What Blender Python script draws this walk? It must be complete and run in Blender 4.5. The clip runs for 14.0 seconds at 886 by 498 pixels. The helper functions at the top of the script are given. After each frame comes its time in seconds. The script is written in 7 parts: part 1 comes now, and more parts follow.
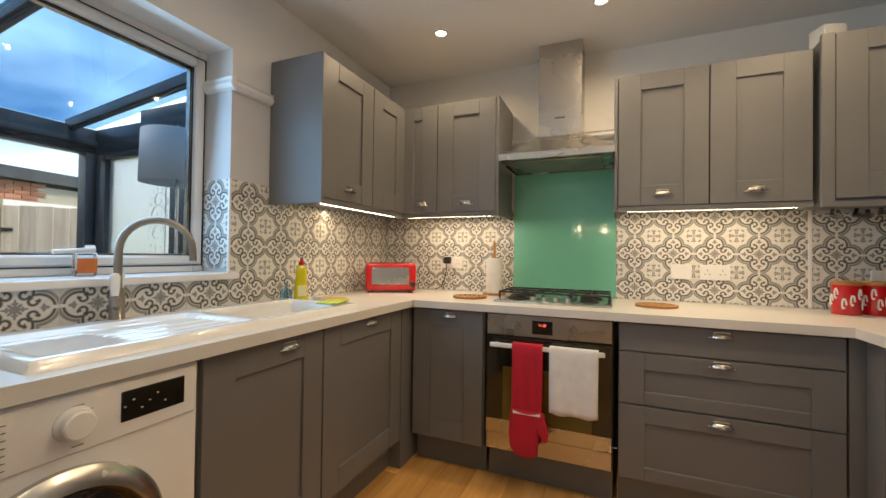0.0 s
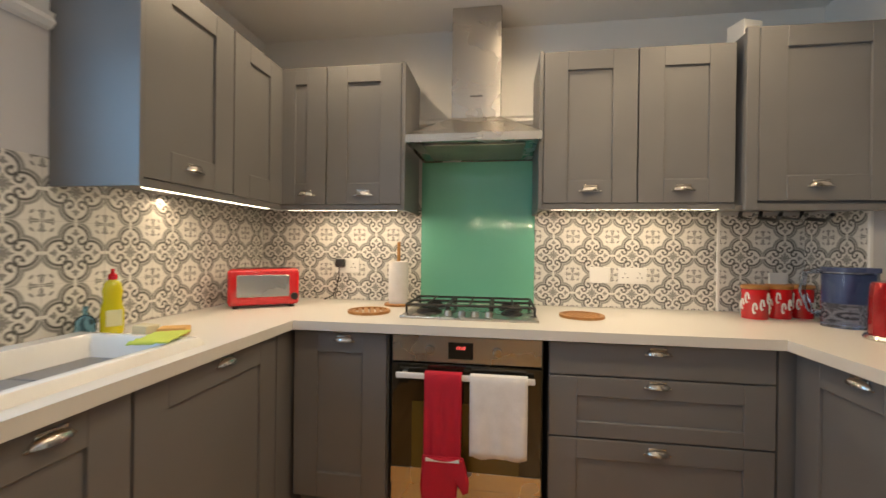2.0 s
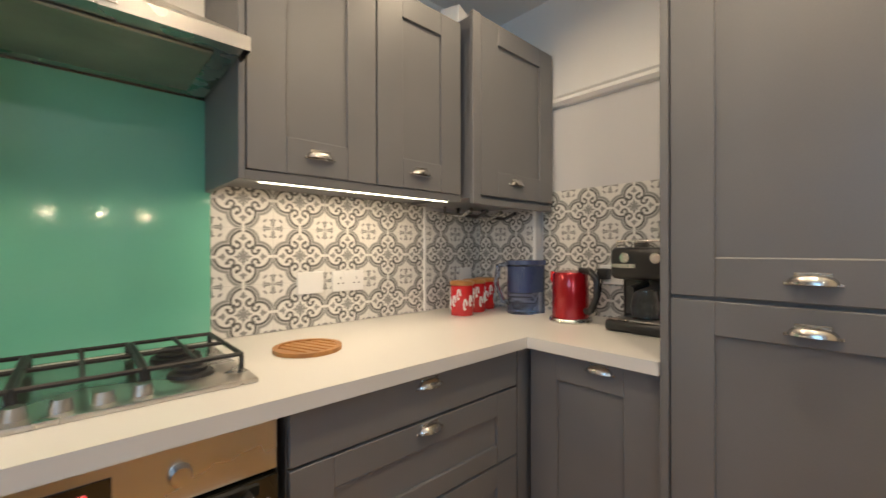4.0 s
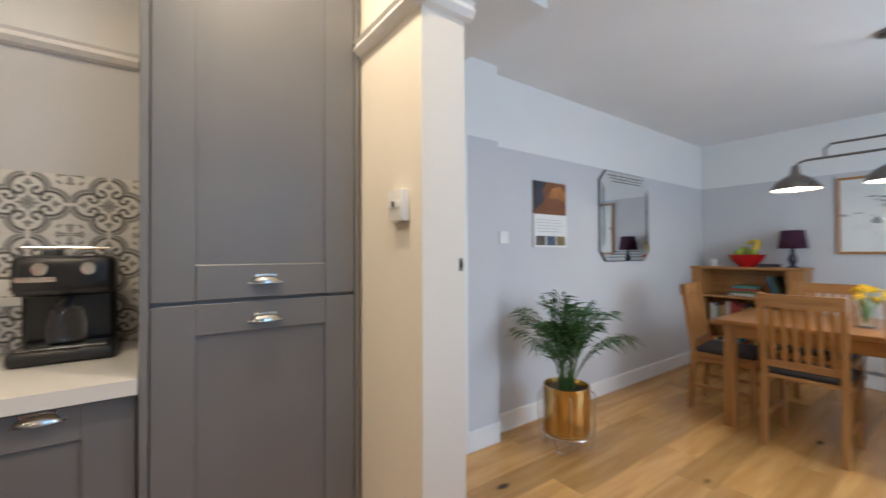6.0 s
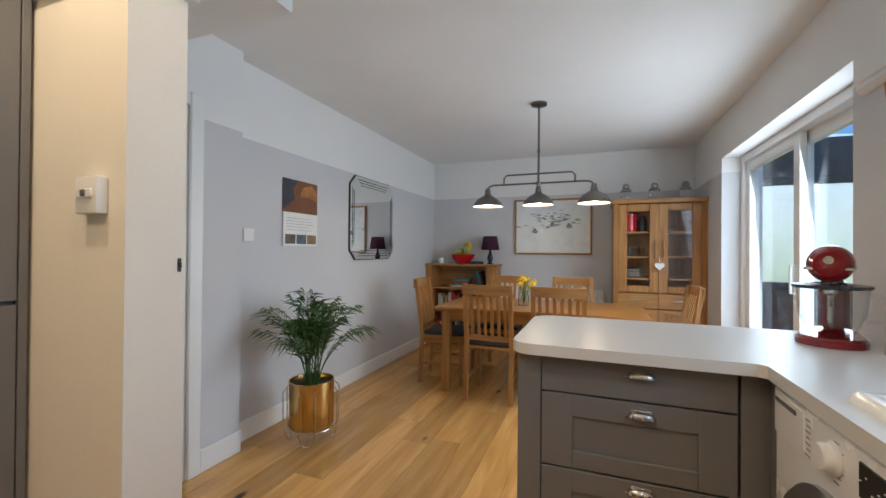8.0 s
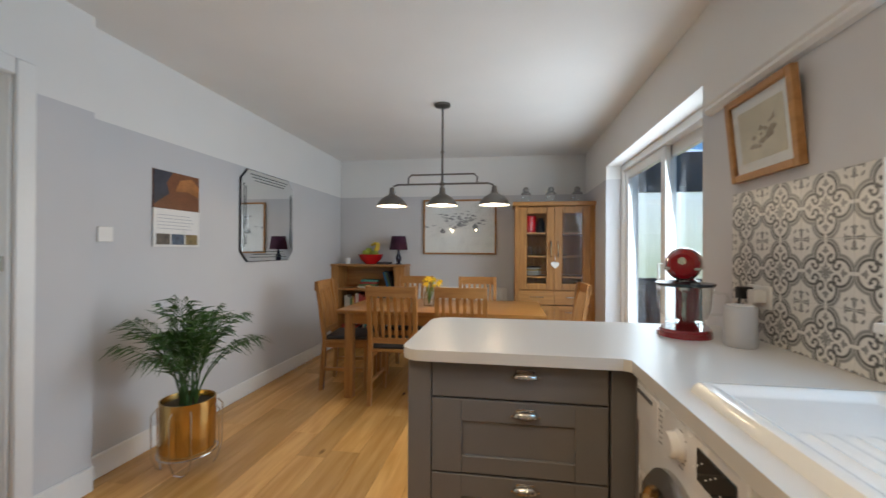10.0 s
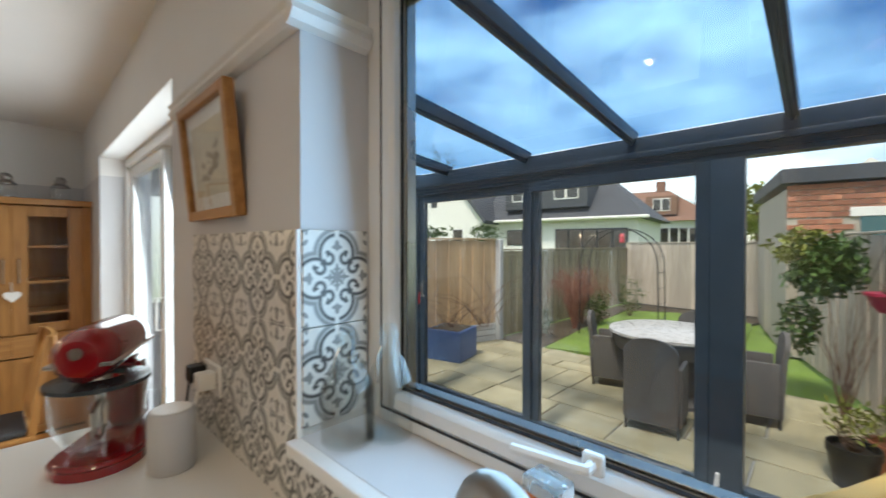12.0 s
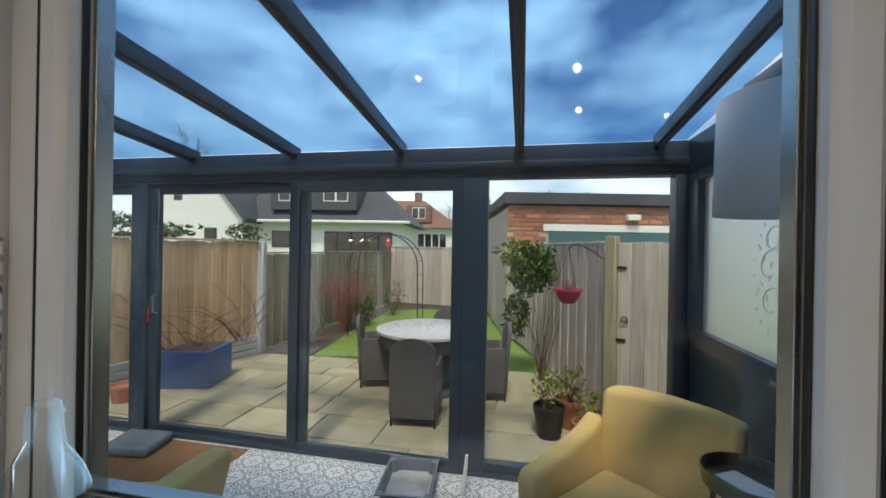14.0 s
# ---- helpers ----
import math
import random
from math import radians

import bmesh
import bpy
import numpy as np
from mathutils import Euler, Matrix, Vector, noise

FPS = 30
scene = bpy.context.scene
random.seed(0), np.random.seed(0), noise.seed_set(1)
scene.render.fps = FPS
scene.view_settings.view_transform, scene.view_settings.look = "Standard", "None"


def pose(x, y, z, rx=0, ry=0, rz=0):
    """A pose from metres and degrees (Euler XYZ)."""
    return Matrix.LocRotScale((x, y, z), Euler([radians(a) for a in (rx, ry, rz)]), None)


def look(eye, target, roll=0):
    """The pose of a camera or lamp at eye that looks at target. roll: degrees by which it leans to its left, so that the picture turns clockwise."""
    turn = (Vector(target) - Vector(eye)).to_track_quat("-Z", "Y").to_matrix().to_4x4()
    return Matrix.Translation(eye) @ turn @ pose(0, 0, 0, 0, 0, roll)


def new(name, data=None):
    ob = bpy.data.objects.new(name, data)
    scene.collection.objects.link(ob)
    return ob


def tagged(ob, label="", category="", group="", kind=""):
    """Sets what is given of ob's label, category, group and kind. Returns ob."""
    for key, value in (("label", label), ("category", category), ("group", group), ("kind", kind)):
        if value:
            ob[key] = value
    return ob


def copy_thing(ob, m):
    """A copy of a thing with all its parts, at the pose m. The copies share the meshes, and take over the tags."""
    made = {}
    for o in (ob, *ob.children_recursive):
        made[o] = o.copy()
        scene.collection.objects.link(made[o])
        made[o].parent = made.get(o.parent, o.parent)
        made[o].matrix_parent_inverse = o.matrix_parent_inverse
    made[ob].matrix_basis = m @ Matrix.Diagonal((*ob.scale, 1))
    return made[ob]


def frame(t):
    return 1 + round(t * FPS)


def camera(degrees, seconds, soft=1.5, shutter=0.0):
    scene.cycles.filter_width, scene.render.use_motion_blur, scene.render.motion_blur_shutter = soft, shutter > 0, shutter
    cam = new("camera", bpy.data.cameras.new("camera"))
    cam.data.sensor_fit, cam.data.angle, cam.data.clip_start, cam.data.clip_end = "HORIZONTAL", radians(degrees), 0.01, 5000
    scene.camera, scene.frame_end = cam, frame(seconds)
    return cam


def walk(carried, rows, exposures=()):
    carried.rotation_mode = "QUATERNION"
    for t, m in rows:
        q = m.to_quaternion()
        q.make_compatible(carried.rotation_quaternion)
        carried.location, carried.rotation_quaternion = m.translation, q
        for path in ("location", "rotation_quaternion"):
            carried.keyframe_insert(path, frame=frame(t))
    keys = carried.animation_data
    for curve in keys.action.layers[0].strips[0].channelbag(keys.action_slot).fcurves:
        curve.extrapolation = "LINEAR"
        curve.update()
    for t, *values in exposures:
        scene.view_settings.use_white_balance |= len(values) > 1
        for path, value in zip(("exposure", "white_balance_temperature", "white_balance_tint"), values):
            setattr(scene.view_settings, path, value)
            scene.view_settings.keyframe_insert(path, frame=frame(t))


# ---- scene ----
import functools

cam = camera(95.7, 14.0, shutter=0.3)
PATH = [
    (0, (1.571, -2.684, 1.163), (0.791, -0.842, 1.192), 0.8),
    (0.5, (1.567, -2.674, 1.166), (0.819, -0.82, 1.196), 0.8),
    (1, (1.527, -2.6, 1.185), (0.854, -0.716, 1.209), 0.8),
    (1.5, (1.482, -2.433, 1.217), (0.934, -0.511, 1.206), 0.7),
    (2, (1.405, -2.261, 1.222), (1.122, -0.281, 1.215), 0.7),
    (4.5, (1.258, -1.37, 1.215), (2.974, -0.343, 1.218), -0.1),
    (5, (1.331, -1.263, 1.216), (3.291, -0.865, 1.228), 0.0),
    (5.5, (1.281, -1.192, 1.228), (3.231, -1.634, 1.245), -0.1),
    (6, (1.146, -1.137, 1.223), (2.761, -2.316, 1.244), -0.2),
    (6.5, (1.049, -1.107, 1.217), (2.254, -2.704, 1.238), -0.1),
    (7, (1.023, -1.109, 1.227), (1.946, -2.883, 1.248), 0.2),
    (9.5, (0.997, -1.136, 1.236), (1.535, -3.062, 1.246), 0.4),
    (10, (0.94, -1.201, 1.248), (1.248, -3.177, 1.257), 0.3),
    (10.5, (0.828, -1.321, 1.29), (0.765, -3.32, 1.299), 0.1),
    (11, (0.67, -1.462, 1.352), (0.117, -3.384, 1.35), -0.1),
    (11.5, (0.49, -1.559, 1.426), (-0.56, -3.265, 1.408), -0.2),
    (12, (0.362, -1.621, 1.462), (-1.09, -2.996, 1.442), 0.0),
    (12.5, (0.268, -1.674, 1.475), (-1.456, -2.687, 1.463), 0.1),
    (13, (0.226, -1.708, 1.487), (-1.647, -2.409, 1.484), 0.3),
    (13.5, (0.217, -1.712, 1.486), (-1.723, -2.196, 1.483), 0.9),
    (14, (0.219, -1.709, 1.488), (-1.742, -2.1, 1.487), 1.0),
]
walk(cam, [(t, look(eye, aim, roll)) for t, eye, aim, roll in PATH], exposures=[(0, -0.15, 6900, 10), (2, -0.1, 6750, 10), (4.5, -0.04, 6000, 10), (5, 0.08, 5500, 10), (5.5, 0.08, 5350, 10), (6, 0.08, 5850, 10), (7, -0.1, 6250, 10), (9.5, -0.22, 6350, 10), (10.5, -0.25, 6800, 10), (11.5, -0.35, 6950, 10), (12.5, -0.38, 7150, 10), (14, -0.72, 6900, 10)])


# ---- world and light ----
world = bpy.data.worlds.new("World")
scene.world = world
world.use_nodes = True
wn, wl = world.node_tree.nodes, world.node_tree.links
wn.clear()
SUN_UP, SUN_TURN = radians(60), radians(85)
sky = wn.new("ShaderNodeTexSky")
sky.sky_type, sky.sun_disc, sky.sun_elevation, sky.sun_rotation = "NISHITA", False, SUN_UP, SUN_TURN
coord = wn.new("ShaderNodeTexCoord")
stretch = wn.new("ShaderNodeMapping")
stretch.inputs["Scale"].default_value = (1.0, 2.2, 5.0)
cloud = wn.new("ShaderNodeTexNoise")
cloud.inputs["Scale"].default_value, cloud.inputs["Detail"].default_value, cloud.inputs["Roughness"].default_value = 1.7, 6.0, 0.5
cover = wn.new("ShaderNodeMapRange")
cover.inputs["From Min"].default_value, cover.inputs["From Max"].default_value = 0.36, 0.74
cover.inputs["To Min"].default_value, cover.inputs["To Max"].default_value = 0.07, 0.92
cloudy = wn.new("ShaderNodeMixRGB")
cloudy.inputs["Color2"].default_value = (18.0, 19.2, 20.5, 1)
back = wn.new("ShaderNodeBackground")
back.inputs["Strength"].default_value = 0.14
wout = wn.new("ShaderNodeOutputWorld")
wl.new(coord.outputs["Generated"], stretch.inputs["Vector"])
wl.new(stretch.outputs["Vector"], cloud.inputs["Vector"])
wl.new(cloud.outputs["Fac"], cover.inputs["Value"])
wl.new(cover.outputs["Result"], cloudy.inputs["Fac"])
clear_blue = wn.new("ShaderNodeHueSaturation")
clear_blue.inputs["Saturation"].default_value, clear_blue.inputs["Value"].default_value = 1.45, 1.6
wl.new(sky.outputs["Color"], clear_blue.inputs["Color"])
wl.new(clear_blue.outputs["Color"], cloudy.inputs["Color1"])
wl.new(cloudy.outputs["Color"], back.inputs["Color"])
wl.new(back.outputs["Background"], wout.inputs["Surface"])
sun_data = bpy.data.lights.new("sun", "SUN")
sun_data.energy, sun_data.angle, sun_data.color = 5.0, radians(10), (1.0, 0.95, 0.87)
sun = new("sun", sun_data)
sun.matrix_world = look((0, 0, 20), (0 - math.sin(SUN_TURN) * 10, 0 - math.cos(SUN_TURN) * 10, 20 - math.tan(SUN_UP) * 10))


# ---- materials ----
def material(name):
    m = bpy.data.materials.new(name)
    m.use_nodes = True
    n = m.node_tree.nodes
    return m, n, m.node_tree.links, n["Principled BSDF"]


def surface(name, colour, rough=0.5, metal=0.0, vary=0.08, scale=6.0, bump=0.0, fine=120.0, coat=0.0, spread=0.06):
    """Plain stuff with two scales of variation: broad stains and fine grain."""
    m, n, l, b = material(name)
    tc = n.new("ShaderNodeTexCoord")
    big, small = n.new("ShaderNodeTexNoise"), n.new("ShaderNodeTexNoise")
    big.inputs["Scale"].default_value, big.inputs["Detail"].default_value = scale, 4
    small.inputs["Scale"].default_value, small.inputs["Detail"].default_value = fine, 3
    l.new(tc.outputs["Object"], big.inputs["Vector"])
    l.new(tc.outputs["Object"], small.inputs["Vector"])
    add = n.new("ShaderNodeMath")
    add.operation = "MULTIPLY_ADD"
    add.inputs[1].default_value = 0.4
    l.new(small.outputs["Fac"], add.inputs[0])
    l.new(big.outputs["Fac"], add.inputs[2])
    ramp = n.new("ShaderNodeMapRange")
    ramp.inputs["From Min"].default_value, ramp.inputs["From Max"].default_value = 0.4, 1.0
    ramp.inputs["To Min"].default_value, ramp.inputs["To Max"].default_value = 1 - vary, 1 + vary
    l.new(add.outputs["Value"], ramp.inputs["Value"])
    mul = n.new("ShaderNodeVectorMath")
    mul.operation = "SCALE"
    mul.inputs[0].default_value = colour
    l.new(ramp.outputs["Result"], mul.inputs["Scale"])
    l.new(mul.outputs["Vector"], b.inputs["Base Color"])
    rr = n.new("ShaderNodeMapRange")
    rr.inputs["From Min"].default_value, rr.inputs["From Max"].default_value = 0.3, 0.7
    rr.inputs["To Min"].default_value, rr.inputs["To Max"].default_value = max(rough - spread, 0.02), min(rough + spread, 1)
    l.new(big.outputs["Fac"], rr.inputs["Value"])
    l.new(rr.outputs["Result"], b.inputs["Roughness"])
    b.inputs["Metallic"].default_value = metal
    b.inputs["Coat Weight"].default_value = coat
    if bump:
        bp = n.new("ShaderNodeBump")
        bp.inputs["Strength"].default_value, bp.inputs["Distance"].default_value = bump, 0.002
        l.new(small.outputs["Fac"], bp.inputs["Height"])
        l.new(bp.outputs["Normal"], b.inputs["Normal"])
    return m


def glass(name, tint=(1, 1, 1), rough=0.0, ior=1.45):
    m, n, l, b = material(name)
    b.inputs["Base Color"].default_value = (*tint, 1)
    b.inputs["Roughness"].default_value, b.inputs["IOR"].default_value = rough, ior
    b.inputs["Transmission Weight"].default_value = 1.0
    return m


def pane_glass(name, tint=(1, 1, 1), gloss=0.06):
    """Thin window glass: clear, with a faint mirror on it."""
    m, n, l, b = material(name)
    n.remove(b)
    clear, shine, mix, edge = n.new("ShaderNodeBsdfTransparent"), n.new("ShaderNodeBsdfGlossy"), n.new("ShaderNodeMixShader"), n.new("ShaderNodeLayerWeight")
    power, fac = n.new("ShaderNodeMath"), n.new("ShaderNodeMath")
    power.operation, power.inputs[1].default_value = "POWER", 4.0
    fac.operation, fac.inputs[1].default_value, fac.inputs[2].default_value = "MULTIPLY_ADD", 0.45, gloss * 0.5
    clear.inputs["Color"].default_value = (*tint, 1)
    shine.inputs["Roughness"].default_value = 0.01
    l.new(edge.outputs["Facing"], power.inputs[0])
    l.new(power.outputs["Value"], fac.inputs[0])
    l.new(fac.outputs["Value"], mix.inputs["Fac"])
    l.new(clear.outputs["BSDF"], mix.inputs[1])
    l.new(shine.outputs["BSDF"], mix.inputs[2])
    l.new(mix.outputs["Shader"], n["Material Output"].inputs["Surface"])
    return m


def glow(name, colour, strength):
    m, n, l, b = material(name)
    b.inputs["Emission Color"].default_value = (*colour, 1)
    b.inputs["Emission Strength"].default_value = strength
    return m


def wood(name, light, dark, grain=(40, 3, 40), rough=0.4, random_tone=0.25, knots=False, axis="Object"):
    """Timber with long grain along local y; each piece takes its own tone."""
    m, n, l, b = material(name)
    tc, info = n.new("ShaderNodeTexCoord"), n.new("ShaderNodeObjectInfo")
    mp = n.new("ShaderNodeMapping")
    mp.inputs["Scale"].default_value = grain
    shift = n.new("ShaderNodeVectorMath")
    shift.operation = "MULTIPLY_ADD"
    shift.inputs[1].default_value = (31, 17, 23)
    cb = n.new("ShaderNodeCombineXYZ")
    for k in "XYZ":
        l.new(info.outputs["Random"], cb.inputs[k])
    l.new(cb.outputs["Vector"], shift.inputs[0])
    l.new(tc.outputs[axis], shift.inputs[2])
    l.new(shift.outputs["Vector"], mp.inputs["Vector"])
    nz = n.new("ShaderNodeTexNoise")
    nz.inputs["Scale"].default_value, nz.inputs["Detail"].default_value, nz.inputs["Distortion"].default_value = 1.0, 6, 0.6
    l.new(mp.outputs["Vector"], nz.inputs["Vector"])
    mixc = n.new("ShaderNodeMixRGB")
    mixc.inputs["Color1"].default_value, mixc.inputs["Color2"].default_value = (*dark, 1), (*light, 1)
    rg = n.new("ShaderNodeMapRange")
    rg.inputs["From Min"].default_value, rg.inputs["From Max"].default_value = 0.3, 0.65
    l.new(nz.outputs["Fac"], rg.inputs["Value"])
    l.new(rg.outputs["Result"], mixc.inputs["Fac"])
    tone = n.new("ShaderNodeMapRange")
    tone.inputs["To Min"].default_value, tone.inputs["To Max"].default_value = 1 - random_tone, 1 + random_tone
    l.new(info.outputs["Random"], tone.inputs["Value"])
    mul = n.new("ShaderNodeVectorMath")
    mul.operation = "SCALE"
    l.new(mixc.outputs["Color"], mul.inputs[0])
    l.new(tone.outputs["Result"], mul.inputs["Scale"])
    last = mul.outputs["Vector"]
    if knots:
        vo = n.new("ShaderNodeTexVoronoi")
        vo.inputs["Scale"].default_value = 1.0
        kmap = n.new("ShaderNodeMapping")
        kmap.inputs["Scale"].default_value = (3.2, 1.5, 1)
        l.new(shift.outputs["Vector"], kmap.inputs["Vector"])
        l.new(kmap.outputs["Vector"], vo.inputs["Vector"])
        kr = n.new("ShaderNodeMapRange")
        kr.inputs["From Min"].default_value, kr.inputs["From Max"].default_value = 0.035, 0.085
        l.new(vo.outputs["Distance"], kr.inputs["Value"])
        kmix = n.new("ShaderNodeMixRGB")
        kmix.inputs["Color1"].default_value = (0.06, 0.03, 0.012, 1)
        l.new(kr.outputs["Result"], kmix.inputs["Fac"])
        l.new(last, kmix.inputs["Color2"])
        last = kmix.outputs["Color"]
    l.new(last, b.inputs["Base Color"])
    b.inputs["Roughness"].default_value = rough
    bp = n.new("ShaderNodeBump")
    bp.inputs["Strength"].default_value, bp.inputs["Distance"].default_value = 0.15, 0.002
    l.new(nz.outputs["Fac"], bp.inputs["Height"])
    l.new(bp.outputs["Normal"], b.inputs["Normal"])
    return m


def wall_paint(name, low, high, line):
    """Matt emulsion: one colour up to the picture-rail line, white above it."""
    m, n, l, b = material(name)
    geo, sep = n.new("ShaderNodeNewGeometry"), n.new("ShaderNodeSeparateXYZ")
    l.new(geo.outputs["Position"], sep.inputs["Vector"])
    nz, fine = n.new("ShaderNodeTexNoise"), n.new("ShaderNodeTexNoise")
    nz.inputs["Scale"].default_value, fine.inputs["Scale"].default_value, fine.inputs["Detail"].default_value = 1.3, 90, 4
    l.new(geo.outputs["Position"], nz.inputs["Vector"])
    l.new(geo.outputs["Position"], fine.inputs["Vector"])
    step = n.new("ShaderNodeMath")
    step.operation = "GREATER_THAN"
    step.inputs[1].default_value = line
    l.new(sep.outputs["Z"], step.inputs[0])
    mixc = n.new("ShaderNodeMixRGB")
    mixc.inputs["Color1"].default_value, mixc.inputs["Color2"].default_value = (*low, 1), (*high, 1)
    l.new(step.outputs["Value"], mixc.inputs["Fac"])
    tone = n.new("ShaderNodeMapRange")
    tone.inputs["To Min"].default_value, tone.inputs["To Max"].default_value = 0.94, 1.06
    l.new(nz.outputs["Fac"], tone.inputs["Value"])
    mul = n.new("ShaderNodeVectorMath")
    mul.operation = "SCALE"
    l.new(mixc.outputs["Color"], mul.inputs[0])
    l.new(tone.outputs["Result"], mul.inputs["Scale"])
    l.new(mul.outputs["Vector"], b.inputs["Base Color"])
    b.inputs["Roughness"].default_value = 0.85
    bp = n.new("ShaderNodeBump")
    bp.inputs["Strength"].default_value, bp.inputs["Distance"].default_value = 0.12, 0.003
    l.new(fine.outputs["Fac"], bp.inputs["Height"])
    l.new(bp.outputs["Normal"], b.inputs["Normal"])
    return m


def encaustic(name, ground, dark, mid, planes, rough=0.3, spin=False):
    """Patterned tile drawn on each piece's own square: quatrefoil band, scrolls, petals. planes: the two local axes."""
    m, n, l, b = material(name)
    tc, sep = n.new("ShaderNodeTexCoord"), n.new("ShaderNodeSeparateXYZ")
    l.new(tc.outputs["Object"], sep.inputs["Vector"])

    def op(kind, a, c=None, d=None):
        k = n.new("ShaderNodeMath")
        k.operation = kind
        for i, v in enumerate((a, c, d)):
            if v is None:
                continue
            if isinstance(v, (int, float)):
                k.inputs[i].default_value = v
            else:
                l.new(v, k.inputs[i])
        return k.outputs["Value"]

    u = op("ABSOLUTE", op("DIVIDE", sep.outputs[planes[0]], TILE))
    v = op("ABSOLUTE", op("DIVIDE", sep.outputs[planes[1]], TILE))
    a, c = op("MAXIMUM", u, v), op("MINIMUM", u, v)

    def far(px, py, cx, cy, sx=1.0, sy=1.0):
        x = op("DIVIDE", op("SUBTRACT", px, cx), sx)
        y = op("DIVIDE", op("SUBTRACT", py, cy), sy)
        return op("SQRT", op("ADD", op("MULTIPLY", x, x), op("MULTIPLY", y, y)))

    def under(x, edge, soft=0.012):
        k = n.new("ShaderNodeMapRange")
        k.inputs["From Min"].default_value, k.inputs["From Max"].default_value = edge - soft, edge + soft
        k.inputs["To Min"].default_value, k.inputs["To Max"].default_value = 1, 0
        l.new(x, k.inputs["Value"])
        return k.outputs["Result"]

    def either(*shapes):
        return functools.reduce(lambda x, y: op("MAXIMUM", x, y), shapes)

    def over(x, edge, soft=0.012):
        return under(op("SUBTRACT", 0.0, x), -edge, soft)

    lobe = far(a, c, 0.25, 0.0)
    outer = over(a, 0.15)
    ring = op("MULTIPLY", under(op("ABSOLUTE", op("SUBTRACT", lobe, 0.199)), 0.020), outer)
    halo = op("MULTIPLY", under(op("ABSOLUTE", op("SUBTRACT", lobe, 0.254)), 0.024), outer)
    gap = op("MULTIPLY", under(c, 0.026, 0.006), over(a, 0.40, 0.006))
    curl = op("MULTIPLY", under(op("ABSOLUTE", op("SUBTRACT", far(a, c, 0.196, 0.100), 0.054)), 0.019), op("SUBTRACT", 1.0, op("MULTIPLY", over(a, 0.195), over(c, 0.115))))
    barb = either(under(far(a, c, 0.262, 0.108, 0.8, 1.0), 0.028), under(far(a, c, 0.242, 0.108, 1.0, 0.5), 0.030))
    p = op("MULTIPLY", op("ADD", u, v), 0.7071)
    q = op("ABSOLUTE", op("MULTIPLY", op("SUBTRACT", u, v), 0.7071))
    spade = either(under(far(a, c, 0.318, 0.0, 0.42, 1.0), 0.062), under(far(a, c, 0.335, 0.0, 1.0, 0.5), 0.058))
    cross = either(under(far(a, c, 0.07, 0.0, 1.0, 0.24), 0.08), under(far(a, c, 0.085, 0.0, 0.45, 1.0), 0.042), under(far(p, q, 0.06, 0.0, 1.0, 0.4), 0.05))
    edge_leaf = either(under(far(a, c, 0.5, 0.395, 0.42, 1.0), 0.078), under(far(a, c, 0.5, 0.35, 1.0, 0.35), 0.062))
    corner = under(far(a, c, 0.5, 0.5), 0.028)
    bud = under(far(p, q, 0.512, 0.0, 0.5, 1.0), 0.042)
    keep = op("SUBTRACT", 1.0, gap)
    grey = op("MULTIPLY", either(halo, spade, cross, edge_leaf, corner, bud), keep)
    link = under(far(p, q, 0.222, 0.0, 1.0, 0.55), 0.042)
    black = op("MULTIPLY", either(ring, curl, barb, link), keep)
    m1, m2 = n.new("ShaderNodeMixRGB"), n.new("ShaderNodeMixRGB")
    m1.inputs["Color1"].default_value, m1.inputs["Color2"].default_value, m2.inputs["Color2"].default_value = (*ground, 1), (*mid, 1), (*dark, 1)
    l.new(grey, m1.inputs["Fac"])
    l.new(black, m2.inputs["Fac"])
    l.new(m1.outputs["Color"], m2.inputs["Color1"])
    nz = n.new("ShaderNodeTexNoise")
    nz.inputs["Scale"].default_value, nz.inputs["Detail"].default_value = 35, 5
    l.new(tc.outputs["Object"], nz.inputs["Vector"])
    tone = n.new("ShaderNodeMapRange")
    tone.inputs["To Min"].default_value, tone.inputs["To Max"].default_value = 0.88, 1.1
    l.new(nz.outputs["Fac"], tone.inputs["Value"])
    mul = n.new("ShaderNodeVectorMath")
    mul.operation = "SCALE"
    l.new(m2.outputs["Color"], mul.inputs[0])
    l.new(tone.outputs["Result"], mul.inputs["Scale"])
    l.new(mul.outputs["Vector"], b.inputs["Base Color"])
    b.inputs["Roughness"].default_value = rough
    return m


TILE = 0.2035
WHITE = surface("white_gloss_paint", (0.80, 0.79, 0.77), 0.35, vary=0.04, scale=3)
CEIL = surface("ceiling_emulsion", (0.82, 0.81, 0.79), 0.9, vary=0.05, scale=1.2, bump=0.2)
WALL = wall_paint("wall_emulsion", (0.60, 0.595, 0.605), (0.80, 0.79, 0.77), 1.955)
PLASTER = surface("white_emulsion", (0.78, 0.77, 0.76), 0.85, vary=0.05, scale=2, bump=0.15)
UNIT = surface("grey_cabinet_paint", (0.162, 0.160, 0.163), 0.42, vary=0.07, scale=4, bump=0.05, fine=200)
UNIT_IN = surface("dark_gap", (0.02, 0.02, 0.02), 0.8)
TOP = surface("worktop_laminate", (0.66, 0.645, 0.615), 0.30, vary=0.012, scale=2.5, fine=250, spread=0.02)
SINK = surface("white_ceramic", (0.84, 0.83, 0.80), 0.12, vary=0.03, coat=0.5)
STEEL = surface("brushed_steel", (0.55, 0.53, 0.50), 0.27, 1.0, vary=0.03, scale=3, fine=300, spread=0.02)
CHROME = surface("satin_chrome", (0.62, 0.60, 0.57), 0.22, 1.0, vary=0.05, scale=20)
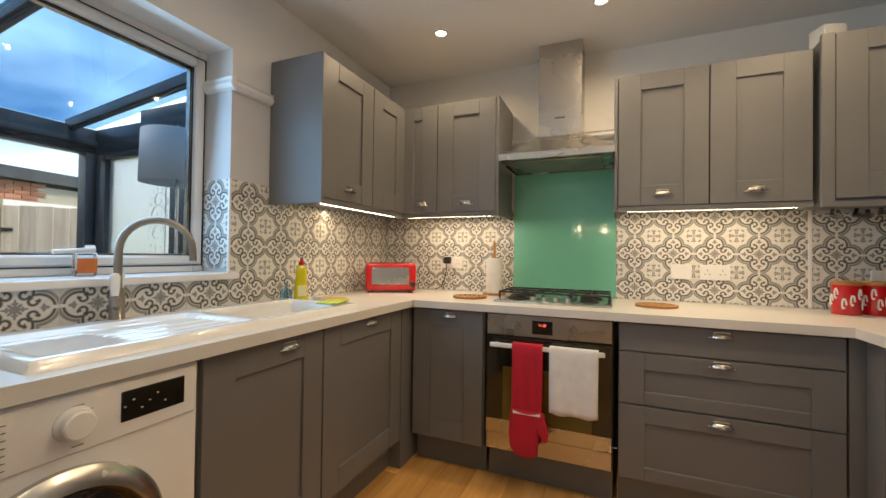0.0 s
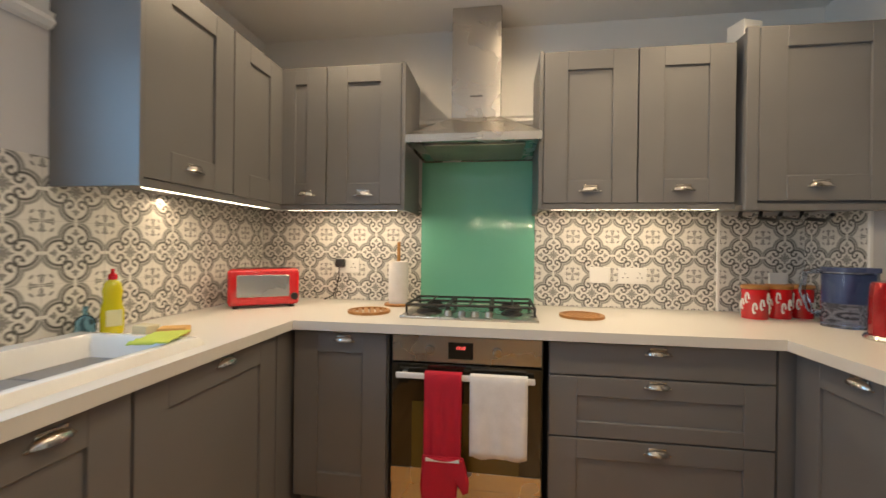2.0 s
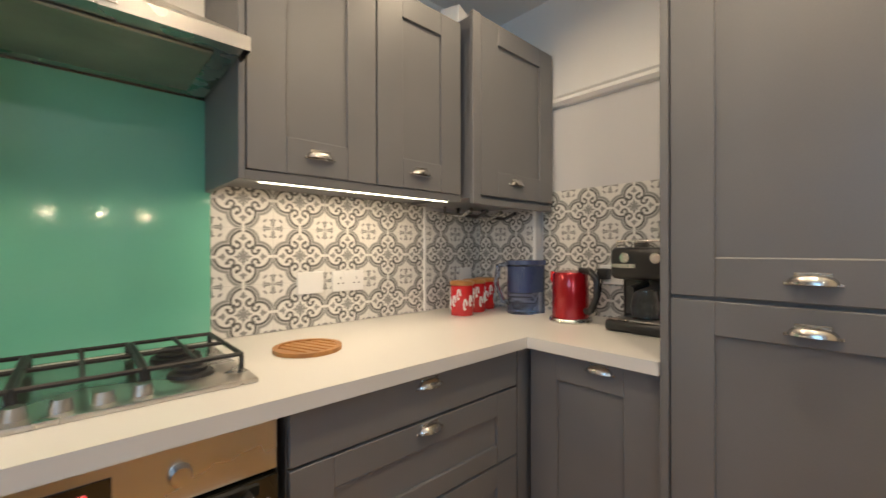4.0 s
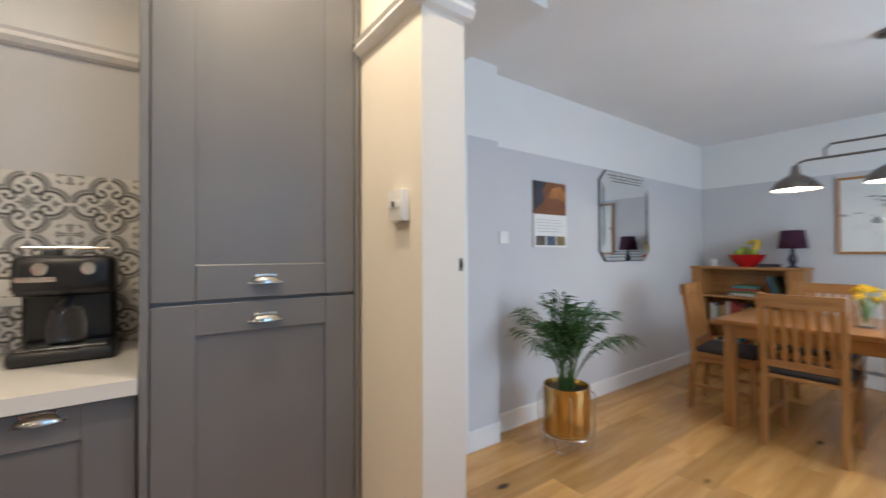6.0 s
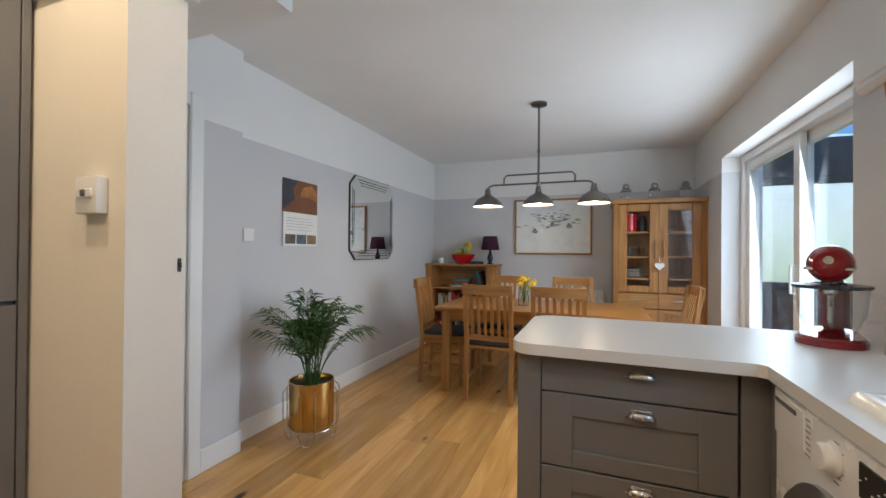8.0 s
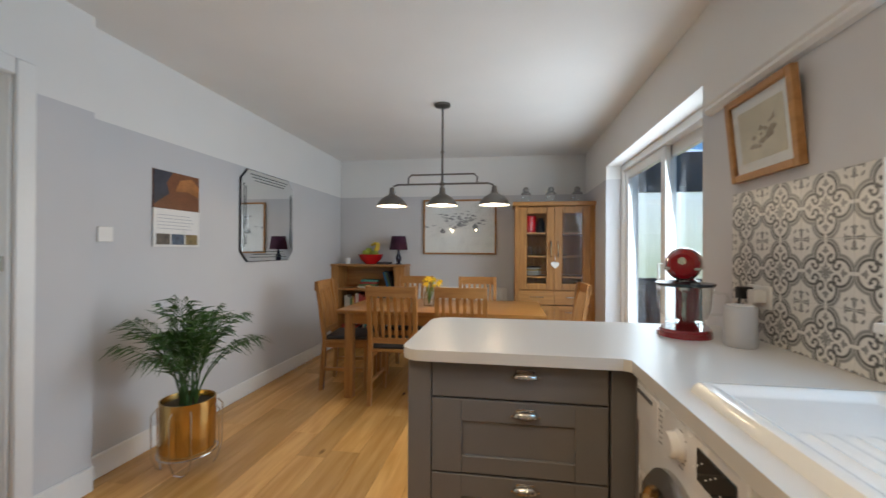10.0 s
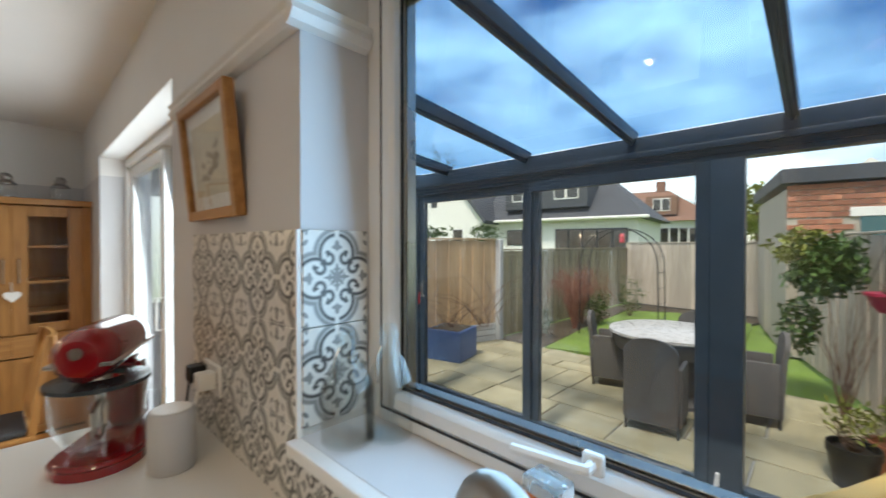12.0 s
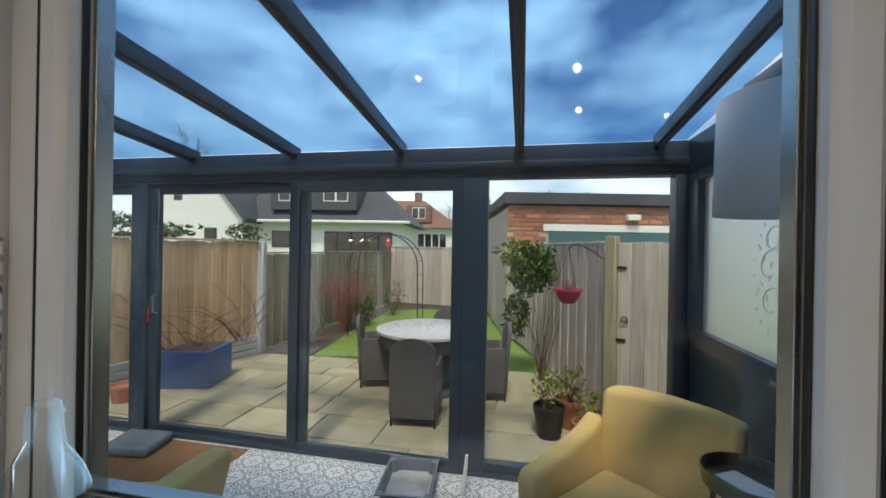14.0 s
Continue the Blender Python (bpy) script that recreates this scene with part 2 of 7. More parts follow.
BLACK = surface("black_plastic", (0.012, 0.012, 0.013), 0.35, vary=0.2)
IRON = surface("cast_iron", (0.014, 0.014, 0.014), 0.55, vary=0.2, bump=0.2)
DARKGLASS = surface("black_oven_glass", (0.012, 0.010, 0.006), 0.06, vary=0.1, spread=0.02, coat=0.6)
OVENGLASS = surface("amber_oven_window", (0.10, 0.07, 0.012), 0.08, vary=0.1, spread=0.02, coat=0.6)
GREEN = surface("green_back_painted_glass", (0.17, 0.50, 0.36), 0.10, vary=0.03, spread=0.02, coat=0.4)
RED = surface("red_enamel", (0.50, 0.008, 0.012), 0.18, vary=0.08, coat=0.6)
REDCLOTH = surface("red_quilted_cotton", (0.50, 0.012, 0.035), 0.85, vary=0.15, scale=20, bump=0.6, fine=260)
TOWEL = surface("white_terry_cotton", (0.78, 0.76, 0.75), 0.95, vary=0.08, scale=20, bump=0.9, fine=220)
PLASTIC = surface("white_plastic", (0.78, 0.77, 0.75), 0.3, vary=0.03)
APPLIANCE = surface("white_appliance_enamel", (0.80, 0.80, 0.80), 0.25, vary=0.03)
INK = surface("grey_print", (0.12, 0.12, 0.13), 0.6)
LED = glow("led_strip", (1.0, 0.85, 0.62), 14.0)
BULB = glow("warm_bulb", (1.0, 0.86, 0.66), 22.0)
REDLED = glow("red_clock_digits", (1.0, 0.02, 0.01), 3.0)
GROUT = surface("pale_grout", (0.62, 0.61, 0.58), 0.9, vary=0.08, scale=20, bump=0.3)
OAK = wood("oiled_oak", (0.43, 0.205, 0.06), (0.29, 0.125, 0.034), (30, 2.5, 30), 0.4, 0.08)
OAKX = wood("oak_crossgrain", (0.43, 0.21, 0.065), (0.30, 0.13, 0.037), (2.5, 30, 30), 0.4, 0.08)
OAKZ = wood("oak_upright_grain", (0.43, 0.205, 0.06), (0.29, 0.125, 0.034), (30, 30, 2.5), 0.4, 0.08)
BOARD = wood("oak_floorboard", (0.72, 0.40, 0.135), (0.54, 0.27, 0.075), (18, 1.6, 18), 0.26, 0.22, knots=True)
TILE_XZ = encaustic("patterned_tile_front", (0.72, 0.70, 0.66), (0.075, 0.073, 0.07), (0.26, 0.255, 0.245), ("X", "Z"))
TILE_YZ = encaustic("patterned_tile_side", (0.72, 0.70, 0.66), (0.075, 0.073, 0.07), (0.26, 0.255, 0.245), ("Y", "Z"))
TILE_XY = encaustic("patterned_tile_floor", (0.66, 0.66, 0.65), (0.16, 0.17, 0.18), (0.34, 0.35, 0.36), ("X", "Y"), 0.4)
UPVC = surface("white_upvc", (0.78, 0.78, 0.77), 0.32, vary=0.012, scale=2.5, spread=0.015)
ANTHRACITE = surface("anthracite_aluminium", (0.016, 0.030, 0.048), 0.35, vary=0.1, scale=5)
PANE = pane_glass("window_glass", (0.985, 0.995, 0.995), 0.05)
ROOFGLASS = pane_glass("blue_solar_glass", (0.56, 0.77, 0.94), 0.07)
# cream white with the downlight's warm cast put into the colour
LAMPLIT_CREAM = surface("lamplit_cream_emulsion", (0.80, 0.745, 0.655), 0.85, vary=0.04, scale=2, bump=0.15)
CLEAR = glass("clear_glass", (0.95, 0.98, 0.97))
THIN = pane_glass("thin_clear_glass", (0.965, 0.975, 0.97), 0.08)
MIRROR = surface("mirror_silver", (0.85, 0.86, 0.86), 0.01, 1.0, vary=0.01, spread=0.005)
GOLD = surface("brushed_brass", (0.62, 0.42, 0.16), 0.22, 1.0, vary=0.08)
PEWTER = surface("pewter_metal", (0.20, 0.185, 0.17), 0.32, 1.0, vary=0.12)


# ---- mesh helpers ----
def box(lo, hi, bevel=0.0, seg=1, bm=None):
    made = bm or bmesh.new()
    vs = bmesh.ops.create_cube(made, size=1.0)["verts"]
    c, s = [(a + b) / 2 for a, b in zip(lo, hi)], [b - a for a, b in zip(lo, hi)]
    for v in vs:
        v.co = Vector((v.co.x * s[0] + c[0], v.co.y * s[1] + c[1], v.co.z * s[2] + c[2]))
    if bevel:
        es = list({e for v in vs for e in v.link_edges})
        bmesh.ops.bevel(made, geom=es, offset=bevel, segments=seg, profile=0.6, affect="EDGES")
    return made


def lathe(profile, n=24, centre=(0, 0, 0), bm=None):
    """A turned body from (radius, height) pairs."""
    made = bm or bmesh.new()
    rings = []
    for r, z in profile:
        if r < 1e-5:
            rings.append([made.verts.new((centre[0], centre[1], centre[2] + z))])
        else:
            rings.append([made.verts.new((centre[0] + r * math.cos(k * math.tau / n), centre[1] + r * math.sin(k * math.tau / n), centre[2] + z)) for k in range(n)])
    for a, b in zip(rings, rings[1:]):
        if len(a) == 1 and len(b) == 1:
            continue
        for k in range(n):
            j = (k + 1) % n
            if len(a) == 1:
                made.faces.new((a[0], b[j], b[k]))
            elif len(b) == 1:
                made.faces.new((a[k], a[j], b[0]))
            else:
                made.faces.new((a[k], a[j], b[j], b[k]))
    return made


def tube(points, r, n=8, bm=None, closed=False, taper=None):
    """A round bar swept along points."""
    made = bm or bmesh.new()
    pts = [Vector(p) for p in points]
    rings, side = [], None
    for i, p in enumerate(pts):
        if closed:
            d = pts[(i + 1) % len(pts)] - pts[i - 1]
        else:
            d = pts[min(i + 1, len(pts) - 1)] - pts[max(i - 1, 0)]
        d.normalize()
        if side is None:
            side = d.orthogonal().normalized()
        side = (side - d * side.dot(d)).normalized()
        up = d.cross(side)
        rr = r if taper is None else r * (1 + (taper - 1) * i / max(len(pts) - 1, 1))
        rings.append([made.verts.new(p + (side * math.cos(k * math.tau / n) + up * math.sin(k * math.tau / n)) * rr) for k in range(n)])
    pairs = list(zip(rings, rings[1:])) + ([(rings[-1], rings[0])] if closed else [])
    for a, b in pairs:
        for k in range(n):
            j = (k + 1) % n
            made.faces.new((a[k], a[j], b[j], b[k]))
    if not closed:
        made.faces.new(rings[0][::-1])
        made.faces.new(rings[-1])
    return made


def prism(outline, lo, hi, axis="z", bm=None):
    """A flat outline pulled to thickness along an axis."""
    made = bm or bmesh.new()
    turn = {"z": lambda a, b, h: (a, b, h), "y": lambda a, b, h: (a, h, b), "x": lambda a, b, h: (h, a, b)}[axis]
    low = [made.verts.new(turn(a, b, lo)) for a, b in outline]
    top = [made.verts.new(turn(a, b, hi)) for a, b in outline]
    made.faces.new(low[::-1])
    made.faces.new(top)
    for k in range(len(low)):
        j = (k + 1) % len(low)
        made.faces.new((low[k], low[j], top[j], top[k]))
    bmesh.ops.recalc_face_normals(made, faces=made.faces)
    return made


def arc(cx, cy, r, a0, a1, n=8):
    return [(cx + r * math.cos(radians(a0 + (a1 - a0) * k / n)), cy + r * math.sin(radians(a0 + (a1 - a0) * k / n))) for k in range(n + 1)]


def mesh_of(name, bm, mat, smooth=False):
    bmesh.ops.recalc_face_normals(bm, faces=bm.faces)
    me = bpy.data.meshes.new(name)
    bm.to_mesh(me)
    bm.free()
    me.materials.append(mat)
    if smooth:
        me.polygons.foreach_set("use_smooth", [True] * len(me.polygons))
        me.set_sharp_from_angle(angle=radians(38))
    return me


def part(name, bm, mat, parent, label="", smooth=True, at=None):
    ob = new(name, mesh_of(name, bm, mat, smooth) if isinstance(bm, bmesh.types.BMesh) else bm)
    ob.parent = parent
    if at is not None:
        ob.matrix_basis = at
    return tagged(ob, label) if label else ob


def thing(name, label, category, at=(0, 0, 0), turn=0, group="", kind=""):
    ob = new(name)
    ob.empty_display_size = 0.05
    ob.matrix_basis = pose(*at, 0, 0, turn)
    return tagged(ob, label, category, group, kind)


def single(name, bm, mat, label, category, at=(0, 0, 0), turn=0, group="", kind="", smooth=True):
    ob = new(name, mesh_of(name, bm, mat, smooth))
    ob.matrix_basis = pose(*at, 0, 0, turn)
    return tagged(ob, label, category, group, kind)


def setting(name, bm, mat, label="", category="", smooth=False):
    ob = new(name, mesh_of(name, bm, mat, smooth))
    return tagged(ob, label, category, "", "structure")


def pierced(lo, hi, along, holes):
    """A wall block with rectangular openings; along: 0 or 1, the axis it runs on; holes: (from, to, bottom, top)."""
    bm = bmesh.new()
    cuts = sorted({lo[along], hi[along], *[h[0] for h in holes], *[h[1] for h in holes]})
    for a, b in zip(cuts, cuts[1:]):
        here = [h for h in holes if h[0] <= a + 1e-6 and h[1] >= b - 1e-6]
        spans, z = [], lo[2]
        for h in sorted(here, key=lambda h: h[2]):
            if h[2] > z:
                spans.append((z, h[2]))
            z = h[3]
        if z < hi[2]:
            spans.append((z, hi[2]))
        for z0, z1 in spans:
            l2, h2 = list(lo), list(hi)
            l2[along], h2[along], l2[2], h2[2] = a, b, z0, z1
            box(l2, h2, bm=bm)
    bmesh.ops.remove_doubles(bm, verts=bm.verts, dist=1e-5)
    # inner faces between neighbouring blocks fall away
    seen = {}
    for f in bm.faces:
        seen.setdefault(tuple(sorted(v.index for v in f.verts)), []).append(f)
    doubled = [f for fs in seen.values() if len(fs) > 1 for f in fs]
    bmesh.ops.delete(bm, geom=doubled, context="FACES_ONLY")
    return bm


# ---- the house shell ----
XW, YN, XE, XD, YS, ZC = -0.03, 0.0, 3.0, 3.14, -6.34, 2.45
WIN = (-2.39, -1.392, 1.07, 2.09)
PATIO = (-5.325, -3.375, 0.0, 2.08)
wall_west = setting("wall_west", pierced((XW - 0.30, YS - 0.2, 0), (XW, YN + 0.2, ZC), 1, [WIN, PATIO]), WALL, "grey and white painted outer wall with window and patio door", "wall")
wall_north = setting("wall_north", box((XW, YN, 0), (XE + 0.34, YN + 0.2, ZC)), WALL, "painted kitchen wall behind the hob", "wall")
wall_south = setting("wall_south", box((XW, YS - 0.2, 0), (XD + 0.2, YS, ZC)), WALL, "grey painted dining wall with white frieze", "wall")
wall_east_kitchen = setting("wall_east_kitchen", box((XE, -1.728, 0), (XE + 0.34, YN, ZC)), WALL, "painted kitchen side wall", "wall")
wall_nib = setting("wall_nib", box((2.05, -1.876, 0), (XE + 0.34, -1.728, ZC)), LAMPLIT_CREAM, "short cream return wall beside the tall cupboard, tint holds warm lamplight", "wall")
wall_east = setting("wall_east", pierced((3.05, -2.975, 0), (XE + 0.34, -1.876, ZC), 1, [(-2.64, -1.876, 0.0, 2.0)]), WALL, "painted wall with hall doorway", "wall")
wall_east_dining = setting("wall_east_dining", box((XD, YS, 0), (XE + 0.34, -2.975, ZC)), WALL, "grey painted dining wall with white frieze", "wall")
ceiling = setting("ceiling", box((XW - 0.3, YS - 0.2, ZC), (XE + 0.34, YN + 0.2, ZC + 0.15)), CEIL, "white plastered ceiling", "ceiling")
soffit = setting("ceiling_soffit", box((2.24, -2.485, 2.25), (3.05, -1.876, ZC)), CEIL, "white boxed soffit over the hall doorway", "soffit")
boxing = setting("wall_boxing", box((2.925, -0.36, 0.87), (XE, YN, 1.43)), WALL, "boxed-in pipe corner", "wall")
hall_floor = setting("hall_floor", box((3.05, -2.95, -0.05), (4.6, -1.4, -0.004)), BOARD, "oak hall floor", "floor")
hall_wall = setting("hall_wall", box((4.5, -2.95, 0), (4.6, -1.4, ZC)), surface("pale_green_paint", (0.62, 0.68, 0.60), 0.85, bump=0.1), "pale green hall wall", "wall")
hall_side = setting("hall_side_wall", box((XE + 0.34, -3.05, 0), (4.5, -2.95, ZC)), PLASTER, "hall side wall", "wall")
# the opening in this unseen wall is added to let daylight in
hall_side2 = setting("hall_end_wall", pierced((XE + 0.34, -1.4, 0), (4.5, -1.3, ZC), 0, [(3.5, 4.4, 0.2, 2.2)]), PLASTER, "unseen hall end wall with an opening added for daylight", "wall")
hall_ceiling = setting("hall_ceiling", box((XE + 0.34, -3.05, ZC), (4.6, -1.3, ZC + 0.1)), CEIL, "hall ceiling", "ceiling")
subfloor = setting("floor", box((XW, YS, -0.06), (XE + 0.05, YN, -0.012)), BLACK, "engineered oak plank floor, knotty and satin", "floor")

# picture rail, skirting and door lining
RAIL = [(0, 0), (0.018, 0.006), (0.03, 0.022), (0.022, 0.04), (0.03, 0.05), (0, 0.056)]


def rail_run(name, start, end, z, face, label):
    """Moulding from start to end along a wall; face: the way it sticks out."""
    bm = bmesh.new()
    a, b, f = Vector((*start, z)), Vector((*end, z)), Vector((*face, 0))
    ends = [[bm.verts.new(p + f * d + Vector((0, 0, h))) for d, h in RAIL] for p in (a, b)]
    for k in range(len(RAIL) - 1):
        bm.faces.new((ends[0][k], ends[0][k + 1], ends[1][k + 1], ends[1][k]))
    bm.faces.new(ends[0])
    bm.faces.new(ends[1])
    return setting(name, bm, WHITE, label, "picture rail")


RZ = 1.898
rail_run("picture_rail", (XW, -3.30), (XW, -2.39), RZ, (1, 0), "white moulded picture rail")
rail_run("picture_rail", (XW, -1.392), (XW, 0), RZ, (1, 0), "white moulded picture rail")
rail_run("picture_rail", (XW - 0.16, -2.39), (XW + 0.03, -2.39), RZ, (0, 1), "white moulded picture rail")
rail_run("picture_rail", (XW - 0.16, -1.392), (XW + 0.03, -1.392), RZ, (0, -1), "white moulded picture rail")
rail_run("picture_rail", (XW, 0), (XE, 0), RZ, (0, -1), "white moulded picture rail")
rail_run("picture_rail", (XE, 0), (XE, -1.10), RZ, (-1, 0), "white moulded picture rail")
rail_run("picture_rail", (2.02, -1.728), (XE, -1.728), RZ, (0, 1), "white moulded picture rail")
rail_run("picture_rail", (2.05, -1.70), (2.05, -1.895), RZ, (-1, 0), "white moulded picture rail")


def skirting(x0, y0, x1, y1):
    return setting("baseboard", box((min(x0, x1), min(y0, y1), 0), (max(x0, x1), max(y0, y1), 0.13), 0.006), WHITE, "white painted skirting board", "skirting")


skirting(XD - 0.018, YS + 0.02, XD, -2.977)
skirting(3.05 - 0.018, -2.975, 3.05, -2.70)
skirting(XW + 0.02, YS, XD - 0.018, YS + 0.018)
skirting(XW, YS + 0.02, XW + 0.018, PATIO[0])
door_frame = thing("door_frame", "white painted hall door lining, door standing open", "door frame", kind="structure")
part("architrave", box((3.05 - 0.02, -2.705, 0), (3.05, -2.625, 2.075), 0.006), WHITE, door_frame)
part("architrave", box((3.05 - 0.02, -2.625, 2.0), (3.05, -1.876, 2.075), 0.006), WHITE, door_frame)
part("jamb", box((3.05, -2.64, 0), (XE + 0.34, -2.61, 2.0), 0.003), WHITE, door_frame)
part("door_stop", box((3.12, -2.61, 0), (3.15, -2.595, 1.985), 0.002), WHITE, door_frame)
part("strike_plate", box((3.065, -2.612, 1.15), (3.105, -2.604, 1.215), 0.002), CHROME, door_frame, "small chrome strike plate")
latch = thing("door_catch", "small dark metal catch screwed to the wall end", "catch", (2.05, -1.862, 1.19))
part("plate", box((-0.003, -0.003, -0.018), (0, 0.007, 0.018), 0.001), BLACK, latch)
part("keeper", box((-0.008, -0.001, -0.007), (-0.003, 0.005, 0.007), 0.001), BLACK, latch)


# ---- kitchen cabinets ----
def cup_handle():
    bm = bmesh.new()
    a, d, h, nu, nv = 0.043, 0.024, 0.022, 14, 6
    rows = [[bm.verts.new((a * math.cos(math.pi * i / nu) * math.cos(math.pi / 2 * j / nv) ** 0.7, -d * math.sin(math.pi * i / nu) * math.cos(math.pi / 2 * j / nv) ** 0.7, h * math.sin(math.pi / 2 * j / nv))) for i in range(nu + 1)] for j in range(nv)]
    crown = bm.verts.new((0, 0, h))
    for j in range(nv - 1):
        for i in range(nu):
            bm.faces.new((rows[j][i], rows[j][i + 1], rows[j + 1][i + 1], rows[j + 1][i]))
    for i in range(nu):
        bm.faces.new((rows[-1][i], rows[-1][i + 1], crown))
    box((-a - 0.006, -0.003, -0.003), (a + 0.006, 0.0, 0.004), 0.001, bm=bm)
    box((-a * 0.72, -0.003, 0.004), (a * 0.72, 0.0, h + 0.004), 0.001, bm=bm)
    return mesh_of("handle", bm, CHROME, True)


CUP = cup_handle()


def shaker(w, h, rail=0.075, thick=0.02, bottom=None, top=None):
    """A framed cabinet door or drawer front with a sunk panel, its front face at y = 0."""
    r, rb, rt = rail, rail if bottom is None else bottom, rail if top is None else top
    if h < 0.16:
        return box((0, 0, 0), (w, thick, h), 0.002), []
    frame_parts = [("stile", box((0, 0, 0), (r, thick, h), 0.0015)), ("stile", box((w - r, 0, 0), (w, thick, h), 0.0015)),
                   ("lower_rail", box((r, 0, 0), (w - r, thick, rb), 0.003)), ("upper_rail", box((r, 0, h - rt), (w - r, thick, h), 0.0015))]
    return box((r - 0.001, 0.010, rb - 0.001), (w - r + 0.001, thick - 0.001, h - rt + 0.001)), frame_parts


def cabinet(name, label, at, turn, w, z0, z1, depth, fronts, plinth=False, gap=0.0015, group="", rail=0.105, pelmet=False):
    """fronts: (x0, x1, bottom, top, handle x, handle z)."""
    c = thing(name, label, "cabinet", at, turn, group)
    part("body", box((0, 0.021, z0), (w, depth, z1), 0.001), UNIT, c, smooth=False)
    for x0, x1, b, t, hx, hz in fronts:
        panel, frame_parts = shaker(x1 - x0 - 2 * gap, t - b - 2 * gap, rail, bottom=None if t - b > 0.36 else 0.06, top=0.085 if t - b > 0.36 else 0.075)
        d = part("door" if t - b > 0.3 else "drawer_front", panel, UNIT, c, smooth=False, at=pose(x0 + gap, 0, b + gap))
        for piece, shape in frame_parts:
            part(piece, shape, UNIT, d, smooth=False)
        if hx is not None:
            part("handle", CUP, None, d, "satin chrome cup handle", at=pose(hx - x0 - gap, -0.001, hz - b - gap))
    if plinth:
        part("plinth", box((0, 0.07, 0.0), (w, 0.09, z0), 0.001), UNIT, c, smooth=False)
    if pelmet:
        part("light_pelmet", box((0, 0.005, z0 - 0.028), (w, 0.023, z0), 0.002), UNIT, c, smooth=False)
    return c


BASE = "grey painted shaker base unit with cup handle"
YF, XF, XR = -0.65, 0.515, 2.45
cabinet("base_cabinet", BASE + " in the sink run", (XF, -1.905, 0), 90, 0.51, 0.15, 0.868, 0.52, [(0.0, 0.51, 0.155, 0.862, 0.33, 0.822)], True, group="base units")
cabinet("base_cabinet", BASE + " in the sink run", (XF, -1.39, 0), 90, 0.635, 0.15, 0.868, 0.52, [(0.0, 0.635, 0.155, 0.862, 0.337, 0.83)], True, group="base units")
single("corner_filler", box((XW + 0.02, -0.753, 0.0), (XF + 0.002, -0.03, 0.868)), UNIT, "grey painted blind corner filler", "filler", smooth=False)
cabinet("base_cabinet", BASE + " beside the oven", (0.535, YF, 0), 0, 0.415, 0.15, 0.868, 0.62, [(0.0, 0.41, 0.155, 0.862, 0.223, 0.824)], True, group="base units")
cabinet("drawer_cabinet", "grey painted unit of three shaker drawers", (1.60, YF, 0), 0, 0.81, 0.15, 0.868, 0.62,
        [(0, 0.805, 0.735, 0.862, 0.40, 0.826), (0, 0.805, 0.495, 0.731, 0.40, 0.70), (0, 0.805, 0.155, 0.491, 0.40, 0.448)], True, group="base units")
single("corner_filler", box((2.412, YF + 0.002, 0.0), (2.98, -0.03, 0.868)), UNIT, "grey painted blind corner filler", "filler", smooth=False)
cabinet("base_cabinet", BASE + " beside the tall cupboard", (XR, -0.675, 0), -90, 0.435, 0.15, 0.868, 0.53, [(0.0, 0.435, 0.155, 0.862, 0.255, 0.832)], True, group="base units")
tall = cabinet("tall_cupboard", "tall grey painted integrated fridge cupboard with two shaker doors", (2.431, -1.135, 0), -90, 0.565, 0.12, 2.36, 0.55,
               [(0.0, 0.565, 0.125, 1.085, 0.282, 1.024), (0.0, 0.565, 1.092, 2.35, 0.282, 1.137)], True, rail=0.10)
part("end_panel", box((-0.021, -0.01, 0.0), (-0.001, 0.55, 2.36), 0.001), UNIT, tall, smooth=False)
part("end_panel", box((0.566, -0.002, 0.0), (0.584, 0.55, 2.36), 0.001), UNIT, tall, smooth=False)
pen = cabinet("peninsula_cabinet", "grey painted peninsula unit of three shaker drawers", (1.195, -2.595, 0), 180, 0.60, 0.15, 0.868, 0.55,
              [(0, 0.595, 0.737, 0.862, 0.325, 0.817), (0, 0.595, 0.475, 0.733, 0.325, 0.684), (0, 0.595, 0.155, 0.471, 0.325, 0.43)], True)
part("end_panel", box((-0.085, 0.0, 0.0), (-0.002, 0.56, 0.868), 0.002), UNIT, pen, smooth=False)
part("back_panel", box((-0.085, 0.562, 0.0), (1.22, 0.58, 0.868), 0.002), UNIT, pen, smooth=False)
part("filler", box((0.676, -0.096, 0.0), (0.696, -0.001, 0.868), 0.002), UNIT, pen, smooth=False)
part("filler", box((0.602, 0.0, 0.0), (0.685, 0.30, 0.868), 0.002), UNIT, pen, smooth=False)

# wall cabinets
WZ0, WZ1 = 1.43, 2.12
HI = "grey painted shaker wall cabinet with cup handles"
west_cab = cabinet("wall_cabinet", HI + " beside the window", (0.30, -1.155, 0), 90, 0.80, WZ0, WZ1, 0.325,
                   [(0.0, 0.425, WZ0, WZ1, 0.21, 1.485), (0.428, 0.80, WZ0, WZ1, None, 0)], pelmet=True, group="wall units")
part("end_panel", box((-0.018, -0.004, WZ0 - 0.028), (-0.001, 0.325, WZ1 + 0.003), 0.001), UNIT, west_cab, smooth=False)
cab_nw = cabinet("wall_cabinet", HI + " beside the extractor", (0.262, -0.36, 0), 0, 0.66, WZ0, WZ1, 0.345,
                 [(0.002, 0.275, WZ0, WZ1, 0.17, 1.475), (0.278, 0.66, WZ0, WZ1, 0.47, 1.475)], pelmet=True, group="wall units")
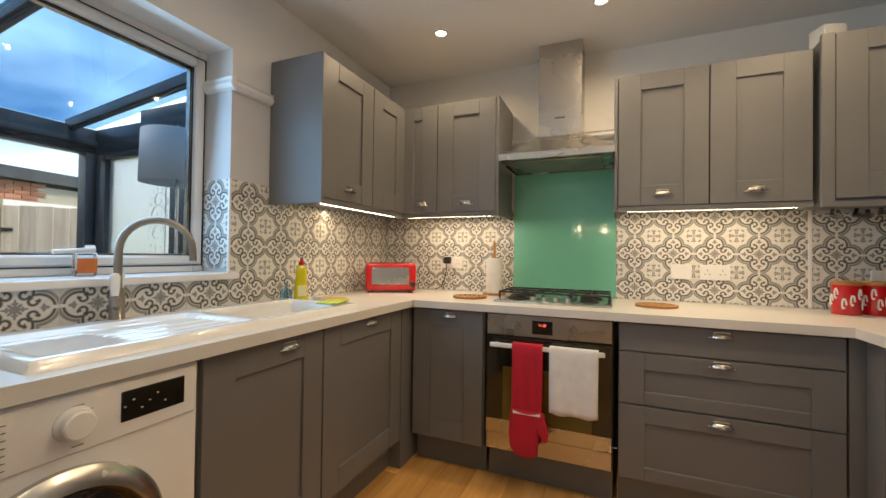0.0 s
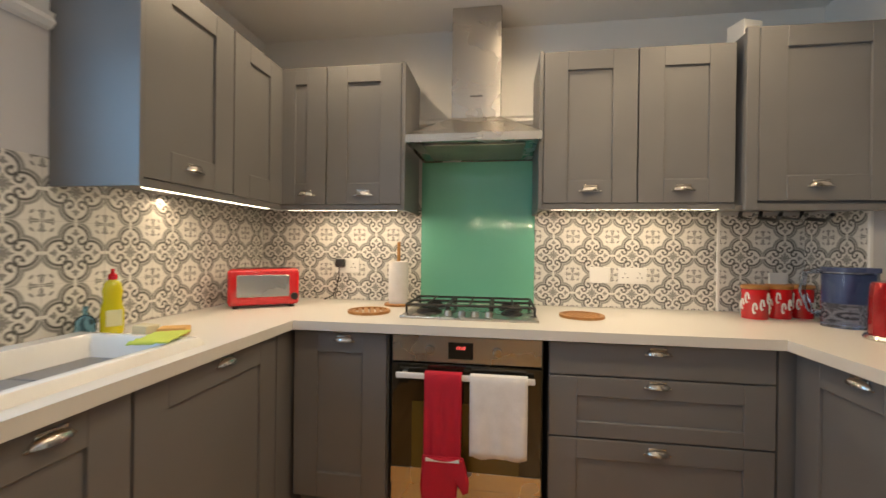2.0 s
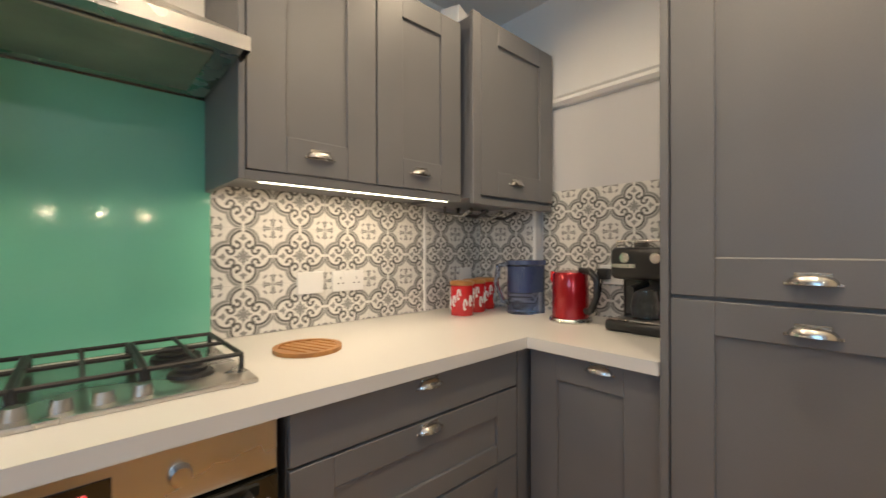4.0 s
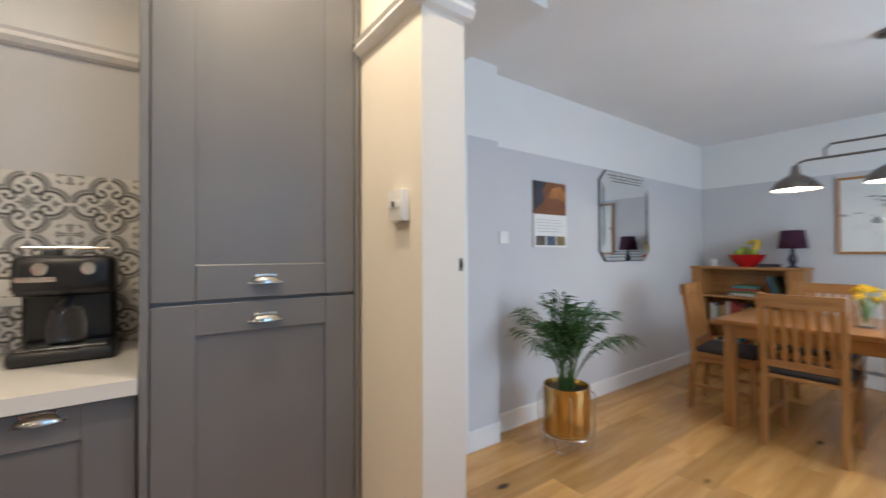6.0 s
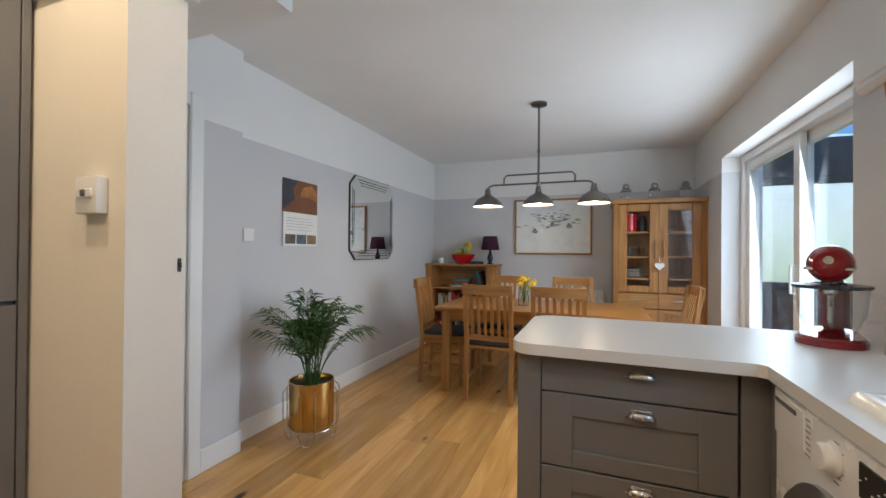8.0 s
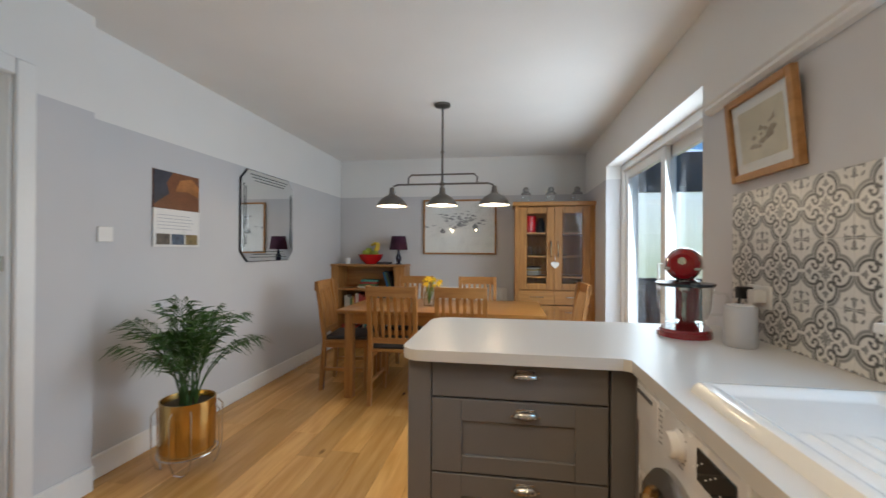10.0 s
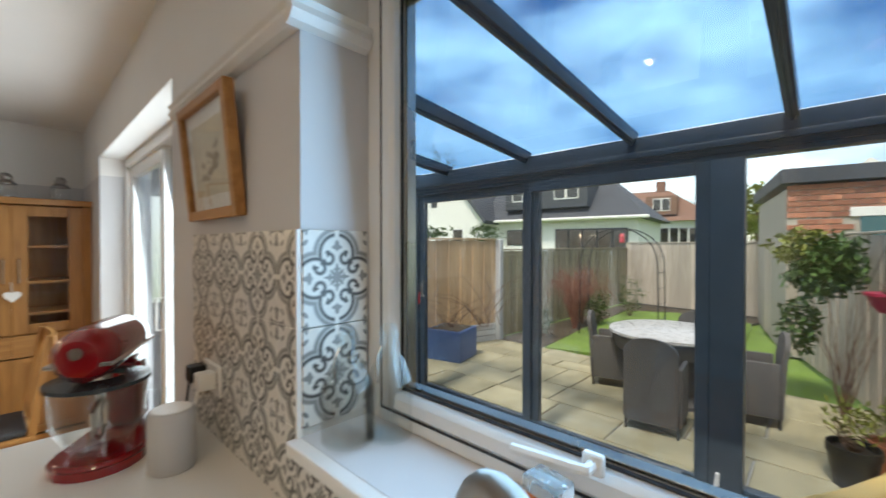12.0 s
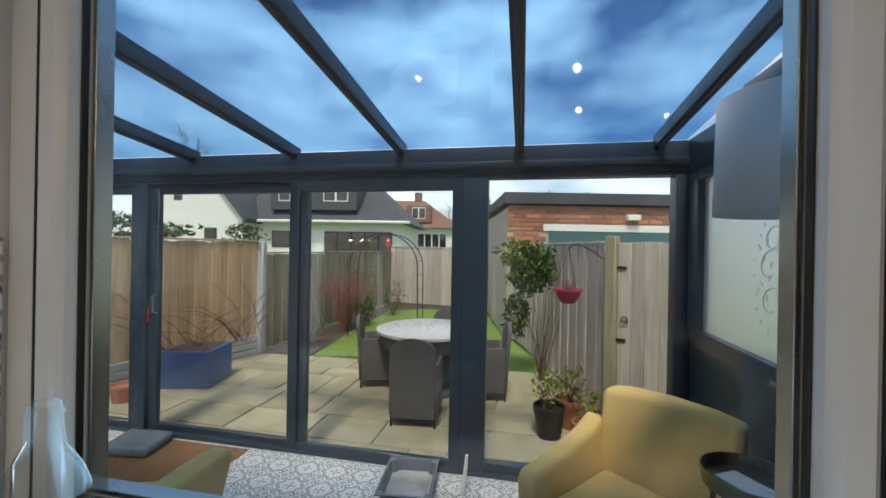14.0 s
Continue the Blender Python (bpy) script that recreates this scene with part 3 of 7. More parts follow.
part("end_panel", box((0.661, -0.002, WZ0 - 0.028), (0.679, 0.345, WZ1 + 0.003), 0.001), UNIT, cab_nw, smooth=False)
cab_ne = cabinet("wall_cabinet", HI + " over the drawer unit", (1.592, -0.38, 0), 0, 0.812, WZ0, WZ1, 0.365,
                 [(0.002, 0.410, WZ0, WZ1, 0.21, 1.485), (0.413, 0.808, WZ0, WZ1, 0.60, 1.485)], pelmet=True, group="wall units")
part("end_panel", box((-0.018, -0.002, WZ0 - 0.028), (-0.001, 0.365, WZ1 + 0.003), 0.001), UNIT, cab_ne, smooth=False)
cab_far = cabinet("wall_cabinet", "deep grey painted shaker wall cabinet boxing the boiler", (2.424, -0.44, 0), 0, 0.545, WZ0 - 0.01, 2.15, 0.41,
                  [(0.03, 0.545, WZ0, 2.15, 0.26, 1.49)], pelmet=True, group="wall units")
part("bulkhead_panel", box((-0.018, -0.002, WZ0 - 0.036), (0.028, 0.02, 2.153), 0.002), UNIT, cab_far, smooth=False)
trunk = thing("boiler_pipes", "dark pipes and cables under the corner wall cabinet", "pipes", (2.45, -0.36, 1.372))
for k in range(4):
    part("pipe", tube([(0.05 + 0.1 * k, 0.02, 0.01), (0.10 + 0.1 * k, 0.12, -0.008), (0.12 + 0.09 * k, 0.26, 0.012), (0.13 + 0.09 * k, 0.27, 0.045)], 0.009, 8), BLACK if k % 2 else CHROME, trunk)
single("white_box", box((0, 0, 0), (0.10, 0.09, 0.11), 0.004), PLASTIC, "white plastic carton lying on the wall cabinet", "box", (2.47, -0.30, 2.153), 20)

# worktop in one U-shaped piece, cut out for the sink
SX0, SX1, SY0, SY1 = 0.035, 0.495, -2.27, -1.12
wt = bmesh.new()
prism([(XW, YN), (XW, SY1 - 0.02), (0.55, SY1 - 0.02), (0.55, -0.69), (2.412, -0.69), (2.412, -1.112), (XE, -1.112), (XE, YN)], 0.872, 0.91, bm=wt)
box((XW, SY0 + 0.02, 0.872), (SX0 + 0.02, SY1 - 0.02, 0.91), bm=wt)
box((SX1 - 0.02, SY0 + 0.02, 0.872), (0.55, SY1 - 0.02, 0.91), bm=wt)
prism([(XW, SY0 + 0.02), (XW, -3.23), *arc(1.20, -3.13, 0.10, -90, 0), *arc(1.22, -2.62, 0.08, 0, 90), (0.57, -2.54), (0.55, -2.525), (0.55, SY0 + 0.02)], 0.872, 0.91, bm=wt)
single("worktop", wt, TOP, "off-white laminate worktop running round the kitchen", "worktop", smooth=False)


def sink_height(x, y):
    u, v = (x - SX0) / (SX1 - SX0), (y - SY0) / (SY1 - SY0)
    e = min(u * 0.46, (1 - u) * 0.46, v * 1.22, (1 - v) * 1.22)
    z = 0.936 - 0.03 * max(0, 1 - e / 0.02) ** 2

    def sunk(x0, x1, y0, y1, deep, soft):
        d = min(x - x0, x1 - x, y - y0, y1 - y)
        k = min(max(d / soft, 0), 1)
        return deep * k * k * (3 - 2 * k)

    z -= sunk(0.12, 0.455, -1.64, -1.16, 0.19, 0.05)
    drain = sunk(0.115, 0.46, -2.235, -1.68, 0.014, 0.03)
    z -= drain
    if drain > 0.012 and x > 0.15 and x < 0.43 and y > -2.02:
        z += 0.004 * max(0, math.sin((x - 0.15) / 0.035 * math.tau / 1.0))
    return z


sk = bmesh.new()
NX, NY = 60, 120
grid = [[sk.verts.new((SX0 + (SX1 - SX0) * i / NX, SY0 + (SY1 - SY0) * j / NY, sink_height(SX0 + (SX1 - SX0) * i / NX, SY0 + (SY1 - SY0) * j / NY))) for i in range(NX + 1)] for j in range(NY + 1)]
for j in range(NY):
    for i in range(NX):
        sk.faces.new((grid[j][i], grid[j][i + 1], grid[j + 1][i + 1], grid[j + 1][i]))
sink = thing("sink", "white ceramic inset sink with ridged drainer", "sink")
part("basin", sk, SINK, sink)
part("waste", lathe([(0.0, 0.004), (0.03, 0.004), (0.04, 0.001), (0.04, 0)], 20, (0.29, -1.40, 0.747)), CHROME, sink)

# tap
NICKEL = surface("brushed_nickel", (0.34, 0.31, 0.28), 0.34, 1.0, vary=0.05, scale=3, fine=300)
tap = thing("mixer_tap", "brushed steel swan-neck kitchen tap with white ceramic levers", "tap", (0.064, -1.88, 0.924), 58)
part("base", lathe([(0.03, 0), (0.03, 0.006), (0.022, 0.016), (0.021, 0.10), (0.017, 0.115), (0.0, 0.116)], 20), NICKEL, tap)
neck = [(0, 0, 0.10), (0, 0, 0.24)] + [(0.105 - 0.105 * math.cos(math.pi * k / 12), 0.02 * k / 12, 0.24 + 0.105 * math.sin(math.pi * k / 12)) for k in range(1, 13)] + [(0.212, 0.022, 0.205)]
part("spout", tube(neck, 0.0125, 12), NICKEL, tap)
part("arm", tube([(0, -0.088, 0.072), (0, -0.03, 0.055), (0, 0.03, 0.055), (0, 0.088, 0.072)], 0.011, 10), NICKEL, tap)
for s in (-1, 1):
    part("hub", lathe([(0.0, 0), (0.014, 0.002), (0.016, 0.02), (0.012, 0.03), (0.0, 0.031)], 14, (0, s * 0.091, 0.064)), NICKEL, tap)
    part("lever", lathe([(0.0, 0), (0.010, 0.002), (0.013, 0.03), (0.014, 0.06), (0.009, 0.072), (0.0, 0.074)], 14, (0.0, s * 0.094, 0.095)), SINK, tap, "white ceramic lever")

# washing machine
wm = thing("washing_machine", "white front-loading washing machine with dark porthole door", "washing machine", (0.532, -2.525, 0.0), 90)
part("body", box((0, 0.0, 0.012), (0.595, 0.50, 0.866), 0.012, 3), APPLIANCE, wm)
for fx in (0.05, 0.54):
    part("foot", lathe([(0.02, 0), (0.02, 0.014), (0, 0.014)], 12, (fx, 0.06, 0)), BLACK, wm)
part("control_panel", box((0.01, -0.006, 0.735), (0.585, 0.004, 0.860), 0.004), APPLIANCE, wm)
part("display", box((0.405, -0.009, 0.768), (0.552, -0.004, 0.838), 0.002), DARKGLASS, wm, "black touch display")
part("knob", lathe([(0.036, 0), (0.036, 0.004), (0.030, 0.010), (0.029, 0.026), (0.026, 0.029), (0, 0.029)], 28), APPLIANCE, wm, at=pose(0.318, -0.006, 0.80, 90))
drawer = part("detergent_drawer", box((0.02, -0.009, 0.755), (0.19, -0.004, 0.85), 0.003), APPLIANCE, wm)
part("drawer_grip", box((0.03, -0.011, 0.825), (0.15, -0.008, 0.837), 0.001), INK, drawer)
for k in range(7):
    part("print", box((0.315, -0.0075, 0.751 + 0.014 * k), (0.335 + 0.008 * (k % 3), -0.006, 0.7525 + 0.014 * k)), INK, wm, smooth=False)
    part("print", box((0.19 + 0.008 * (k % 2), -0.0075, 0.751 + 0.014 * k), (0.215, -0.006, 0.7525 + 0.014 * k)), INK, wm, smooth=False)
    part("indicator", box((0.392 + 0.018 * k, -0.0105, 0.79 + 0.012 * (k % 3)), (0.396 + 0.018 * k, -0.009, 0.792 + 0.012 * (k % 3))), PLASTIC, wm, smooth=False)
ring = part("door_ring", lathe([(0.205, 0), (0.205, 0.014), (0.19, 0.03), (0.165, 0.034), (0.155, 0.02), (0.155, 0.0)], 48), STEEL, wm, "silver porthole ring", at=pose(0.2975, -0.001, 0.505, 90))
part("porthole", lathe([(0.155, 0.012), (0.12, 0.026), (0.06, 0.032), (0, 0.033)], 40), DARKGLASS, ring, "dark glass porthole")

# oven
oven = thing("oven", "built-in stainless steel single oven with dark glass door", "oven", (0.968, YF, 0))
part("body", box((0.0, 0.01, 0.17), (0.61, 0.55, 0.868)), BLACK, oven, smooth=False)
part("control_panel", box((0.004, -0.012, 0.757), (0.604, 0.01, 0.864), 0.003), STEEL, oven)
part("clock", box((0.235, -0.015, 0.775), (0.335, -0.011, 0.842), 0.001), DARKGLASS, oven)
clock = bpy.data.curves.new("digits", "FONT")
clock.body, clock.size, clock.align_x = "12:50", 0.017, "CENTER"
digits = new("digits", clock)
digits.parent, digits.matrix_basis = oven, pose(0.285, -0.0165, 0.815, 90)
clock.materials.append(REDLED)
for kx in (0.16, 0.43):
    part("knob", lathe([(0.020, 0), (0.020, 0.006), (0.017, 0.018), (0, 0.019)], 20), STEEL, oven, at=pose(kx, -0.012, 0.81, 90))
odoor = part("oven_door", box((0.004, -0.018, 0.262), (0.604, 0.01, 0.752), 0.003), DARKGLASS, oven, "black glass oven door")
part("window", box((0.09, -0.0205, 0.315), (0.52, -0.017, 0.60), 0.001), OVENGLASS, odoor, "amber tinted oven window")
part("lower_trim", box((0.004, -0.0215, 0.262), (0.604, -0.017, 0.33), 0.001), STEEL, odoor)
part("bottom_panel", box((0.004, -0.010, 0.172), (0.604, 0.01, 0.257), 0.002), STEEL, oven)
part("handle_bar", box((0.03, -0.060, 0.702), (0.575, -0.045, 0.725), 0.005, 2), APPLIANCE, odoor)
for kx in (0.06, 0.545):
    part("handle_post", box((kx - 0.01, -0.046, 0.705), (kx + 0.01, -0.017, 0.722), 0.002), STEEL, odoor)
part("plinth", box((0.0, 0.07, 0.0), (0.61, 0.09, 0.168), 0.001), UNIT, oven)


def draped(w, drop_front, drop_back, fold=0.012, seed=1):
    """Cloth hung over a bar at the origin, front towards -y."""
    bm, nx, rnd = bmesh.new(), 14, random.Random(seed)
    path = [(-fold - 0.004, -drop_front + drop_front * k / 12) for k in range(13)] + [(-0.012, 0.012), (0.0, 0.016), (0.012, 0.012)] + [(fold, -drop_back * k / 6) for k in range(1, 7)]
    phase = rnd.random() * 6
    rows = [[bm.verts.new((w * (i / nx - 0.5) * (1 + 0.02 * math.sin(3 * z + phase)), y + (0.004 * math.sin(i * 1.3 + phase) * min(1, -z * 6) if z < 0 and y < 0 else 0), z + (0.004 * math.sin(i * 0.9 + phase) if k == 0 else 0))) for i in range(nx + 1)] for k, (y, z) in enumerate(path)]
    for a, b in zip(rows, rows[1:]):
        for i in range(nx):
            bm.faces.new((a[i], a[i + 1], b[i + 1], b[i]))
    return bm


def thicken(ob, t):
    md = ob.modifiers.new("solid", "SOLIDIFY")
    md.thickness, md.offset = t, 0
    return ob


thicken(single("tea_towel", draped(0.215, 0.30, 0.22, seed=4), TOWEL, "white terry towel hung over the oven handle", "towel", (1.405, YF - 0.0525, 0.716)), 0.006)
gl = thing("oven_glove", "red quilted double oven glove hung over the oven handle", "oven glove", (1.19, YF - 0.0525, 0.716))
thicken(part("strap", draped(0.148, 0.36, 0.30, seed=2), REDCLOTH, gl), 0.01)
mitt = [(-0.075, -0.30), (-0.082, -0.42), *[(0.0 + 0.08 * math.cos(a), -0.455 + 0.07 * math.sin(a)) for a in [math.pi + 0.3 * k for k in range(1, 9)]], (0.062, -0.40), (0.085, -0.44), (0.105, -0.43), (0.108, -0.39), (0.085, -0.30)]
mb = prism(mitt, -0.040, -0.018, "y")
bmesh.ops.bevel(mb, geom=[e for e in mb.edges if abs(e.verts[0].co.y - e.verts[1].co.y) < 1e-6], offset=0.008, segments=3, affect="EDGES")
part("mitt", mb, REDCLOTH, gl)
part("cuff_lining", prism([(-0.06, -0.315), *[(-0.06 + 0.13 * k / 8, -0.300 - 0.014 * math.sin(math.pi * k / 8)) for k in range(9)], (0.07, -0.315)], -0.0425, -0.041, "y"), TOWEL, gl, "white cuff lining")

# hob
hob = thing("gas_hob", "stainless steel four-burner gas hob with black cast-iron grates", "hob", (1.27, -0.36, 0.91))
part("tray", box((-0.30, -0.19, 0.0), (0.30, 0.25, 0.012), 0.004, 2), STEEL, hob)
for bx, by, br in ((-0.19, 0.13, 0.034), (0.19, 0.13, 0.045), (-0.19, -0.06, 0.045), (0.19, -0.06, 0.034)):
    bn = part("burner", lathe([(br + 0.015, 0.012), (br + 0.012, 0.02), (br, 0.022), (br, 0.030), (br - 0.006, 0.034), (0, 0.034)], 24, (bx, by, 0)), IRON, hob)
    part("cap", lathe([(br * 0.8, 0.034), (br * 0.75, 0.04), (0, 0.041)], 20, (bx, by, 0)), BLACK, bn)
for k in range(4):
    part("knob", lathe([(0.018, 0.012), (0.018, 0.018), (0.015, 0.034), (0, 0.035)], 18, (-0.09 + 0.06 * k, -0.145, 0)), STEEL, hob)
for s in (-1, 0, 1):
    gb = bmesh.new()
    c0 = s * 0.195
    hw = 0.093
    for x in (c0 - hw, c0 + hw):
        tube([(x, -0.10, 0.014), (x, -0.10, 0.05), (x, 0.215, 0.05), (x, 0.215, 0.014)], 0.006, 6, gb)
    for y in (-0.10, 0.06, 0.215):
        tube([(c0 - hw, y, 0.05), (c0 + hw, y, 0.05)], 0.006, 6, gb)
    tube([(c0, -0.10, 0.052), (c0, 0.215, 0.052)], 0.005, 6, gb)
    part("grate", gb, IRON, hob)

# extractor and splashback
hood = thing("cooker_hood", "stainless steel chimney cooker hood above the hob", "cooker hood", (1.274, 0, 0))
hb = bmesh.new()
low, top = [(-0.305, -0.47), (0.305, -0.47), (0.305, -0.012), (-0.305, -0.012)], [(-0.125, -0.22), (0.125, -0.22), (0.125, -0.012), (-0.125, -0.012)]
for (a, za), (b, zb) in (((low, 1.702), (low, 1.737)), ((low, 1.737), (top, 1.885))):
    va, vb = [hb.verts.new((x, y, za)) for x, y in a], [hb.verts.new((x, y, zb)) for x, y in b]
    for k in range(4):
        hb.faces.new((va[k], va[(k + 1) % 4], vb[(k + 1) % 4], vb[k]))
part("canopy", hb, STEEL, hood, smooth=False)
part("chimney", box((-0.125, -0.22, 1.884), (0.125, -0.012, 2.448), 0.003), STEEL, hood)
part("filter", box((-0.295, -0.46, 1.708), (0.295, -0.02, 1.716), 0.002), STEEL, hood)
part("filter_frame", box((-0.24, -0.40, 1.700), (0.24, -0.08, 1.709), 0.004), surface("greased_mesh_filter", (0.30, 0.32, 0.28), 0.5, 0.9, vary=0.3, fine=400, bump=0.6), hood)
part("switch_panel", box((-0.05, -0.4735, 1.713), (0.05, -0.469, 1.727), 0.001), CHROME, hood)
part("badge", box((-0.03, -0.222, 1.99), (0.03, -0.219, 1.997)), INK, hood)
single("glass_splashback", box((0.958, -0.014, 0.911), (1.59, -0.004, 1.704), 0.002), GREEN, "mint green glass splashback behind the hob", "splashback")


# sockets and switches
def faceplate(name, label, at, turn, w=0.146, h=0.086, sockets=2):
    p = thing(name, label, "socket", at, turn)
    part("plate", box((-w / 2, -0.010, -h / 2), (w / 2, 0.0, h / 2), 0.003), PLASTIC, p)
    for k in range(sockets):
        cx = (k - (sockets - 1) / 2) * w / max(sockets, 1)
        for dx, dz, sw, sh in ((0, 0.012, 0.004, 0.009), (-0.011, -0.010, 0.008, 0.004), (0.011, -0.010, 0.008, 0.004)):
            part("pin_hole", box((cx + dx - sw / 2, -0.0105, dz - sh / 2), (cx + dx + sw / 2, -0.0095, dz + sh / 2)), INK, p, smooth=False)
        part("rocker", box((cx - 0.006 + 0.02, -0.0125, 0.022), (cx + 0.006 + 0.02, -0.009, 0.038), 0.001), PLASTIC, p)
    return p


faceplate("switched_spur", "white plastic switch plate on the tiles", (1.935, -0.006, 1.084), 0, 0.105, 0.086, 0)
faceplate("double_socket", "white plastic double socket on the tiles", (2.10, -0.006, 1.084), 0)
faceplate("double_socket", "white plastic double socket behind the toaster", (0.52, -0.006, 1.11), 0)
faceplate("fused_spur", "white plastic spur plate on the corner tiles", (2.80, -0.006, 1.07), 0, 0.09, 0.09, 0)
faceplate("double_socket", "white plastic double socket behind the coffee machine", (XE - 0.006, -0.74, 1.10), -90)
faceplate("double_socket", "white plastic double socket beside the mixer", (XW + 0.006, -2.90, 1.08), 90)


def plug(at, turn, mat, label, cord):
    p = thing("plug", label, "plug", at, turn)
    part("body", box((-0.024, -0.045, -0.024), (0.024, 0.0, 0.024), 0.008, 2), mat, p)
    part("cord", tube(cord, 0.004, 6), mat, p)


plug((0.487, -0.018, 1.125), 0, BLACK, "black mains plug with hanging flex", [(0, -0.04, -0.02), (0.005, -0.055, -0.08), (-0.01, -0.05, -0.14), (-0.03, -0.05, -0.185), (-0.07, -0.08, -0.205)])
plug((XE - 0.018, -0.70, 1.105), -90, BLACK, "black mains plug with hanging flex", [(0, -0.04, -0.02), (0.0, -0.06, -0.09), (-0.02, -0.07, -0.16), (-0.05, -0.07, -0.185)])
plug((XW + 0.018, -2.865, 1.085), 90, PLASTIC, "white mains adaptor plug with white flex", [(0, -0.04, -0.02), (0.02, -0.06, -0.08), (0.03, -0.06, -0.15), (0.02, -0.07, -0.165)])
plug((XW + 0.018, -2.945, 1.09), 90, BLACK, "black mains plug behind the mixer", [(0, -0.04, -0.02), (0.0, -0.05, -0.10), (-0.01, -0.07, -0.165)])
therm = thing("thermostat", "white wall thermostat with slider switch", "thermostat", (2.155, -1.728, 1.36), 180)
part("case", box((-0.042, -0.026, -0.045), (0.042, 0.0, 0.045), 0.005, 2), PLASTIC, therm)
part("dial", box((-0.028, -0.030, -0.008), (0.028, -0.025, 0.016), 0.003), APPLIANCE, therm)
part("slider", box((-0.008, -0.034, -0.004), (0.008, -0.029, 0.012), 0.002), INK, therm)
faceplate("light_switch", "white plastic light switch on the wall", (XD, -3.11, 1.33), -90, 0.086, 0.086, 0)


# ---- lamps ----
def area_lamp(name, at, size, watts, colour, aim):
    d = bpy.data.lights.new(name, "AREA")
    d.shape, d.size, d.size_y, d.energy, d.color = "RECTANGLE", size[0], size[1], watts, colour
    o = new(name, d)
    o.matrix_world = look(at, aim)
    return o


WARM = (1.0, 0.77, 0.50)


def led_strip(at, w, turn):
    s = thing("led_strip", "warm white LED strip under the wall cabinet", "light", at, turn, "under-cabinet lights")
    part("channel", box((0, -0.01, 0), (w, 0.012, 0.008), 0.001), PLASTIC, s)
    part("diffuser", box((0.01, -0.007, -0.004), (w - 0.01, 0.009, 0.0), 0.001), LED, s)


led_strip((0.30, -0.318, 1.408), 0.60, 0)
led_strip((1.63, -0.338, 1.408), 0.74, 0)
led_strip((0.258, -1.12, 1.408), 0.72, 90)
area_lamp("led_light", (0.60, -0.20, 1.40), (0.60, 0.03), 2.2, WARM, (0.60, -0.14, 0.9))
area_lamp("led_light", (2.0, -0.22, 1.40), (0.74, 0.03), 2.5, WARM, (2.0, -0.14, 0.9))
area_lamp("led_light", (0.15, -0.75, 1.40), (0.03, 0.70), 1.6, WARM, (0.12, -0.75, 0.9))
# the pair at y = -2.3 is added; no fitting is seen there
SPOTS = [(0.645, -0.57), (1.51, -0.55), (2.35, -0.75), (0.645, -1.45), (1.51, -1.45), (2.15, -1.36), (0.645, -2.3), (1.51, -2.3)]
for x, y in SPOTS:
    sp = thing("downlight", "recessed white ceiling downlight, lit", "light", (x, y, ZC), 0, "ceiling downlights")
    part("bezel", lathe([(0.042, 0), (0.042, -0.004), (0.034, -0.008), (0.028, -0.004), (0.028, 0)], 24), WHITE, sp)
    part("bulb", lathe([(0.0, -0.003), (0.019, -0.003), (0.026, 0.0)], 20), BULB, sp)
    ld = bpy.data.lights.new("downlight_beam", "SPOT")
    ld.energy = 3.5 if y < -2 else 5 if x < 1 and y < -1 else 31 if x > 2 and y < -1 else 20
    ld.color, ld.spot_size, ld.spot_blend, ld.shadow_soft_size = WARM, radians(165), 0.9, 0.012
    lo = new("downlight_beam", ld)
    lo.matrix_world = look((x, y, ZC - 0.015), (x, y + 0.0001, 0))


# ---- kitchen window ----
def ring_frame(y0, y1, z0, z1, w, x0, x1, bevel=0.004, across=False):
    """Four mitred bars round an opening in a wall that runs along y (along x if across)."""
    bm = bmesh.new()
    box((x0, y0, z0), (x1, y0 + w, z1), bevel, bm=bm)
    box((x0, y1 - w, z0), (x1, y1, z1), bevel, bm=bm)
    box((x0, y0 + w, z0), (x1, y1 - w, z0 + w), bevel, bm=bm)
    box((x0, y0 + w, z1 - w), (x1, y1 - w, z1), bevel, bm=bm)
    if across:
        for v in bm.verts:
            v.co.x, v.co.y = v.co.y, v.co.x
        bmesh.ops.reverse_faces(bm, faces=bm.faces)
    return bm


def no_shadow(ob):
    ob.visible_shadow = False
    return ob


window = thing("window_1", "white uPVC kitchen window over the sink, looking into the conservatory", "window", kind="structure")
frame1 = part("window_frame", ring_frame(WIN[0], WIN[1], WIN[2], WIN[3], 0.048, -0.270, -0.195), UPVC, window)
sash = part("sash", ring_frame(WIN[0] + 0.054, WIN[1] - 0.010, WIN[2] + 0.032, WIN[3] - 0.038, 0.042, -0.262, -0.187, 0.010), UPVC, window)
SY = (WIN[0] + 0.096, WIN[1] - 0.052, WIN[2] + 0.074, WIN[3] - 0.080)
part("sash_gasket", ring_frame(WIN[0] + 0.050, WIN[1] - 0.006, WIN[2] + 0.028, WIN[3] - 0.034, 0.005, -0.199, -0.192, 0.001), BLACK, sash, "black rubber seal")
part("glazing_bead", ring_frame(SY[0], SY[1], SY[2], SY[3], 0.003, -0.222, -0.212, 0.001), BLACK, sash, "black glazing gasket")
part("glazing_spacer", ring_frame(SY[0] + 0.001, SY[1] - 0.001, SY[2] + 0.001, SY[3] - 0.001, 0.007, -0.252, -0.226, 0.001), STEEL, sash, "silver double-glazing spacer")
no_shadow(part("pane", box((-0.2245, SY[0], SY[2]), (-0.223, SY[1], SY[3])), PANE, sash, smooth=False))
hd = part("window_handle", box((-0.178, -1.86, 1.15), (-0.166, -1.83, 1.18), 0.003), UPVC, sash, "white window handle")
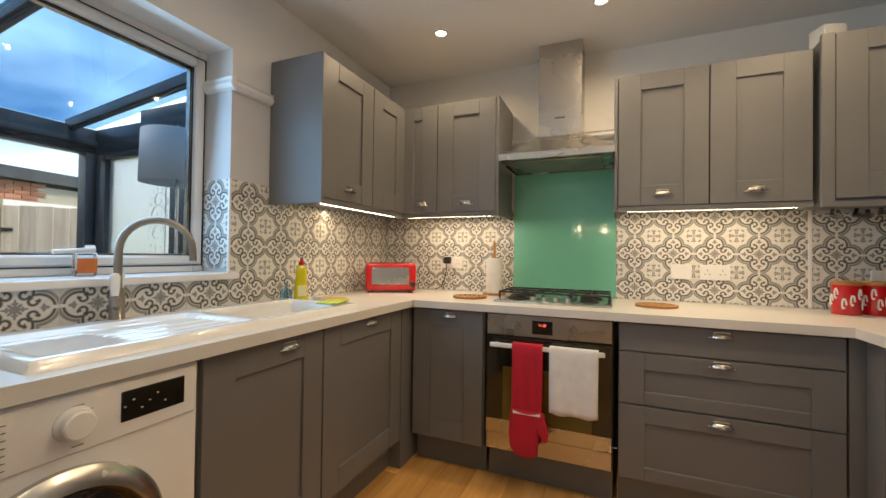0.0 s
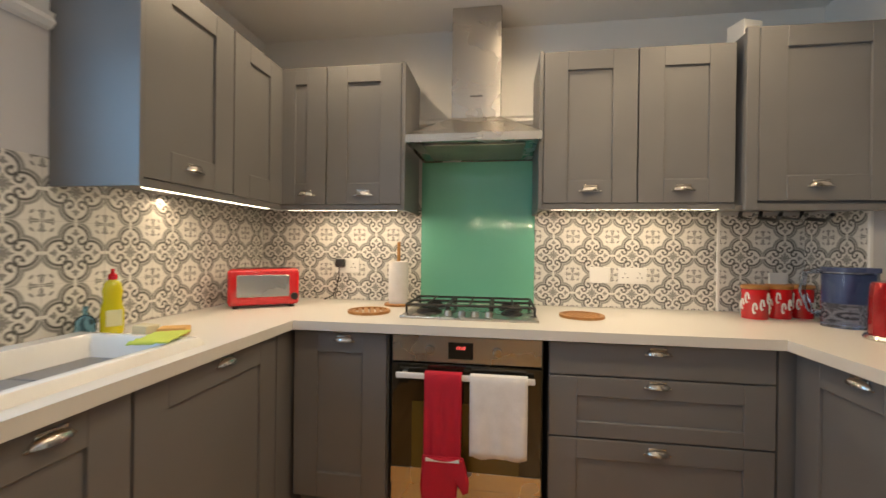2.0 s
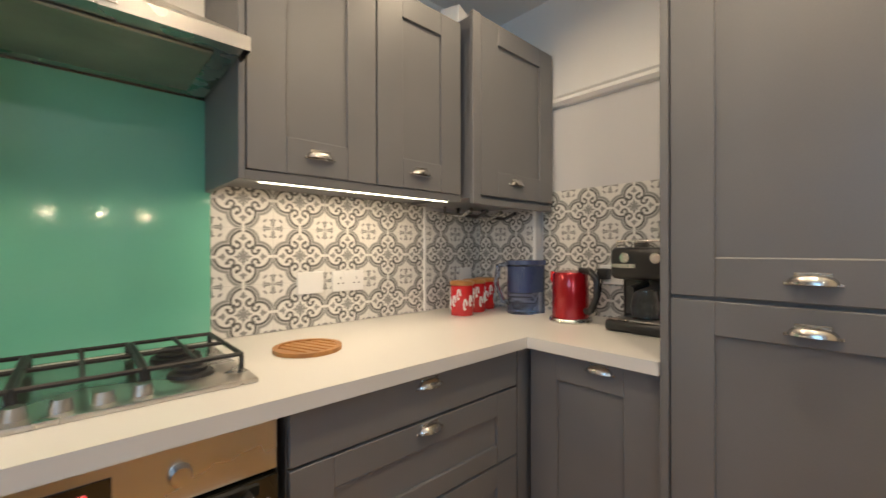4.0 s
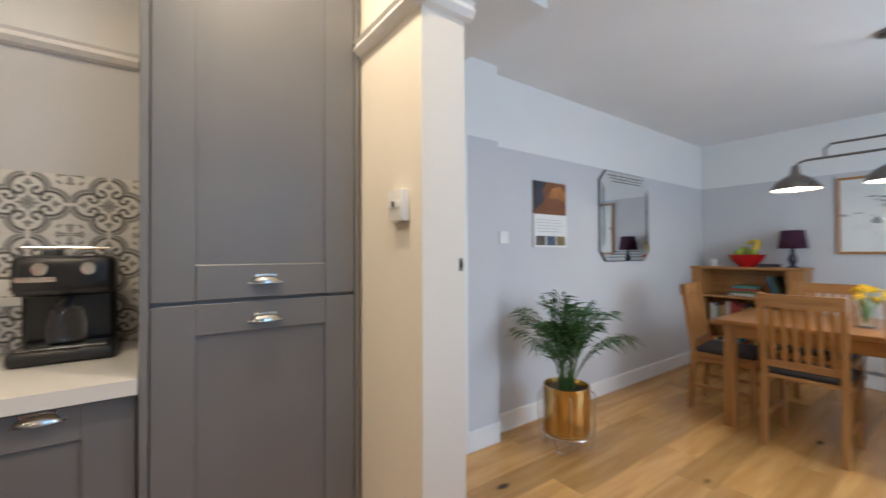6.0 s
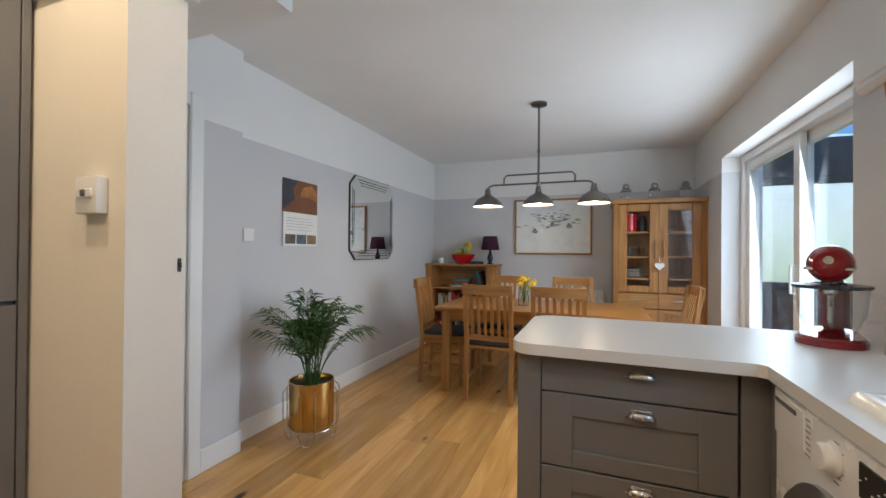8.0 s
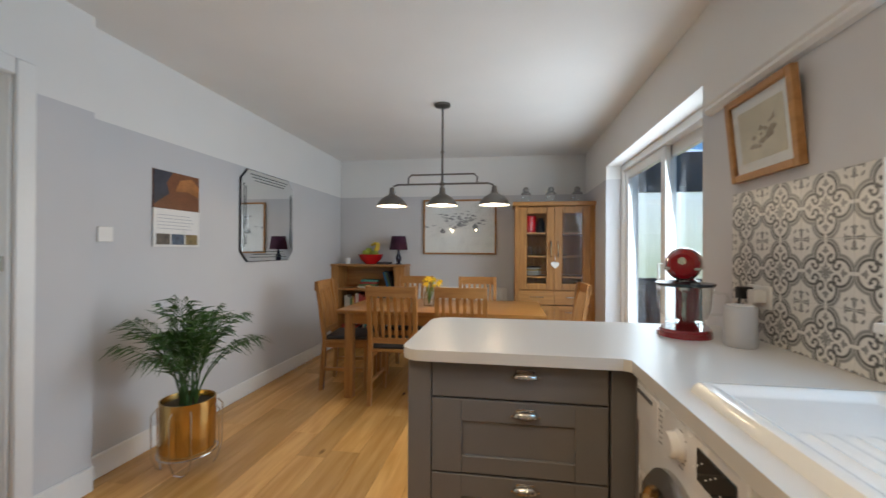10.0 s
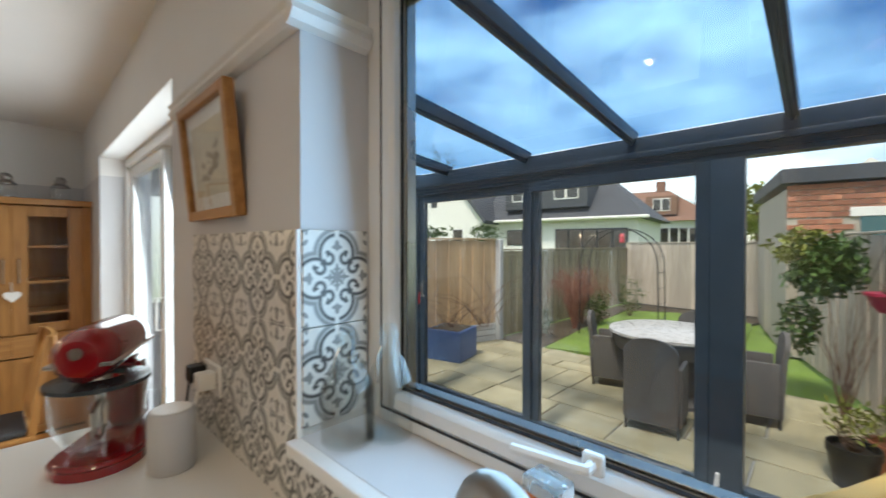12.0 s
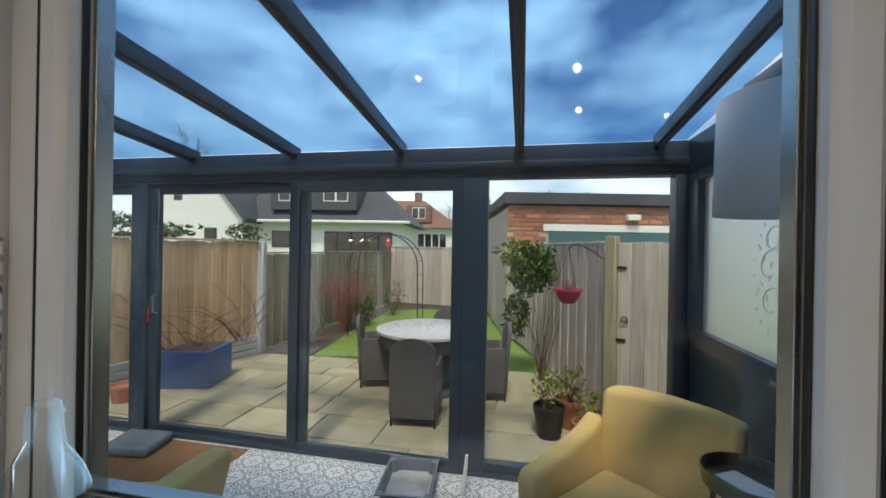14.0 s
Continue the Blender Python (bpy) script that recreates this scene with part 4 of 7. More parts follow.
part("grip", tube([(-0.166, -1.845, 1.165), (-0.15, -1.845, 1.165), (-0.148, -1.86, 1.163), (-0.148, -1.96, 1.155)], 0.008, 8), UPVC, hd)
setting("window_sill", box((-0.19, -2.40, 1.041), (XW + 0.03, -1.355, 1.069), 0.006, 2), WHITE, "white painted window sill", "window sill")

# ---- patio door ----
patio = thing("patio_door", "white uPVC sliding patio door, slid partly open", "door", kind="structure")
part("door_frame", ring_frame(PATIO[0], PATIO[1], 0.0, PATIO[3], 0.06, -0.29, -0.17), UPVC, patio)
for y0, y1, x in ((-5.27, -4.30, -0.215), (-4.42, -3.43, -0.265)):
    leaf = part("leaf", ring_frame(y0, y1, 0.055, PATIO[3] - 0.055, 0.085, x - 0.02, x + 0.02), UPVC, patio)
    no_shadow(part("pane", box((x - 0.002, y0 + 0.08, 0.13), (x + 0.002, y1 - 0.08, PATIO[3] - 0.13)), PANE, leaf, smooth=False))
part("pull_handle", tube([(-0.20, -4.34, 0.98), (-0.165, -4.34, 0.98), (-0.165, -4.34, 1.16), (-0.20, -4.34, 1.16)], 0.009, 8), UPVC, patio)

# ---- conservatory ----
CX, CN, CS, EZ = -2.45, -0.733, -5.75, 2.155
HX = XW - 0.30
cons = thing("conservatory", "anthracite aluminium lean-to conservatory with glass roof", "conservatory", kind="structure")


def bar(name, lo, hi, bevel=0.006, label=""):
    return part(name, box(lo, hi, bevel, 2), ANTHRACITE, cons, label)


bar("eave_beam", (CX - 0.07, CS, 1.985), (CX + 0.05, CN + 0.07, EZ + 0.005))
bar("eave_beam", (CX - 0.03, CS + 0.02, 2.02), (CX + 0.075, CN, 2.06))
bar("head_rail", (CX - 0.06, CS, 1.955), (CX + 0.04, CN + 0.07, 1.986))
for y in (-4.19, -3.34, -2.536, -1.74, -0.91, -5.05):
    slope = math.atan2(2.37 - EZ, HX - CX)
    length = (HX - CX) / math.cos(slope)
    rf = part("rafter", box((0, -0.028, -0.03), (length, 0.028, 0.045), 0.006, 2), ANTHRACITE, cons, at=pose(CX, y, EZ, 0, -math.degrees(slope), 0))
    part("rafter_cap", box((0, -0.012, -0.048), (length, 0.012, -0.03), 0.004), ANTHRACITE, rf)
part("wall_plate", box((HX - 0.06, CS, 2.30), (HX, CN, 2.42), 0.004), ANTHRACITE, cons)
rs = [-5.75, -5.05, -4.19, -3.34, -2.536, -1.74, -0.91, CN]
for a, b in zip(rs, rs[1:]):
    no_shadow(part("roof_pane", box((0, a + 0.012, 0.012), (2.13, b - 0.012, 0.016)), ROOFGLASS, cons, smooth=False, at=pose(CX, 0, EZ + 0.008, 0, -math.degrees(math.atan2(2.37 - EZ, HX - CX)), 0)))
# front: two sliding leaves, a fixed light, posts between
bar("corner_post", (CX - 0.06, CN - 0.085, 0), (CX + 0.05, CN + 0.07, 1.956))
bar("post", (CX - 0.05, -2.10, 0), (CX + 0.045, -1.937, 1.956))
bar("post", (CX - 0.05, -4.70, 0), (CX + 0.045, -4.60, 1.956))
bar("sill_rail", (CX - 0.06, CS, -0.02), (CX + 0.05, CN, 0.03))
bar("fixed_bottom", (CX - 0.04, -1.937, 0.03), (CX + 0.03, CN - 0.085, 0.085))
for y0, y1, x, name in ((-4.60, -3.235, CX - 0.012, "sliding_leaf"), (-3.37, -2.10, CX + 0.018, "sliding_leaf"), (-5.75, -4.70, CX, "fixed_light")):
    lf = part(name, ring_frame(y0, y1, 0.0, 1.955, 0.075, x - 0.022, x + 0.022), ANTHRACITE, cons)
    no_shadow(part("pane", box((x - 0.002, y0 + 0.07, 0.07), (x + 0.002, y1 - 0.07, 1.885)), PANE, lf, smooth=False))
no_shadow(part("pane", box((CX - 0.006, -1.937, 0.085), (CX - 0.002, CN - 0.085, 1.956)), PANE, cons, smooth=False))
hdl = part("leaf_handle", tube([(CX + 0.03, -4.51, 0.95), (CX + 0.07, -4.51, 0.96), (CX + 0.07, -4.51, 1.09), (CX + 0.03, -4.51, 1.10)], 0.010, 8), CHROME, cons, "chrome pull handle with keys")
part("keys", tube([(CX + 0.05, -4.56, 0.99), (CX + 0.055, -4.565, 0.93), (CX + 0.055, -4.56, 0.87), (CX + 0.05, -4.55, 0.90)], 0.006, 6), RED, hdl)
# frosted end wall
FROST = glass("frosted_glass", (0.93, 0.95, 0.97), 0.45)
bar("end_post", (HX - 0.09, CN - 0.02, 0), (HX - 0.001, CN + 0.06, 2.36))
bar("end_head", (CX + 0.05, CN - 0.02, 1.95), (HX - 0.09, CN + 0.06, 2.16))
bar("end_gable", (CX + 0.6, CN, 2.16), (HX - 0.09, CN + 0.05, 2.26))
bar("end_panel", (CX + 0.05, CN + 0.005, 0.0), (HX - 0.09, CN + 0.05, 0.99), 0.002)
for x0, x1 in ((-2.36, -1.33), (-1.33, -0.44)):
    bm = bmesh.new()
    for lo, hi in (((x0, 0.99), (x0 + 0.12, 1.95)), ((x1 - 0.10, 0.99), (x1, 1.95)), ((x0 + 0.12, 0.97), (x1 - 0.10, 1.06)), ((x0 + 0.12, 1.90), (x1 - 0.10, 1.95))):
        box((lo[0], CN - 0.03, lo[1]), (hi[0], CN + 0.05, hi[1]), 0.006, 2, bm)
    sx = part("end_sash", bm, ANTHRACITE, cons)
    no_shadow(part("frosted_pane", box((x0 + 0.11, CN + 0.008, 1.05), (x1 - 0.09, CN + 0.014, 1.91)), FROST, sx, "frosted glass pane", smooth=False))
etch = bmesh.new()
EX, EZ0 = -1.52, 1.08
stem = [(EX, CN + 0.002, EZ0 + 0.55 * k / 8) for k in range(9)]
tube(stem, 0.004, 6, etch)
for cz, r, s in ((0.16, 0.09, -1), (0.30, 0.10, -1), (0.42, 0.08, -1), (0.50, 0.08, 1), (0.36, 0.08, 1)):
    pts = [(EX + s * (r * 1.5 - r * (1 - 0.05 * k) * math.cos(0.42 * k) * 1.0 - 0.5 * r), CN + 0.002, EZ0 + cz + r * 0.5 + r * (1 - 0.06 * k) * math.sin(0.42 * k)) for k in range(13)]
    tube(pts, 0.003, 5, etch)
    for k in range(11):
        a = k * math.tau / 11
        px, pz = EX + s * r * 1.05 + 1.2 * r * math.cos(a), EZ0 + cz + r * 0.5 + 1.2 * r * math.sin(a)
        prism([(px + 0.014 * math.cos(a), pz + 0.014 * math.sin(a)), (px + 0.006 * math.cos(a + 1.6), pz + 0.006 * math.sin(a + 1.6)), (px - 0.014 * math.cos(a), pz - 0.014 * math.sin(a)), (px + 0.006 * math.cos(a - 1.6), pz + 0.006 * math.sin(a - 1.6))], CN + 0.001, CN + 0.004, "y", etch)
part("etched_tree", etch, WHITE, cons, "white curling tree decal on the frosted glass")
part("end_handle", box((-1.50, CN - 0.06, 1.0), (-1.40, CN - 0.03, 1.018), 0.004), CHROME, cons)
part("south_panel", box((CX, CS - 0.04, 0), (HX, CS, 0.90)), ANTHRACITE, cons)
part("south_head", box((CX, CS - 0.04, 1.95), (HX, CS, 2.3)), ANTHRACITE, cons)
for x0, x1 in ((CX, -1.40), (-1.40, HX)):
    ss = part("end_sash", ring_frame(x0, x1, 0.90, 1.95, 0.07, CS - 0.04, CS + 0.005, across=True), ANTHRACITE, cons)
    no_shadow(part("frosted_pane", box((x0 + 0.06, CS - 0.02, 0.96), (x1 - 0.06, CS - 0.014, 1.89)), FROST, ss, "frosted glass pane", smooth=False))
cons_floor = setting("conservatory_floor", box((CX - 0.06, CS, -0.06), (HX, CN, -0.006)), GROUT, "grey and white patchwork tiled conservatory floor", "floor")
# unseen wall, its height cut so sunlight reaches the conservatory
outer_skin = setting("house_outer_wall", pierced((HX - 0.006, YS - 3, 2.42), (HX, YN + 4, 3.1), 1, []), surface("cream_render", (0.70, 0.68, 0.62), 0.9, bump=0.4), "unseen cream house wall above the conservatory, kept low for the sun", "wall")

# things in the conservatory
MUSTARD = surface("mustard_wool", (0.66, 0.46, 0.17), 0.9, vary=0.12, scale=8, bump=0.8, fine=300)


def armchair(at, turn):
    """Tub chair, front towards local -y."""
    c = thing("armchair", "mustard yellow upholstered armchair with sloping arms", "armchair", at, turn)

    def padded(name, outline, lo, hi, axis, round_off, lean=0.0, flare=0.0):
        bm = prism(outline, lo, hi, axis)
        bmesh.ops.bevel(bm, geom=list(bm.edges), offset=round_off, segments=5, profile=0.6, affect="EDGES")
        for v in bm.verts:
            rise = max(0, v.co.z - 0.38)
            v.co.y += rise * lean
            v.co.x += flare * rise * (1 if v.co.x > 0 else -1)
        part(name, bm, MUSTARD, c)

    padded("seat_cushion", [(-0.27, 0.28), (-0.27, 0.455), (0.27, 0.455), (0.27, 0.28)], -0.36, 0.20, "y", 0.035)
    padded("backrest", [(-0.30, 0.14), (-0.335, 0.60), (-0.345, 0.86), (-0.20, 0.885), (0.0, 0.892), (0.20, 0.885), (0.345, 0.86), (0.335, 0.60), (0.30, 0.14)], 0.18, 0.32, "y", 0.045, 0.22)
    for s in (-1, 1):
        lo, hi = sorted((s * 0.275, s * 0.385))
        padded("armrest", [(-0.38, 0.14), (-0.395, 0.53), (-0.36, 0.575), (-0.12, 0.605), (0.10, 0.655), (0.26, 0.72), (0.27, 0.14)], lo, hi, "x", 0.038, 0.0, 0.12)
    padded("base", [(-0.36, 0.12), (-0.36, 0.29), (0.36, 0.29), (0.36, 0.12)], -0.37, 0.30, "y", 0.02)
    for x in (-0.31, 0.31):
        for y in (-0.32, 0.26):
            part("leg", lathe([(0.016, 0), (0.024, 0.13), (0, 0.13)], 12, (x, y, 0)), OAKZ, c)
    return c


armchair((-1.63, -1.22, -0.006), 49).scale = (0.90, 0.90, 0.90)
armchair((-0.93, -3.15, -0.006), 4).scale = (0.78, 0.78, 0.78)
fl = thing("floor_lamp", "floor lamp with large pale blue-white drum shade", "floor lamp", (-1.04, -0.965, -0.006))
LAMPSHADE = surface("white_linen_shade", (0.72, 0.75, 0.78), 0.9, vary=0.05, bump=0.4, fine=300)
ln_, ll_ = LAMPSHADE.node_tree.nodes, LAMPSHADE.node_tree.links
through_cloth, cloth_mix = ln_.new("ShaderNodeBsdfTranslucent"), ln_.new("ShaderNodeMixShader")
through_cloth.inputs["Color"].default_value = (0.74, 0.80, 0.86, 1)
cloth_mix.inputs["Fac"].default_value = 0.5
ll_.new(ln_["Principled BSDF"].outputs["BSDF"], cloth_mix.inputs[1])
ll_.new(through_cloth.outputs["BSDF"], cloth_mix.inputs[2])
ll_.new(cloth_mix.outputs["Shader"], ln_["Material Output"].inputs["Surface"])
thicken(part("shade", lathe([(0.205, 1.605), (0.198, 1.93)], 48), LAMPSHADE, fl, "white linen drum shade"), 0.003)
part("pole", tube([(0, 0, 0.03), (0, 0, 1.99)], 0.010, 10), CHROME, fl)
part("spider", tube([(-0.197, 0, 1.925), (0, 0, 1.915), (0.197, 0, 1.925)], 0.003, 6), CHROME, fl)
part("foot", lathe([(0.14, 0), (0.14, 0.012), (0.02, 0.028), (0, 0.03)], 32), CHROME, fl)
st = thing("side_table", "round dark metal tray table", "side table", (-1.36, -0.915, -0.006))
st.scale = (1, 1, 1.16)
part("tray", lathe([(0, 0.58), (0.14, 0.58), (0.15, 0.585), (0.155, 0.63), (0.15, 0.63), (0.143, 0.592), (0, 0.59)], 40), PEWTER, st)
for k in range(3):
    a = k * math.tau / 3
    part("leg", tube([(0.13 * math.cos(a), 0.13 * math.sin(a), 0), (0.11 * math.cos(a), 0.11 * math.sin(a), 0.585)], 0.010, 8), PEWTER, st)
single("envelope", box((-0.09, -0.05, 0), (0.09, 0.05, 0.008), 0.002), PLASTIC, "white folded letter on the tray table", "paper", (-1.35, -0.925, 0.68), 30)
lt = thing("litter_tray", "grey plastic cat litter tray filled with grit", "litter tray", (-2.12, -2.36, -0.005), 96)
bm = lathe([(0.17, 0.0), (0.21, 0.11), (0.225, 0.115), (0.222, 0.12), (0.203, 0.118), (0.165, 0.012), (0, 0.012)], 4)
for v in bm.verts:
    x, y = v.co.x, v.co.y
    v.co.x, v.co.y = (x + y) * 0.72, (y - x) * 0.95
bmesh.ops.bevel(bm, geom=[e for e in bm.edges if abs(e.verts[0].co.z - e.verts[1].co.z) > 0.02], offset=0.03, segments=3, affect="EDGES")
part("tray", bm, surface("grey_plastic", (0.10, 0.12, 0.14), 0.4), lt)
part("grit", box((-0.14, -0.19, 0.012), (0.14, 0.19, 0.055), 0.01), surface("grey_grit", (0.28, 0.28, 0.27), 0.95, vary=0.5, fine=150, bump=1.0), lt)
single("litter_scoop", tube([(0, 0, 0), (0.01, 0.02, 0.13), (0.012, 0.03, 0.25)], 0.016, 8, taper=0.6), PLASTIC, "white plastic litter scoop standing by the tray", "scoop", (-2.20, -2.05, -0.005))
single("door_mat", box((-0.30, -0.48, 0), (0.30, 0.48, 0.012), 0.004), surface("coir_mat", (0.17, 0.085, 0.035), 0.97, vary=0.3, fine=200, bump=1.0), "brown coir door mat", "mat", (-2.07, -4.12, -0.005))
bm = bmesh.new()
box((-0.14, -0.17, 0.0), (0.14, 0.17, 0.06), 0.025, 3, bm)
for v in bm.verts:
    v.co.z += 0.02 * noise.noise(v.co * 9)
single("folded_cloth", bm, surface("grey_cloth", (0.10, 0.12, 0.14), 0.95, vary=0.2, bump=0.6), "crumpled dark grey cloth on the mat", "cloth", (-2.20, -4.42, 0.012), 10)

# ---- garden ----
GZ = -0.07
GRASS = surface("lawn_green", (0.13, 0.21, 0.035), 0.95, vary=0.35, scale=2.5, fine=90, bump=1.0)
EARTH = surface("dark_soil", (0.06, 0.045, 0.03), 0.95, vary=0.4, scale=3, bump=1.0)
STONE = wood("riven_sandstone", (0.34, 0.305, 0.20), (0.22, 0.20, 0.125), (3, 3, 3), 0.8, 0.22)
FENCE = wood("weathered_fence_board", (0.50, 0.345, 0.20), (0.36, 0.235, 0.13), (25, 25, 2), 0.9, 0.18)
OLD = wood("grey_green_fence_board", (0.33, 0.285, 0.185), (0.22, 0.19, 0.12), (25, 25, 2), 0.95, 0.2)
SILVER = wood("silvered_gate_board", (0.50, 0.44, 0.37), (0.36, 0.31, 0.255), (25, 25, 2), 0.95, 0.15)
CONC = surface("concrete", (0.36, 0.36, 0.35), 0.95, vary=0.15, scale=4, bump=0.6)
RATTAN = surface("grey_rattan", (0.085, 0.080, 0.078), 0.7, vary=0.4, scale=60, fine=260, bump=1.0)
SLATE = surface("dark_slate_tiles", (0.05, 0.055, 0.065), 0.7, vary=0.3, scale=3, fine=30)
RENDERW = surface("white_render", (0.72, 0.71, 0.68), 0.9, vary=0.05, bump=0.3)
CLAYT = surface("brown_roof_tiles", (0.20, 0.11, 0.075), 0.85, vary=0.3, scale=4, fine=30)
TERRA = surface("terracotta", (0.36, 0.13, 0.06), 0.85, vary=0.2, bump=0.3)
BLUEP = surface("blue_glazed_planter", (0.05, 0.10, 0.24), 0.45, vary=0.12)
TWIG = surface("brown_twigs", (0.13, 0.075, 0.05), 0.9, vary=0.3)
LEAFM = surface("evergreen_leaf", (0.07, 0.13, 0.025), 0.5, vary=0.45, scale=12)
LEAFY = surface("yellow_green_leaf", (0.22, 0.24, 0.04), 0.5, vary=0.4, scale=12)
ground = setting("ground", box((-400, -400, GZ - 0.4), (HX, 400, GZ - 0.03)), GRASS, "garden ground", "ground")
setting("lawn", prism([(-5.0, -4.6), (-5.3, -3.2), (-5.6, -2.4), (-9.3, -2.6), (-9.7, -4.0), (-9.3, -4.9), (-6.5, -4.75)], GZ - 0.02, GZ + 0.02), GRASS, "mown green lawn", "lawn")
setting("flower_bed", prism([(-5.0, -5.45), (-5.0, -4.65), (-9.3, -4.95), (-9.7, -4.0), (-9.3, -2.6), (-10.7, -2.2), (-10.8, -5.3)], GZ - 0.03, GZ + 0.012), EARTH, "dark soil flower bed", "flower bed")
paving = setting("pavement", box((-5.05, -6.3, GZ - 0.2), (CX - 0.06, 0.4, GZ - 0.022)), CONC, "riven sandstone patio slabs", "patio")


def fence_run(name, label, start, end, top, boards, mat, gravel=False, lap=True, arris=False):
    s, e = Vector((*start, 0)), Vector((*end, 0))
    f = thing(name, label, "fence", (s.x, s.y, GZ), math.degrees(math.atan2(e.y - s.y, e.x - s.x)), kind="")
    n, length, r = boards, (e - s).length, random.Random(len(name) + boards)
    w = length / n
    base = 0.28 if gravel else 0.04
    meshes = [mesh_of("board", box((-0.012, -0.012 + 0.006 * (k % 2), base), (w + (0.012 if lap else -0.006), 0.012, top - GZ + r.uniform(-0.012, 0.012)), 0.003), mat) for k in range(4)]
    for k in range(n):
        part("board", meshes[(k * 7) % 4], None, f, at=pose(k * w, 0.006 * (k % 2), 0, 0, 0, 1.5 if lap else 0))
    if gravel:
        for k in range(3):
            part("gravel_board", box((0, -0.03, 0.0 + 0.093 * k), (length, 0.03, 0.088 + 0.093 * k), 0.008), CONC, f)
    part("capping", box((0, -0.03, top - GZ + 0.012), (length, 0.03, top - GZ + 0.035), 0.004), mat, f)
    return f


fence_run("panel_fence", "new feather-edge timber fence panels on concrete gravel boards", (-2.2, -6.26), (-4.93, -5.47), 1.53, 26, FENCE, True)
single("concrete_post", box((-0.055, -0.055, 0), (0.055, 0.055, 1.62), 0.012), CONC, "slotted concrete fence post", "post", (-5.0, -5.44, GZ))
fence_run("old_fence", "weathered grey-green timber fence", (-5.06, -5.42), (-10.6, -5.35), 1.36, 52, OLD)
fence_run("back_fence", "silvered close-board timber fence at the garden end", (-10.6, -5.35), (-9.9, -1.4), 1.50, 36, SILVER)
fence_run("side_fence", "silvered close-board side fence with climber", (-8.6, -2.35), (-3.78, -0.96), 1.55, 44, SILVER, lap=False)
gate = thing("garden_gate", "silvered timber board garden gate, shut", "gate", (-3.69, -0.90, GZ), 53)
for k in range(7):
    part("board", box((0.05 + 0.12 * k, 0, 0.06), (0.168 + 0.12 * k, 0.022, 1.64 + 0.004 * (k % 3)), 0.003), SILVER, gate)
part("hinge_post", box((-0.05, -0.05, 0), (0.045, 0.05, 1.70), 0.006), OLD, gate)
for z in (0.75, 1.40):
    part("hinge", box((-0.01, -0.012, z), (0.13, 0.0, z + 0.03), 0.003), IRON, gate)
part("ring_handle", tube([(0.12 + 0.03 * math.cos(a), -0.015, 0.95 + 0.03 * math.sin(a)) for a in [k * math.tau / 10 for k in range(10)]], 0.005, 6, closed=True), IRON, gate)


def shrub(bm, centre, size, count, leaf, seed):
    """Many small leaves scattered in an uneven cloud."""
    r = random.Random(seed)
    for _ in range(count):
        d = Vector((r.gauss(0, 1), r.gauss(0, 1), r.gauss(0, 1)))
        d.normalize()
        k = (0.55 + 0.45 * r.random()) * (0.75 + 0.5 * noise.noise(d * 1.7 + Vector((seed, 0, 0))))
        c = Vector(centre) + Vector((d.x * size[0], d.y * size[1], d.z * size[2])) * k
        u = Vector((r.uniform(-1, 1), r.uniform(-1, 1), r.uniform(-1, 1))).normalized()
        v = u.orthogonal().normalized() * leaf * 0.45
        u = u * leaf
        w = u.cross(v).normalized() * leaf * 0.15
        vs = [bm.verts.new(c - u), bm.verts.new(c + v + w), bm.verts.new(c + u), bm.verts.new(c - v + w)]
        bm.faces.new((vs[0], vs[1], vs[2]))
        bm.faces.new((vs[0], vs[2], vs[3]))
    return bm


def twigs(bm, base, height, spread, count, seed, droop=0.0, r0=0.007):
    r = random.Random(seed)
    for _ in range(count):
        a, s = r.uniform(0, math.tau), spread * r.uniform(0.2, 1)
        pts, h = [], height * r.uniform(0.6, 1)
        for k in range(6):
            f = k / 5
            pts.append((base[0] + s * f * math.cos(a) + r.uniform(-0.03, 0.03), base[1] + s * f * math.sin(a) + r.uniform(-0.03, 0.03), base[2] + h * (f if not droop else math.sin(f * math.pi * 0.5 * (1 + droop)))))
        tube(pts, r0, 4, bm, taper=0.35)
    return bm


climber = thing("climbing_shrub", "leafy evergreen climber with pale tips over the fence", "shrub", (-4.75, -1.42, GZ))
part("leaves", shrub(shrub(bmesh.new(), (0, -0.18, 1.33), (0.42, 0.36, 0.36), 1300, 0.045, 3), (0.0, -0.35, 0.78), (0.25, 0.22, 0.40), 380, 0.04, 5), LEAFM, climber)
part("young_leaves", shrub(bmesh.new(), (-0.1, -0.35, 1.50), (0.38, 0.32, 0.28), 420, 0.04, 8), LEAFY, climber)
part("stems", twigs(bmesh.new(), (0, -0.05, 0), 1.3, 0.35, 30, 4, r0=0.005), TWIG, climber)
wp = thing("weeping_shrub", "bare red-brown weeping shrub by the fence", "shrub", (-6.6, -4.9, GZ))
part("branches", twigs(bmesh.new(), (0, 0, 0), 1.15, 0.75, 130, 11, droop=0.5, r0=0.006), surface("red_brown_twigs", (0.24, 0.10, 0.07), 0.9, vary=0.3), wp)
part("uprights", twigs(bmesh.new(), (-0.5, -0.1, 0), 1.45, 0.35, 40, 12), TWIG, wp)
